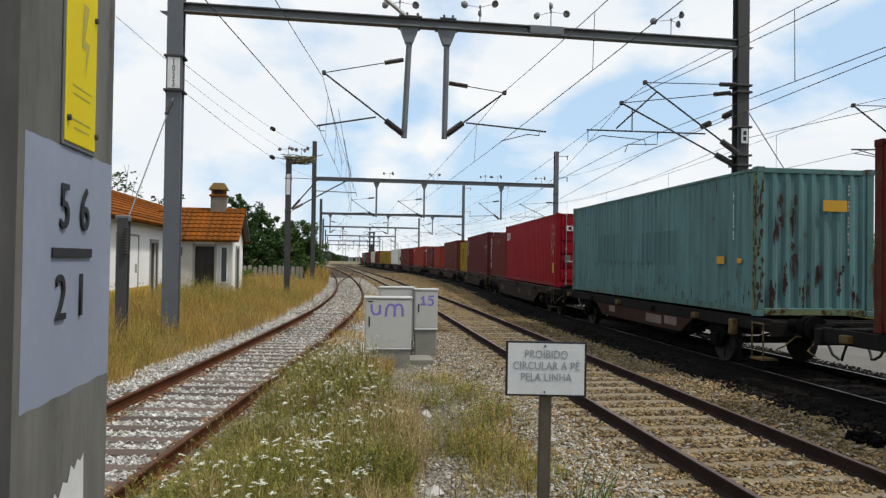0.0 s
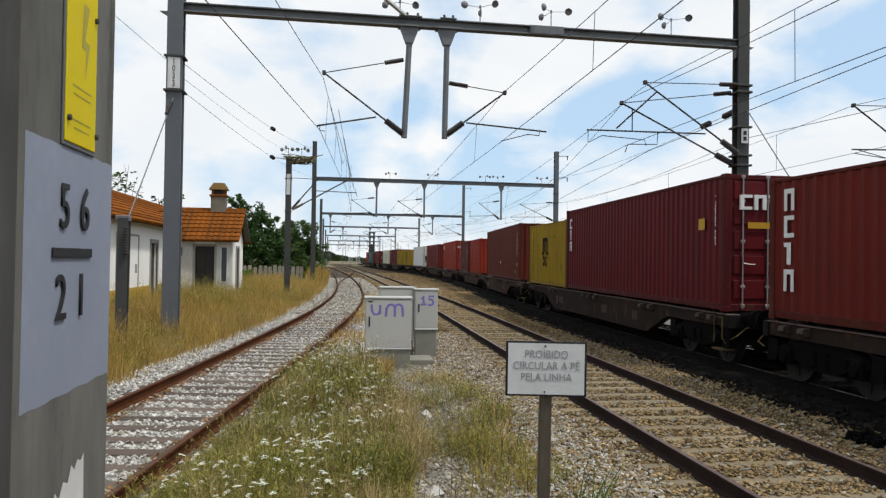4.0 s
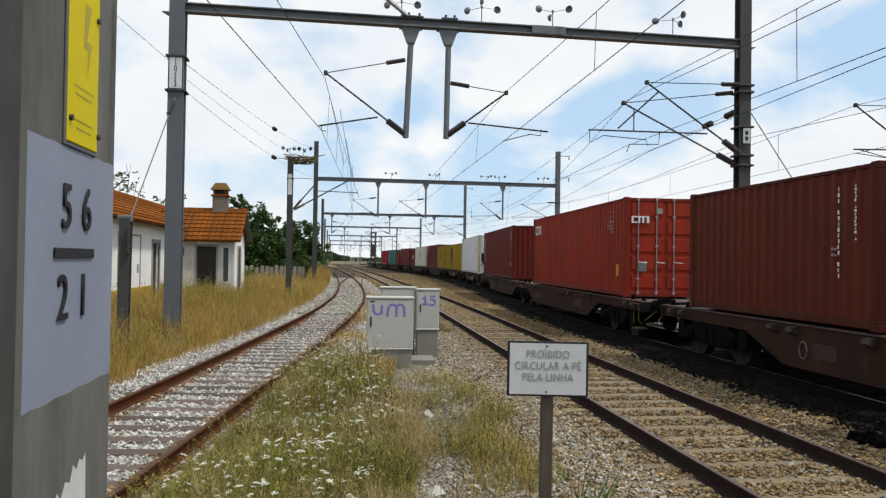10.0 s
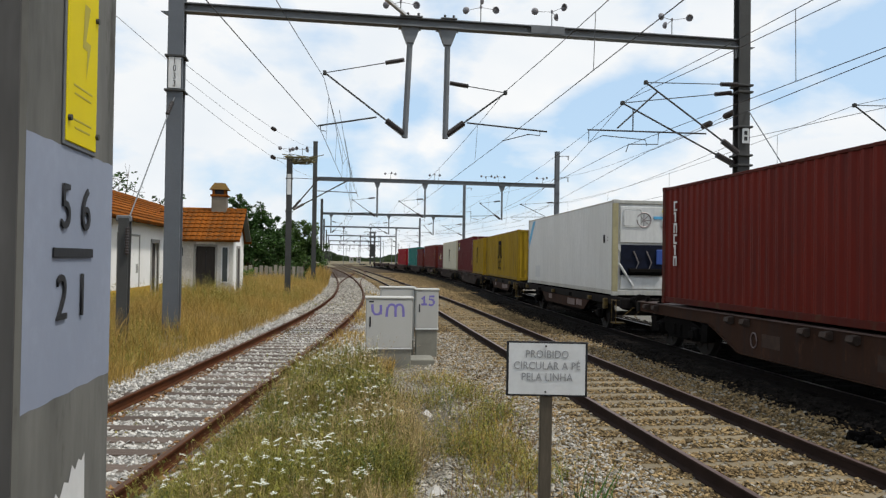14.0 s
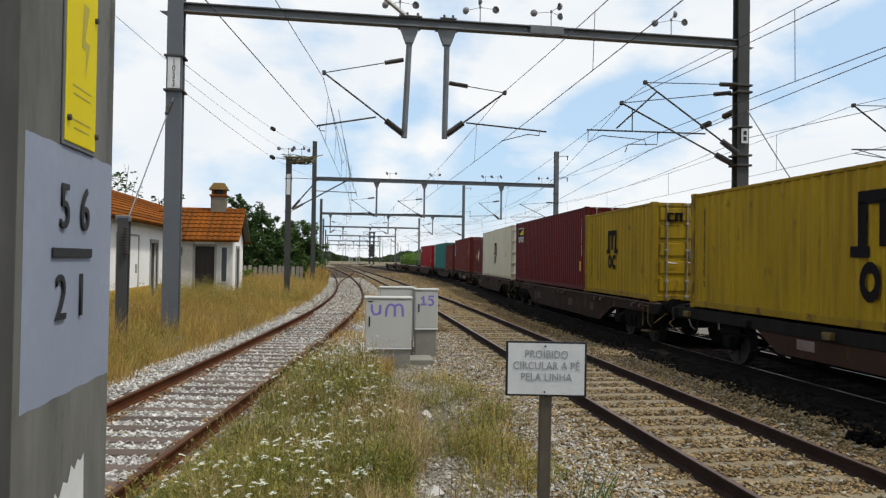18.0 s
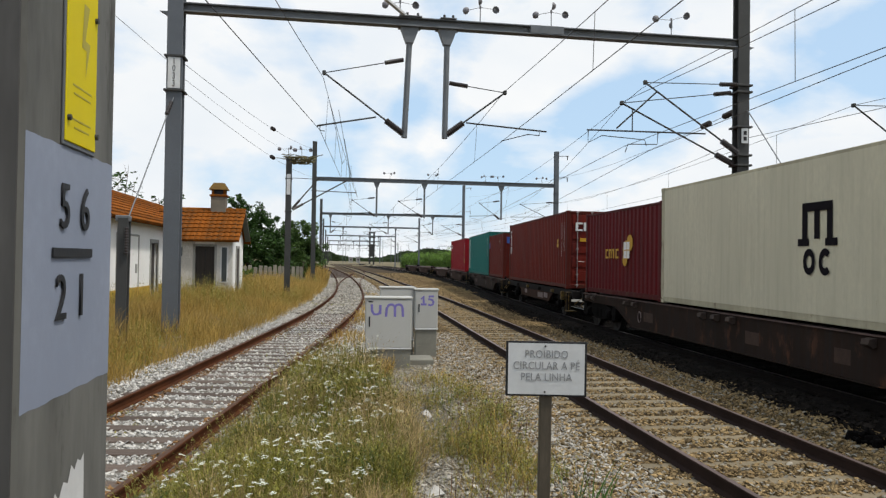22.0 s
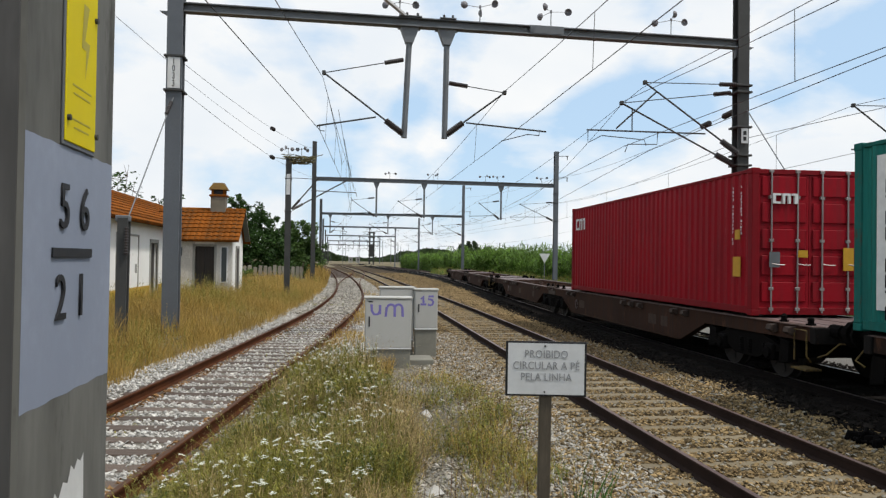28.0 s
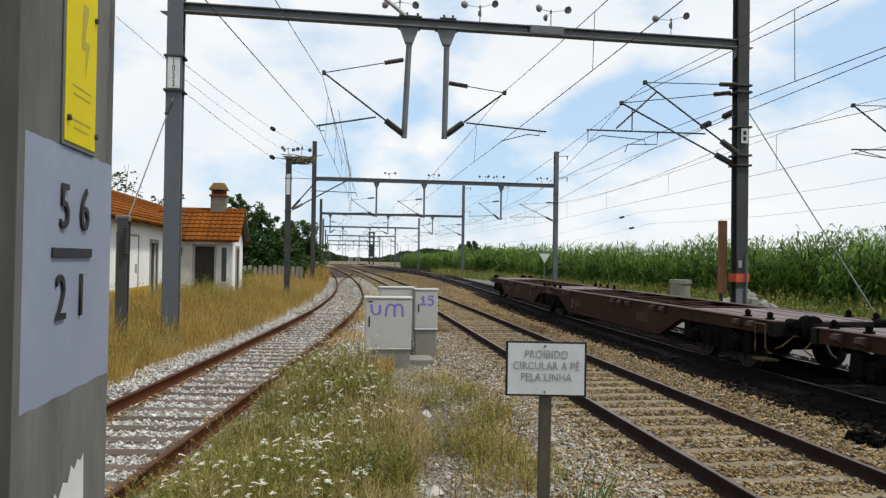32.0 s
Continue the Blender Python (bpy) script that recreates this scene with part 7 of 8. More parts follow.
        for q in range(4):
            part("fan_spoke", Geo().tube([(0.95 + 0.21 * math.cos(q * 0.785), 0.015, height * 0.79 + 0.21 * math.sin(q * 0.785)), (0.95 - 0.21 * math.cos(q * 0.785), 0.015, height * 0.79 - 0.21 * math.sin(q * 0.785))], 0.012, 5), M["rod"], c)
        part("decal", Geo().box(1.25, -0.004, height * 0.80, 2.0, 0.019, height * 0.83), M["mark_sky"], c, "light blue label")
        part("decal", Geo().prism([(-0.13, 0.0), (0.13, 0.0), (0.0, 0.2)], (1.62, -0.004, height - 0.35), (1.62, -0.008, height - 0.35)), M["sign_yellow"], c, "yellow warning triangle")
        for x in (0.7, 1.1, 1.75):
            part("pipe", Geo().tube([(x, 0.03, 0.75), (x + 0.1, 0.02, 1.0), (x - 0.05, 0.03, 1.35)], 0.02, 6), M["rod"], c)
        part("compressor", Geo().tube([(0.5, 0.02, 0.72), (1.5, 0.02, 0.72)], 0.11, 10), M["gear"], c)
        part("control_box", Geo().box(1.35, 0.0, 0.95, 2.0, 0.05, 1.4, 0.015), M["mark_blue"], c, "dark blue control box")
        part("brace", Geo().tube([(0.2, 0.0, 0.95), (0.62, 0.0, 0.3)], 0.04, 6), P["white"], c)
        part("lower_panel", Geo().box(0.25, 0.03, 0.2, W - 0.25, 0.085, 0.55, 0.01), P["white"], c)
    for fn in marks:
        fn(c, length, height)
    return c


# marks on containers: maker's words are drawn as plain blocks of their size and colour
def block(g, put, u0, u1, v0, v1, kind):
    """One plain letter-sized shape: a bar, a bar with a slit, or a stepped bar."""
    w = (u1 - u0)
    if kind == 0:
        put(u0, v0, u0 + w * 0.32, v1)
        put(u0 + w * 0.32, v0, u1, v0 + (v1 - v0) * 0.2)
        put(u0 + w * 0.32, v1 - (v1 - v0) * 0.2, u1, v1)
    elif kind == 1:
        put(u0, v0, u0 + w * 0.3, v1)
        put(u1 - w * 0.3, v0, u1, v1)
        put(u0 + w * 0.3, v1 - (v1 - v0) * 0.22, u1 - w * 0.3, v1)
    else:
        put(u0 + w * 0.3, v0, u1 - w * 0.3, v1)
        put(u0, v1 - (v1 - v0) * 0.2, u0 + w * 0.3, v1)


def word(n, size, y, z, material="mark_white"):
    """A word of n blocks along the side, centred on y, z."""
    def fn(c, L, H):
        w = size * 0.62
        for i in range(n):
            g = Geo()
            put = lambda u0, v0, u1, v1: g.box(-0.004, y - u1, z + v0, 0.0, y - u0, z + v1)
            block(g, put, (i - n / 2) * w * 1.22, (i - n / 2) * w * 1.22 + w, -size * 0.37, size * 0.37, i % 3)
            part("emblem_letter", g, M[material], c)
    return fn


def stacked(n, size, y, z_top, material="mark_white", gap=1.05, skip=()):
    """A column of n blocks down the side."""
    def fn(c, L, H):
        st = size * gap * 0.78
        for i in range(n):
            if i not in skip:
                g = Geo()
                put = lambda u0, v0, u1, v1: g.box(-0.008, y - u1, v0, -0.003, y - u0, v1)
                block(g, put, -size * 0.26, size * 0.26, z_top - i * st - size * 0.7, z_top - i * st, (i * 2 + n) % 3)
                part("emblem_letter", g, M[material], c)
    return fn


def end_word(n, size, x, z, material="mark_white"):
    def fn(c, L, H):
        w = size * 0.62
        for i in range(n):
            g = Geo()
            put = lambda u0, v0, u1, v1: g.box(x + u0, -0.03, z + v0, x + u1, 0.02, z + v1)
            block(g, put, (i - n / 2) * w * 1.2, (i - n / 2) * w * 1.2 + w, -size * 0.37, size * 0.37, i % 3)
            part("emblem_letter", g, M[material], c)
    return fn


def bars(y, z0, z1, wd=0.05, material="mark_white", n=8):
    """A column of small unreadable marks on the side."""
    def fn(c, L, H):
        g = Geo()
        m = n * 2
        step = (z1 - z0) / m
        for i in range(m):
            if (i * 7 + int(y * 10)) % 9 != 3:
                g.box(0.0165, y + 0.012 * (i % 2), z0 + i * step, 0.0195, y + wd * (0.62 + 0.18 * (i % 3)), z0 + (i + 0.7) * step)
        tagged(part("small_print", g, M[material], c), kind="stuff")
    return fn


def lines(y, z, widths, material="mark_dim", h=0.05):
    """Short lines of unreadable small print on the side."""
    def fn(c, L, H):
        g = Geo()
        for i, w in enumerate(widths):
            n = max(1, round(w / 0.075))
            for k in range(n):
                if (k * 5 + i) % 7 != 4:
                    g.box(-0.004, y + k * w / n, z - i * h * 2.0, -0.001, y + (k + 0.62) * w / n, z - i * h * 2.0 + h * (0.8 + 0.2 * (k % 2)))
        tagged(part("small_print", g, M[material], c), kind="stuff")
    return fn


def end_bars(x, z0, z1, wd=0.035, n=18, material="mark_dim"):
    def fn(c, L, H):
        g = Geo()
        step = (z1 - z0) / n
        for i in range(n):
            if i % 4 != 2:
                g.box(x, 0.024, z0 + i * step, x + wd, 0.028, z0 + (i + 0.7) * step)
        tagged(part("small_print", g, M[material], c), kind="stuff")
    return fn


def patch(y, z, w, h, material="mark_yellow"):
    return lambda c, L, H: part("decal", Geo().box(-0.004, y, z, 0.0, y + w, z + h), M[material], c)


def end_patch(x, z, w, h, material="mark_yellow"):
    return lambda c, L, H: part("decal", Geo().box(x, -0.028, z, x + w, -0.024, z + h), M[material], c)


def ms_logo(y, z, k, material="mark_black"):
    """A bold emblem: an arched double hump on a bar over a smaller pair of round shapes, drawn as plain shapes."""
    def fn(c, L, H):
        g = Geo()
        t = 0.17 * k
        x0, x1 = -0.006, -0.001
        for u in (-0.42, 0.0, 0.42):
            g.box(x0, y - u * k - t / 2, z + 0.15 * k, x1, y - u * k + t / 2, z + 0.78 * k)
        g.box(x0, y - 0.42 * k - t / 2, z + 0.74 * k, x1, y + 0.42 * k + t / 2, z + 0.93 * k)
        g.box(x0, y - 0.66 * k, z + 0.0 * k, x1, y - 0.28 * k, z + 0.16 * k)
        g.box(x0, y + 0.28 * k, z + 0.0 * k, x1, y + 0.66 * k, z + 0.16 * k)
        for cy, a0, a1 in ((0.26, 0, 360), (-0.28, 45, 315)):
            n = 14
            for i in range(n):
                w0, w1 = radians(a0 + (a1 - a0) * i / n), radians(a0 + (a1 - a0) * (i + 1) / n)
                pts = []
                for rr, w in ((0.12, w0), (0.26, w0), (0.26, w1), (0.12, w1)):
                    pts.append((x0, y + (cy - rr * math.cos(w) * 0.8) * k if cy > 0 else y + (cy + -rr * math.cos(w) * 0.8) * k, z + (-0.34 + rr * math.sin(w) * 1.1) * k))
                g.quad(*pts)
        part("emblem", g, M[material], c, "bold black emblem")
    return fn


# ---- wagons: origin on the rail head at the leading end, on the track's middle ----
def wheelset(parent, y, r=0.46):
    g = Geo()
    g.tube([(-1.0, 0, 0), (1.0, 0, 0)], 0.08, 8)
    for x in (-0.87, 0.87):
        g.tube([(x - 0.065, 0, 0), (x + 0.065, 0, 0)], r, 22)
        s = -1 if x > 0 else 1
        g.tube([(x + s * 0.065, 0, 0), (x + s * 0.1, 0, 0)], r + 0.03, 22)
        for k in range(6):
            w = k * math.pi / 3
            o = -s
            g.box(-0.02, -0.05, 0.16, 0.02, 0.05, 0.36, m=Matrix.Translation((x + o * 0.066, 0, 0)) @ Matrix.Rotation(w, 4, "X"))
    return part("wheelset", g, M["wheel"], parent, m=pose(0, y, r))


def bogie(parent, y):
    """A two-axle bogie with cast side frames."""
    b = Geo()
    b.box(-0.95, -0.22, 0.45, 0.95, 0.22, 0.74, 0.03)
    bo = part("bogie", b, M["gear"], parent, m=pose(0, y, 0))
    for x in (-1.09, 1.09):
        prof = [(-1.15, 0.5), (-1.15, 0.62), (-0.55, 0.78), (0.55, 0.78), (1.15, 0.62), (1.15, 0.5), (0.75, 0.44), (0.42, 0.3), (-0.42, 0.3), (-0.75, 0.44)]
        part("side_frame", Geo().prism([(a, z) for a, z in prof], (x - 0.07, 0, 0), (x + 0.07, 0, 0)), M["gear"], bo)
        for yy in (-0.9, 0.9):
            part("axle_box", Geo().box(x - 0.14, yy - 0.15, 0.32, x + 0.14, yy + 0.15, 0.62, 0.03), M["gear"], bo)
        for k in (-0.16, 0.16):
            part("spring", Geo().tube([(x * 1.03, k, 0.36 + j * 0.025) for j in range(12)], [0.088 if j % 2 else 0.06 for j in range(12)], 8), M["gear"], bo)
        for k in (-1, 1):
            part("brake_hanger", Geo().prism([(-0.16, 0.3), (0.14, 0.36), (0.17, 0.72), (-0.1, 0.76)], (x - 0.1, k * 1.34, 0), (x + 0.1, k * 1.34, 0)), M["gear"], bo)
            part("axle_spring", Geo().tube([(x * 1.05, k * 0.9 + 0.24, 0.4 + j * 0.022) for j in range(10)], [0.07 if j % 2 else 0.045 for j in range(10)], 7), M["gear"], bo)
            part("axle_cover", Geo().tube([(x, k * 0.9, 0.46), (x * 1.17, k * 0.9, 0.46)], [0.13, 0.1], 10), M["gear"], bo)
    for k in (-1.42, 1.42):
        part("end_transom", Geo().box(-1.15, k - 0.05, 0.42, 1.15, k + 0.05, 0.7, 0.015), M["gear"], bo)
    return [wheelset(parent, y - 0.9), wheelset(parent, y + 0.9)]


def end_gear(w, y, s):
    """Buffers, hook, hoses and end beam at y, facing s."""
    for x in (-0.875, 0.875):
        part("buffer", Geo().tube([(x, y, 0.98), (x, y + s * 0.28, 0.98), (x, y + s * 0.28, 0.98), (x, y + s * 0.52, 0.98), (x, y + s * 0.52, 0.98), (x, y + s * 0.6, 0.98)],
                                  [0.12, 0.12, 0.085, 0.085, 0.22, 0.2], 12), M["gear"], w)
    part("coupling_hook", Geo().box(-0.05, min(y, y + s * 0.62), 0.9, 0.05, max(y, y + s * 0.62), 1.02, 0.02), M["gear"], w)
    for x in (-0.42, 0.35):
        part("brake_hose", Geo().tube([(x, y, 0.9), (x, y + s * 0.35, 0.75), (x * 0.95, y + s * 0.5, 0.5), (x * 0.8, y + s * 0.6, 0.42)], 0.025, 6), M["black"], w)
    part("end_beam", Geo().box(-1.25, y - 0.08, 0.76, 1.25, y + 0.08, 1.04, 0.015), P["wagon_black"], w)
    part("shunter_rail", Geo().tube([(-1.2, y + s * 0.09, 0.55), (-1.2, y + s * 0.3, 0.62), (-1.0, y + s * 0.34, 0.8), (-0.6, y + s * 0.34, 0.8)], 0.016, 5), M["dull_yellow"], w, "worn yellow shunter's rail")


def buffers(w, length):
    for y, s in ((0.62, -1), (length - 0.62, 1)):
        end_gear(w, y, s)


def bogie_wagon(label, length, key="wagon_brown", ends=(False, False), mark=0):
    """One fish-belly body of a container wagon: ends tells which end shares a bogie with the next body."""
    w = thing("container_wagon", label, "railway wagon", group="wagons of the goods train")
    pm = P[key]
    far = 4.55 if any(ends) else 3.75          # where the belly begins behind a coupled end
    at = far - 1.65
    wheels = [] if ends[0] else bogie(w, at)
    wheels += bogie(w, length) if ends[1] else bogie(w, length - at)
    top = 1.03
    y0, y1 = (0.12 if ends[0] else 0.62), length - (0.12 if ends[1] else 0.62)
    f0, f1 = (1.6 if ends[0] else far), length - (1.6 if ends[1] else far)
    for x in (-1.2, 1.2):
        s = 1 if x > 0 else -1
        prof = [(y0, top - 0.24), (y0, top), (y1, top), (y1, top - 0.24), (f1, top - 0.26), (f1 - 0.12, top - 0.3), (f1 - 1.15, top - 0.7), (f1 - 1.3, top - 0.72),
                (f0 + 1.3, top - 0.72), (f0 + 1.15, top - 0.7), (f0 + 0.12, top - 0.3), (f0, top - 0.26)]
        g = Geo()
        k = len(prof)
        vs = [(x, a, z) for a, z in prof] + [(x - s * 0.05, a, z) for a, z in prof]
        fs = [tuple(range(k))[::(1 if s < 0 else -1)], tuple(range(k, 2 * k))[::(-1 if s < 0 else 1)]] + [(i, (i + 1) % k, k + (i + 1) % k, k + i) for i in range(k)]
        part("side_sill", g.add(vs, fs), pm, w)
        part("top_flange", Geo().box(min(x + s * 0.035, x - s * 0.2), y0, top, max(x + s * 0.035, x - s * 0.2), y1, top + 0.022, 0.005), M["flange_worn"], w)
        # bottom flange, following the belly
        low = Geo()
        run = [(f0 - 0.02, top - 0.262), (f0 + 0.12, top - 0.305), (f0 + 1.15, top - 0.705), (f0 + 1.3, top - 0.725), (f1 - 1.3, top - 0.725), (f1 - 1.15, top - 0.705), (f1 - 0.12, top - 0.305), (f1 + 0.02, top - 0.262)]
        a, b = min(x + s * 0.04, x - s * 0.14), max(x + s * 0.04, x - s * 0.14)
        for (ya, za), (yb, zb) in zip(run, run[1:]):
            low.add([(a, ya, za), (b, ya, za), (b, yb, zb), (a, yb, zb), (a, ya, za - 0.022), (b, ya, za - 0.022), (b, yb, zb - 0.022), (a, yb, zb - 0.022)],
                    [(0, 1, 2, 3), (7, 6, 5, 4), (0, 3, 7, 4), (1, 5, 6, 2)])
        part("bottom_flange", low, pm, w)
        # folding container stops hanging on the sill
        mid = length / 2
        for y in (f0 + 0.9, f0 + 1.5, mid - 0.55, mid + 0.1, mid + 0.7, f1 - 1.5, f1 - 0.9, *(() if ends[0] else (1.25, 1.8)), *(() if ends[1] else (length - 1.8, length - 1.25))):
            hook = Geo().prism([(-0.02, 0.0), (0.13, -0.02), (0.15, -0.1), (0.06, -0.16), (-0.02, -0.13)], (x, y - s * 0.085, top - 0.02), (x, y + s * 0.085, top - 0.02))
            part("container_stop", hook, M["stop_worn"], w, "worn container stop")
        for k, y in enumerate((f0 + 2.0, mid - 1.5, f1 - 2.6)):
            part("worn_patch", Geo().box(min(x, x + s * 0.003), y, top - 0.52, max(x, x + s * 0.003), y + 0.4 + 0.1 * k, top - 0.27), M["rust_dull"], w, "dull rust-worn data field")
        ring = Geo().tube([(x + s * 0.02, f1 - 1.75 + 0.11 * math.cos(q * 0.63), top - 0.42 + 0.15 * math.sin(q * 0.63)) for q in range(11)], 0.014, 5)
        part("rope_ring", ring, M["deck_plate"], w, "worn pale rope ring")
        if mark:
            e = Geo()
            for cy, a0, a1 in ((0.0, 40, 320), (-0.34, -130, 150)):
                pts = [(x + s * 0.004, f1 - 3.0 + cy - 0.15 * math.cos(radians(a0 + (a1 - a0) * q / 12)), top - 0.38 + 0.14 * math.sin(radians(a0 + (a1 - a0) * q / 12))) for q in range(13)]
                e.tube(pts, 0.028, 5)
            part("faded_emblem", e, M["dull_yellow"], w, "faded yellow rings", m=Matrix.Translation((x, 0, 0)) @ Matrix.Diagonal((0.15, 1, 1, 1)) @ Matrix.Translation((-x, 0, 0)))
    for x in (-0.22, 0.22):
        part("centre_sill", Geo().box(x - 0.05, y0, top - 0.35, x + 0.05, y1, top - 0.03), pm, w)
    n = max(3, round((f1 - f0 - 1.0) / 2.6))
    for k in range(n + 1):
        y = f0 + 0.5 + (f1 - f0 - 1.0) * k / n
        part("cross_bearer", Geo().box(-1.15, y - 0.09, top - 0.3, 1.15, y + 0.09, top + 0.006, 0.008), pm, w)
    for (a, b), joined in (((y0, f0 - 0.15), ends[0]), ((f1 + 0.15, y1), ends[1])):
        part("deck_plate", Geo().box(-1.0, a, top - 0.012, 1.0, b, top + 0.01, 0.004), M["deck_plate"], w, "worn pinkish deck plate, lightened for sky sheen")
        for x in (-0.62, 0.05, 0.66):
            part("deck_rib", Geo().box(x - 0.04, a + 0.1, top + 0.008, x + 0.04, b - 0.1, top + 0.022, 0.004), M["deck_plate"], w)
        for yy in ((a + 0.3, a + 1.1) if a < 3 else (b - 0.3, b - 1.1)):
            for x in (-1.08, 1.08):
                part("twist_lock", Geo().tube([(x, yy, top + 0.02), (x, yy, top + 0.05), (x, yy, top + 0.05), (x, yy, top + 0.13), (x, yy, top + 0.17)], [0.085, 0.085, 0.05, 0.06, 0.02], 8), M["gear"], w)
    part("air_tank", Geo().tube([(-0.9, length / 2, 0.5), (0.9, length / 2, 0.5)], 0.14, 10), M["gear"], w)
    part("brake_rod", Geo().tube([(-0.6, 3.5, 0.42), (-0.6, length - 3.5, 0.42)], 0.025, 5), M["gear"], w)
    if not ends[0]:
        part("handrail", Geo().tube([(-1.22, 0.7, 0.45), (-1.3, 0.7, 0.55), (-1.3, 0.7, 0.98), (-1.3, 1.05, 0.98), (-1.3, 1.05, 0.45)], 0.016, 5), M["dull_yellow"], w, "worn yellow grab rail")
        part("step", Geo().box(-1.33, 0.66, 0.3, -1.05, 1.1, 0.335), M["dull_yellow"], w, "worn yellow step")
    for y, s in (() if ends[0] else ((0.62, -1),)) + (() if ends[1] else ((length - 0.62, 1),)):
        end_gear(w, y, s)
    if ends[1]:
        part("articulation", Geo().tube([(0, length, 0.62), (0, length, 0.8), (0, length, 0.8), (0, length, 1.0)], [0.4, 0.4, 0.28, 0.28], 14), M["gear"], w)
        for x in (-1.12, 1.12):
            part("side_bearer", Geo().box(x - 0.1, length - 0.5, 0.78, x + 0.1, length + 0.5, 0.98, 0.02), M["stop_worn"], w)
            for q in (-0.35, 0.35):
                part("joint_arm", Geo().box(x - 0.16, length + q - 0.1, 0.94, x + 0.1, length + q + 0.1, 1.1, 0.03), M["stop_worn"], w)
    return w, wheels


def axle_wagon(label, length):
    """A two-axle skeletal flat wagon."""
    w = thing("container_wagon", label, "railway wagon", group="wagons of the goods train")
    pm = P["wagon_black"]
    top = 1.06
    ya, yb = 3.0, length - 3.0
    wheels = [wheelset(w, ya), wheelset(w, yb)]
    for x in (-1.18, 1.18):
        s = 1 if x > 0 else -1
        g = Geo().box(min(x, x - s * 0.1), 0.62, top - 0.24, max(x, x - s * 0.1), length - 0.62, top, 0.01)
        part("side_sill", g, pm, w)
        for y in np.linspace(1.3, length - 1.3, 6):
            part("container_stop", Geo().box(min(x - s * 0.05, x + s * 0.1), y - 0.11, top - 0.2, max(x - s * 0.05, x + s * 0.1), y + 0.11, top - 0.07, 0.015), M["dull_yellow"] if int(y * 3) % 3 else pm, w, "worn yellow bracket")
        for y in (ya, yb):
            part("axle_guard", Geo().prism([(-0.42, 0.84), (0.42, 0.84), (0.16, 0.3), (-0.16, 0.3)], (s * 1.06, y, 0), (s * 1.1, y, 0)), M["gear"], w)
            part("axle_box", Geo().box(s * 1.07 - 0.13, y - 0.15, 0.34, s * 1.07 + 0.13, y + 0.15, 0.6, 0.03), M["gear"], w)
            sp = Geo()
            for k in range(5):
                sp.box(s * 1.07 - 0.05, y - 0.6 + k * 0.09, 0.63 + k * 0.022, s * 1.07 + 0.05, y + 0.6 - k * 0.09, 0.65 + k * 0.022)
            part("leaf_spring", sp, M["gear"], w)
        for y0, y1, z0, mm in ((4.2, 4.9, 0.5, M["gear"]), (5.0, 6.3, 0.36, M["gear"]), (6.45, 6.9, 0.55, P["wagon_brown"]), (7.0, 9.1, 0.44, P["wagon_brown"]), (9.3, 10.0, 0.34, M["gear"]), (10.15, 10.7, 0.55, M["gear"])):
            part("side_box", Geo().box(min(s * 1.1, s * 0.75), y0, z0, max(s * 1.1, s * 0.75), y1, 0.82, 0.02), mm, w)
        part("side_belly", Geo().prism([(4.0, 0.84), (4.7, 0.46), (10.3, 0.46), (11.0, 0.84)], (s * 1.14 + 0.02, 0, 0), (s * 1.14 - 0.02, 0, 0)), P["wagon_brown"], w, "dark brown deep side plate")
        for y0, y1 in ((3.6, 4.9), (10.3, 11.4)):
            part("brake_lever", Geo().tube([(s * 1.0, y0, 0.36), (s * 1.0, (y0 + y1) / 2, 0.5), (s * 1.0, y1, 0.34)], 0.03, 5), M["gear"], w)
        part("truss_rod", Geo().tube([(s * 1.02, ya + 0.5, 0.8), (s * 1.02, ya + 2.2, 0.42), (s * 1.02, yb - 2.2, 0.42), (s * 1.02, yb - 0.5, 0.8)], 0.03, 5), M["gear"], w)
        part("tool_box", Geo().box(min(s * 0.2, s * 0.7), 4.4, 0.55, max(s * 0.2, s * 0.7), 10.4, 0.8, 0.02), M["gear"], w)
        for y0, y1, z0, z1 in ((4.9, 5.6, 0.58, 0.78), (5.8, 6.8, 0.54, 0.76), (9.2, 9.7, 0.6, 0.78)):
            part("data_plate", Geo().box(s * 1.163 - 0.004, y0, z0, s * 1.163 + 0.004, y1, z1), M["deck_plate"], w, "faded worn data plate")
    for x in (-0.25, 0.25):
        part("centre_sill", Geo().box(x - 0.05, 0.62, top - 0.3, x + 0.05, length - 0.62, top - 0.03), pm, w)
    for y in np.linspace(0.9, length - 0.9, 7):
        part("cross_bearer", Geo().box(-1.1, y - 0.06, top - 0.22, 1.1, y + 0.06, top - 0.01), pm, w)
    part("step", Geo().box(-1.36, 0.75, 0.3, -1.05, 1.2, 0.335), M["dull_yellow"], w, "worn yellow step")
    for y in (0.78, 1.17):
        part("step_hanger", Geo().tube([(-1.33, y, 0.32), (-1.33, y, 0.98), (-1.15, y, 0.98)], 0.016, 5), M["dull_yellow"], w, "worn yellow grab rail")
    part("step_rail", Geo().tube([(-1.33, 0.78, 0.98), (-1.33, 1.17, 0.98)], 0.016, 5), M["dull_yellow"], w, "worn yellow grab rail")
    part("corner_bracket", Geo().box(-1.3, 2.0, 0.66, -1.16, 2.16, 0.98, 0.02), M["dull_yellow"], w, "soiled yellow bracket")
    part("brake_rod", Geo().tube([(-0.6, 3.2, 0.42), (-0.6, length - 3.2, 0.42)], 0.025, 5), M["gear"], w)
    buffers(w, length)
    return w, wheels


CONSIST = []          # (wagon, wheels, start, length, [(container, offset)])


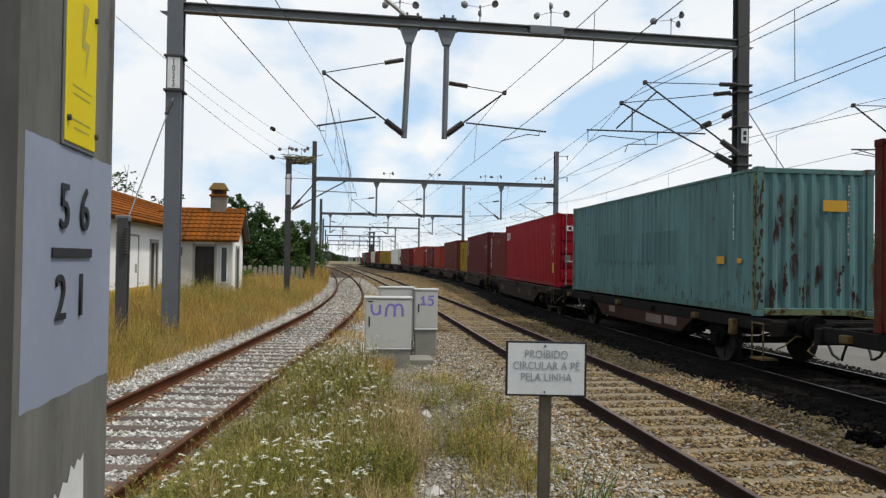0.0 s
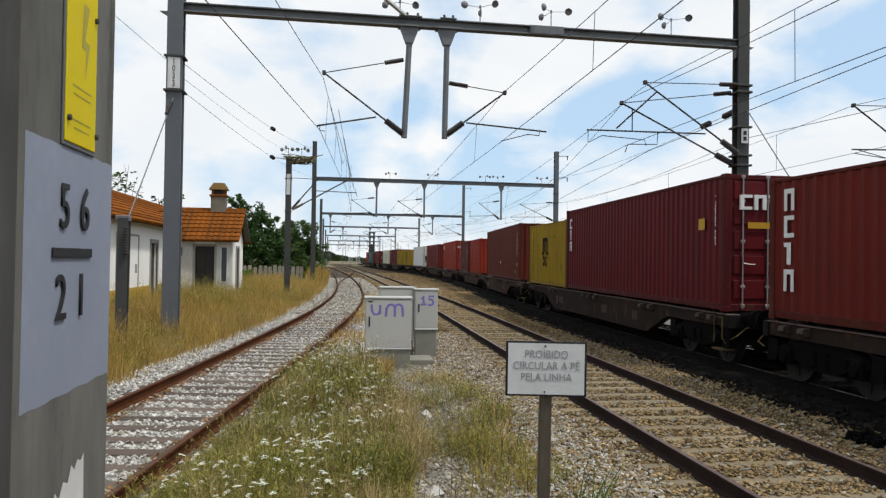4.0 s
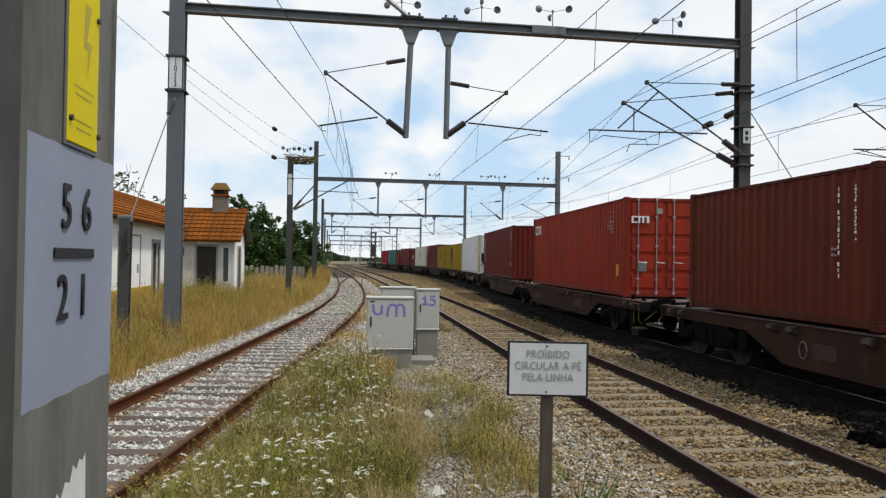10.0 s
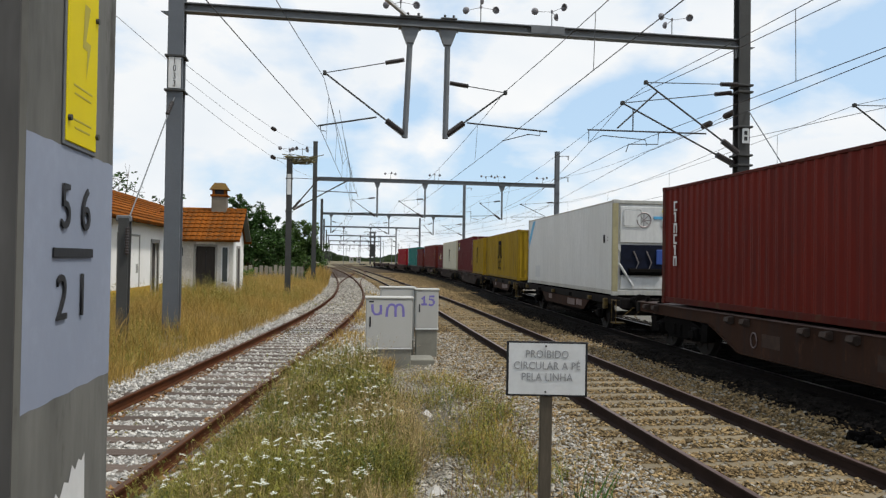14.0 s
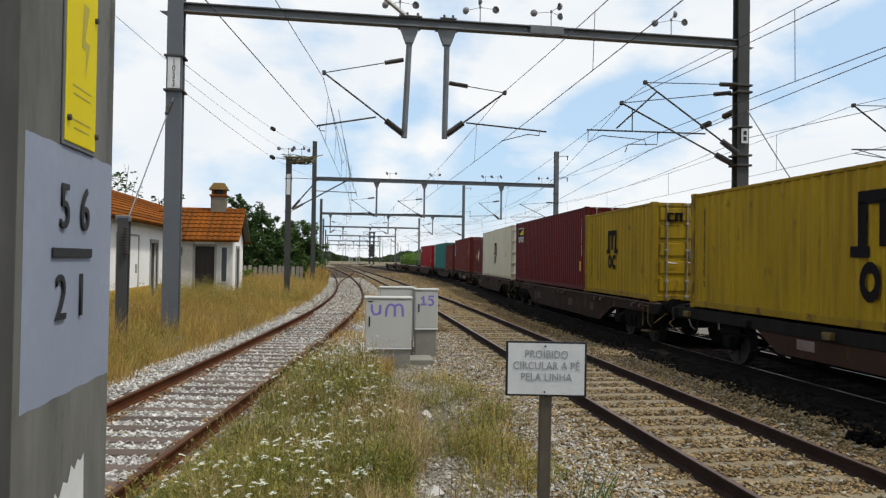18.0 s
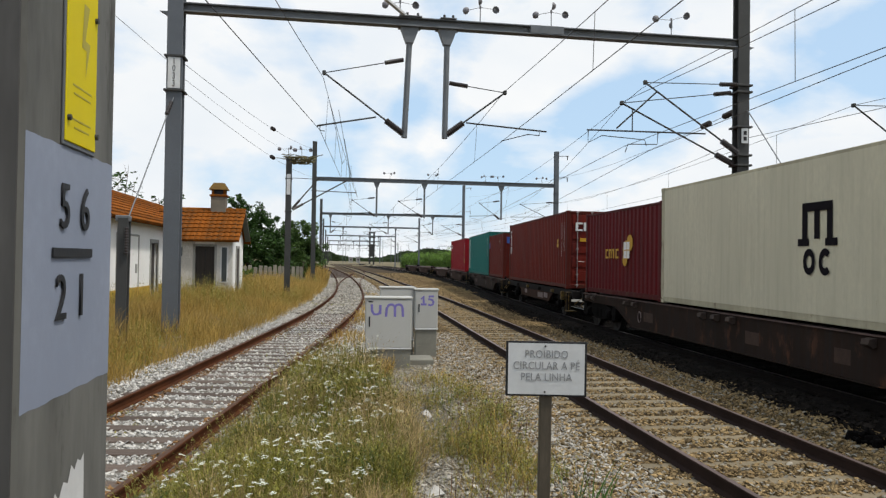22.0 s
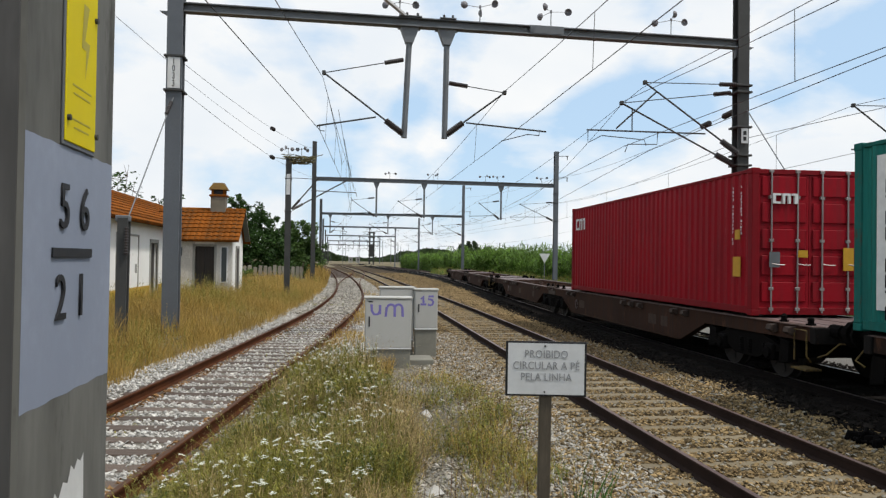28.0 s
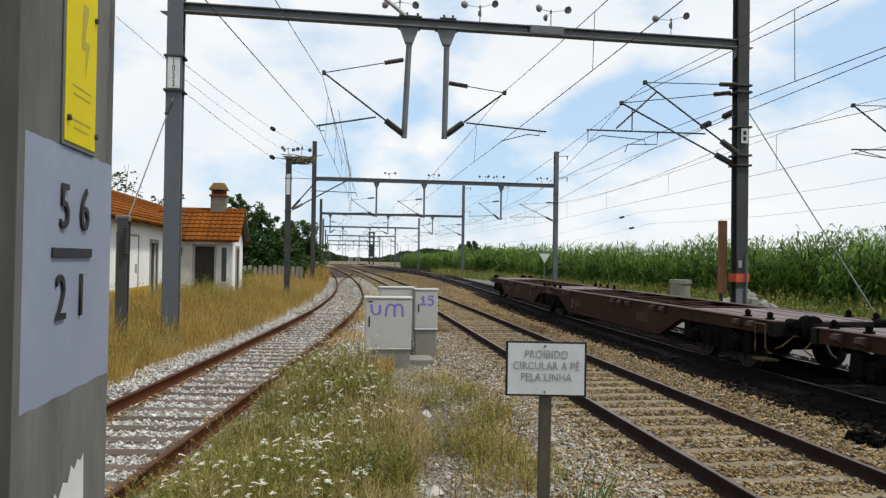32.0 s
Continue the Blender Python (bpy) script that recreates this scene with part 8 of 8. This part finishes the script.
def build_train():
    two_axle = "near-black two-axle container wagon under a long container"
    long_w = "rust-brown fish-belly container wagon on two bogies"
    empty = "empty rust-brown fish-belly container wagon on two bogies"
    bar40 = [bars(0.42, 1.6, 2.6), bars(0.75, 1.2, 2.6, 0.045)]
    caw = lambda z: word(3, 0.52, 11.1, z)

    def rake(kind, start, length, loads, ends=(False, False), mark=0):
        w, wheels = axle_wagon(two_axle, length) if kind == "axle" else bogie_wagon(empty if not loads else long_w, length, "wagon_dark" if length > 19 else "wagon_brown", ends, mark)
        CONSIST.append((w, wheels, start, length, loads))

    cai_end = [end_word(3, 0.27, 0.72, 2.3), end_patch(0.95, 1.15, 0.2, 0.14), end_patch(0.35, 0.95, 0.22, 0.3, "galv"), end_patch(1.9, 0.9, 0.22, 0.45)]
    C = [
        (container("brown-red high-cube container ahead of the teal one", FT40, HIGH, "brown_red", "wall"), -2.28),
        (container("faded teal container streaked with rust", FT40, HIGH, "teal_old", "wall", marks=[patch(1.25, 1.0, 0.32, 0.16), patch(0.55, 1.02, 0.18, 0.1), end_patch(1.35, 2.05, 0.5, 0.22), bars(0.9, 1.5, 2.5, 0.04), end_bars(1.9, 1.2, 2.6), lambda c, L, H: rust_streaks(c, L, H)]), 13.03),
        (container("crimson container with white letters and barred doors", FT40, HIGH, "crimson", "door", marks=[caw(2.3), *bar40, patch(0.3, 0.55, 0.26, 0.4), patch(0.42, 1.3, 0.12, 0.2), *cai_end]), 27.57),
        (container("short brown-red container with tall pale letters", FT20, LOW, "brown_red", "wall", marks=[stacked(4, 0.56, 5.45, 2.36, "mark_white", 1.1), lines(2.2, 2.2, (0.45, 0.6, 0.3)), lines(2.0, 1.5, (0.15, 0.12))]), 39.86),
        (container("maroon container with white letters and barred doors", FT40, HIGH, "maroon", "door", marks=[stacked(3, 0.5, 11.55, 2.55), end_word(3, 0.42, 0.8, 2.3), end_patch(0.5, 1.75, 0.5, 0.13), bars(0.42, 1.4, 2.5), patch(0.9, 1.75, 0.3, 0.25)]), 47.5),
        (container("short yellow container with a bold black emblem", FT20, LOW, "yellow", "wall", marks=[ms_logo(3.2, 1.27, 0.76), bars(5.3, 0.5, 2.3, 0.09, "mark_black", 14)]), 59.78),
        (container("plain rust-brown high-cube container", FT40, HIGH, "brown", "wall", marks=[bars(0.9, 1.2, 2.5), bars(0.5, 1.6, 2.5), patch(0.5, 0.72, 0.16, 0.18), patch(0.5, 1.3, 0.12, 0.2), patch(6.0, 0.85, 0.12, 0.12, "mark_white"), patch(0.9, 0.4, 0.1, 0.08, "mark_white"), end_patch(1.2, 0.5, 0.14, 0.2)]), 68.71),
        (container("short orange-brown container with a small blue decal", FT20, LOW, "orange_red", "wall", marks=[patch(5.35, 1.85, 0.3, 0.36, "mark_blue"), lines(1.15, 2.1, (0.3, 0.5, 0.25)), lines(1.0, 1.4, (0.14, 0.14)), end_bars(2.0, 1.1, 2.3)]), 84.99),
        (container("short dark-brown corrugated container", FT20, LOW, "brown", "wall", marks=[bars(0.5, 1.4, 2.3), bars(0.9, 0.8, 2.3), lines(0.95, 1.25, (0.16, 0.16))]), 92.7),
        (container("weathered orange-red container with white letters and doors", FT40, HIGH, "orange_red", "door", marks=[caw(2.35), lines(1.0, 2.2, (0.5, 0.6, 0.5, 0.3)), patch(0.5, 0.6, 0.2, 0.34), lines(1.25, 2.5, (0.12, 0.12, 0.12, 0.12), h=0.07), lines(1.0, 2.52, (0.08, 0.08, 0.08), h=0.07), end_patch(0.95, 2.42, 0.16, 0.16, "mark_dim"), end_word(3, 0.27, 0.5, 2.25), end_patch(0.4, 0.75, 0.25, 0.3, "galv")]), 102.91),
        (container("brown-red container with tall white letters", FT40, HIGH, "brown_red", "wall", marks=[stacked(6, 0.34, 11.45, 2.5, "mark_white", 1.0), bars(0.42, 1.6, 2.6), bars(0.75, 1.2, 2.6, 0.045), patch(0.42, 0.72, 0.25, 0.25), end_patch(1.3, 0.72, 0.15, 0.2), end_patch(1.98, 0.78, 0.14, 0.17), end_bars(1.95, 1.4, 2.6)]), 120.7),
        (container("white refrigerated container with a dark machinery end", FT40, HIGH, "white", "reefer_unit", smooth=True, marks=[patch(0.8, 1.6, 0.14, 0.25, "mark_black"), lines(0.5, 1.75, (0.1, 0.12)), patch(9.7, 0.32, 0.9, 0.5, "galv_pale"), lambda c, L, H: blue_stripe(c), lambda c, L, H: stained_posts(c, H)]), 136.41),
        (container("long yellow container with a bold black emblem", FT40, LOW, "yellow", "wall", marks=[ms_logo(6.1, 1.13, 1.1), bars(11.55, 0.5, 2.25, 0.07, "mark_black", 14)]), 151.46),
        (container("short yellow container with emblem and doors", FT20, LOW, "yellow", "door", marks=[ms_logo(3.2, 1.27, 0.74), end_word(2, 0.3, 0.62, 2.2, "mark_black"), end_patch(1.0, 1.12, 0.3, 0.24, "galv"), bars(5.3, 0.5, 2.3, 0.07, "mark_black", 14)]), 165.76),
        (container("maroon high-cube container with a framed yellow emblem", FT40, HIGH, "maroon", "door", marks=[bars(0.42, 1.2, 2.5), patch(0.42, 0.68, 0.2, 0.34), lambda c, L, H: framed_word(c)]), 171.84),
        (container("cream refrigerated container with a bold black emblem", FT40, HIGH, "cream", "reefer_door", smooth=True, marks=[ms_logo(5.9, 1.33, 0.8), bars(11.4, 0.6, 2.5, 0.06, "mark_black", 14), bars(11.1, 0.9, 2.5, 0.06, "mark_black", 14), lines(1.9, 1.6, (0.1, 0.1)), patch(1.85, 1.2, 0.22, 0.22), patch(0.9, 1.62, 0.14, 0.2)]), 185.51),
        (container("short maroon container with a yellow word and globe", FT20, LOW, "maroon", "wall", marks=[word(4, 0.38, 3.55, 1.26, "mark_yellow"), lambda c, L, H: globe(c)]), 197.66),
        (container("brown-red container with white letters and barred doors", FT40, HIGH, "brown_red", "door", marks=[stacked(3, 0.5, 11.6, 2.55), end_word(3, 0.42, 0.8, 2.3), end_patch(0.5, 1.75, 0.5, 0.13), bars(0.42, 1.4, 2.5), bars(0.8, 1.2, 2.5, 0.04), patch(1.25, 1.55, 0.24, 0.14), patch(1.28, 1.72, 0.16, 0.14)]), 206.17),
        (container("short dark-brown container with a blue decal and doors", FT20, LOW, "brown_red", "door", marks=[patch(5.5, 1.75, 0.3, 0.38, "mark_blue"), lines(1.15, 2.2, (0.3, 0.5, 0.25)), lines(0.9, 1.6, (0.14,)), end_patch(0.2, 2.0, 0.42, 0.36, "mark_blue")]), 220.63),
        (container("green-teal container with a white lettered strip", FT40, HIGH, "teal_new", "wall", marks=[patch(11.2, 0.35, 0.5, 2.3, "mark_white"), stacked(9, 0.285, 11.45, 2.28, "mark_black", 1.05, (4,)), bars(0.8, 1.3, 2.5)]), 226.87),
        (container("bright crimson container with white letters and doors", FT40, HIGH, "crimson", "door", marks=[caw(2.3), bars(0.42, 1.6, 2.6), bars(0.75, 1.4, 2.6, 0.045), patch(0.42, 0.75, 0.3, 0.4), patch(0.45, 1.5, 0.2, 0.2), *cai_end]), 241.96),
    ]
    rake("axle", -3.25, 15.05, [C[0]])
    rake("axle", 11.8, 15.05, [C[1]])
    rake("bogie", 26.87, 19.74, C[2:4])
    rake("bogie", 46.7, 19.74, C[4:6])
    for i, (k, start, end) in enumerate((((6,), 66.64, 83.45), ((7, 8), 83.45, 100.8), ((9,), 100.8, 117.7), ((10,), 117.7, 134.98))):
        rake("bogie", start, end - start, [C[j] for j in k], (i % 2 == 1, i % 2 == 0), i == 0)
    rake("axle", 134.98, 15.05, [C[11]])
    rake("axle", 150.03, 15.05, [C[12]])
    rake("bogie", 165.08, 19.74, C[13:15])
    rake("bogie", 184.82, 19.74, C[15:17])
    rake("axle", 204.56, 15.05, [C[17]])
    rake("bogie", 219.61, 19.74, C[18:20])
    rake("bogie", 239.35, 17.5, [C[20]], (False, True))
    for i, start in enumerate((256.85, 273.6, 290.5)):
        rake("bogie", start, 16.8, [], (i % 2 == 0, i % 2 == 1))


def framed_word(c):
    part("decal", Geo().box(-0.0010, 10.28, 1.92, 0.0, 11.55, 2.6), M["mark_white"], c, "white frame")
    part("decal", Geo().box(-0.0024, 10.31, 1.95, -0.0005, 11.52, 2.57), M["mark_black"], c, "black panel")
    word(6, 0.25, 10.85, 2.08)(c, 0, 0)
    g = Geo()
    for i in range(5):
        g.add([(-0.005, 11.3, 2.28), (-0.005, 10.34, 2.27 + i * 0.06), (-0.005, 10.34, 2.32 + i * 0.06)], [(0, 1, 2)])
    part("decal", g, M["sign_yellow"], c, "yellow rays")


def blue_stripe(c):
    g = Geo().add([(0.006, 12.0, 2.05), (0.006, 12.0, 1.62), (0.006, 10.75, 2.78), (0.006, 11.25, 2.78)], [(0, 1, 2, 3)])
    part("decal", g, M["mark_sky"], c, "light blue slanting stripe")


def stained_posts(c, H):
    for x in (0.0, 2.288):
        part("corner_stain", Geo().box(x - 0.003, -0.003, 0.13, x + 0.153, 0.1, H - 0.12), M["stain_tan"], c, "tan-stained corner post")


def rust_streaks(c, L, H):
    """Rust runs on the leading end, its corner post and the lower edge of the side."""
    rng = random.Random(9)

    def run(g, flat, u, z, w, h, side):
        n = 7
        wide = [w * (math.sin(math.pi * (k + 0.3) / (n + 0.6)) ** 0.7) * (1.25 - 0.7 * k / n) for k in range(n + 1)]
        up = [(u + rng.gauss(0, w * 0.28) - wide[k], z - h * k / n) for k in range(n + 1)]
        dn = [(u + rng.gauss(0, w * 0.28) + wide[k], z - h * k / n) for k in range(n + 1)]
        pt = [(flat, a, b) if side else (a, flat, b) for a, b in up + dn]
        g.add(pt, [(k, k + 1, n + 2 + k, n + 1 + k) for k in range(n)])

    g = Geo()
    for u, z in ((0.45, 1.9), (0.62, 0.9), (0.78, 2.1), (0.8, 1.2), (1.0, 0.7), (1.32, 0.8), (1.75, 0.75), (2.05, 0.6), (0.35, 0.6)):
        for k in range(7):
            run(g, 0.026, u + rng.gauss(0, 0.05), z + rng.gauss(0, 0.22), rng.uniform(0.008, 0.045), rng.uniform(0.08, 0.4), False)
    tagged(part("rust_run", g, M["rust"], c, "rust runs on the ribbed end"), kind="stuff")
    g = Geo()
    for i in range(70):
        run(g, 0.018, rng.uniform(0.3, L - 0.3), 0.2 + abs(rng.gauss(0, 0.25)), rng.uniform(0.006, 0.025), rng.uniform(0.05, 0.3), True)
    for i in range(30):
        run(g, 0.018, rng.uniform(0.3, L - 0.3), H - 0.12, rng.uniform(0.004, 0.014), rng.uniform(0.1, 0.5), True)
    for i in range(22):
        run(g, 0.018, 5.2 + i * 0.22 + rng.gauss(0, 0.05), 1.06 + rng.gauss(0, 0.03), rng.uniform(0.012, 0.03), rng.uniform(0.06, 0.2), True)
    tagged(part("rust_run", g, M["rust"], c, "small dark rust runs"), kind="stuff")
    g = Geo()
    for i in range(34):
        z = rng.uniform(0.25, 2.7)
        run(g, -0.002, rng.uniform(0.02, 0.13), z, rng.uniform(0.008, 0.035), rng.uniform(0.05, 0.25), True)
        run(g, -0.002, rng.uniform(0.02, 0.13), z, rng.uniform(0.008, 0.035), rng.uniform(0.05, 0.25), False)
    tagged(part("post_rust", g, M["rust"], c, "rusty corner post"), kind="stuff")
    part("post_stain", Geo().box(-0.0012, 0.004, 0.13, 0.05, 0.13, H - 0.13), M["stain_olive"], c, "olive-stained corner post")
    part("sill_rust", Geo().box(0.17, -0.0015, 0.03, 2.27, 0.02, 0.13), M["stain_olive"], c, "rust-stained end sill")
    rib = (L - 0.32) / round((L - 0.32) / 0.28)
    for k, n, z in ((26, 7, 1.0), (12, 8, 0.95)):
        part("touch_up", corrugated(n * rib, 0.85, rib), P["teal_patch"], c, "slightly darker repainted rectangle", m=pose(0.0195, 0.16 + k * rib, z))


def globe(c):
    g = Geo()
    n = 18
    for r0, dy, dz in ((0.24, 0.05, 0.0), (0.16, 0.16, -0.28), (0.2, -0.2, 0.2)):
        ring = [(-0.004 - 0.0012 * dy, 2.35 + dy + r0 * 1.1 * math.cos(2 * math.pi * i / n), 1.36 + dz + r0 * 1.15 * math.sin(2 * math.pi * i / n)) for i in range(n)]
        g.add(ring, [tuple(range(n))])
    part("decal", g, M["mark_yellow"], c, "yellow globe emblem")
    g = Geo()
    for y0, z0 in ((2.4, 1.37), (2.4, 1.12), (2.17, 1.37), (2.17, 1.12)):
        g.box(-0.008, y0, z0, -0.005, y0 + 0.2, z0 + 0.22)
    part("decal", g, M["mark_white"], c)



build_train()


def wagon_pose(s, length):
    a, b = LINE2.at(s + 2.15), LINE2.at(s + length - 2.15)
    d = (b - a).normalized()
    return Matrix.Translation(a - d * 2.15) @ Matrix.Rotation(math.atan2(-d.x, d.y), 4, "Z")


SPIN = [i / 15 for i in range(481)]


def motions():
    times = [i * 1.0 for i in range(33)]
    for w, wheels, start, length, loads in CONSIST:
        rows = [(t, wagon_pose(start - ran(t), length)) for t in times]
        walk(w, rows)
        for c, s in loads:
            off = Matrix.Translation((-1.219, s - start, DECK))
            walk(c, [(t, m @ off) for t, m in rows])
        for k, axle in enumerate(wheels):
            base = axle.matrix_basis.translation.copy()
            walk(axle, [(t, Matrix.Translation(base) @ Matrix.Rotation(ran(t) / 0.46, 4, "X")) for t in SPIN])
    spinners_turn()


motions()
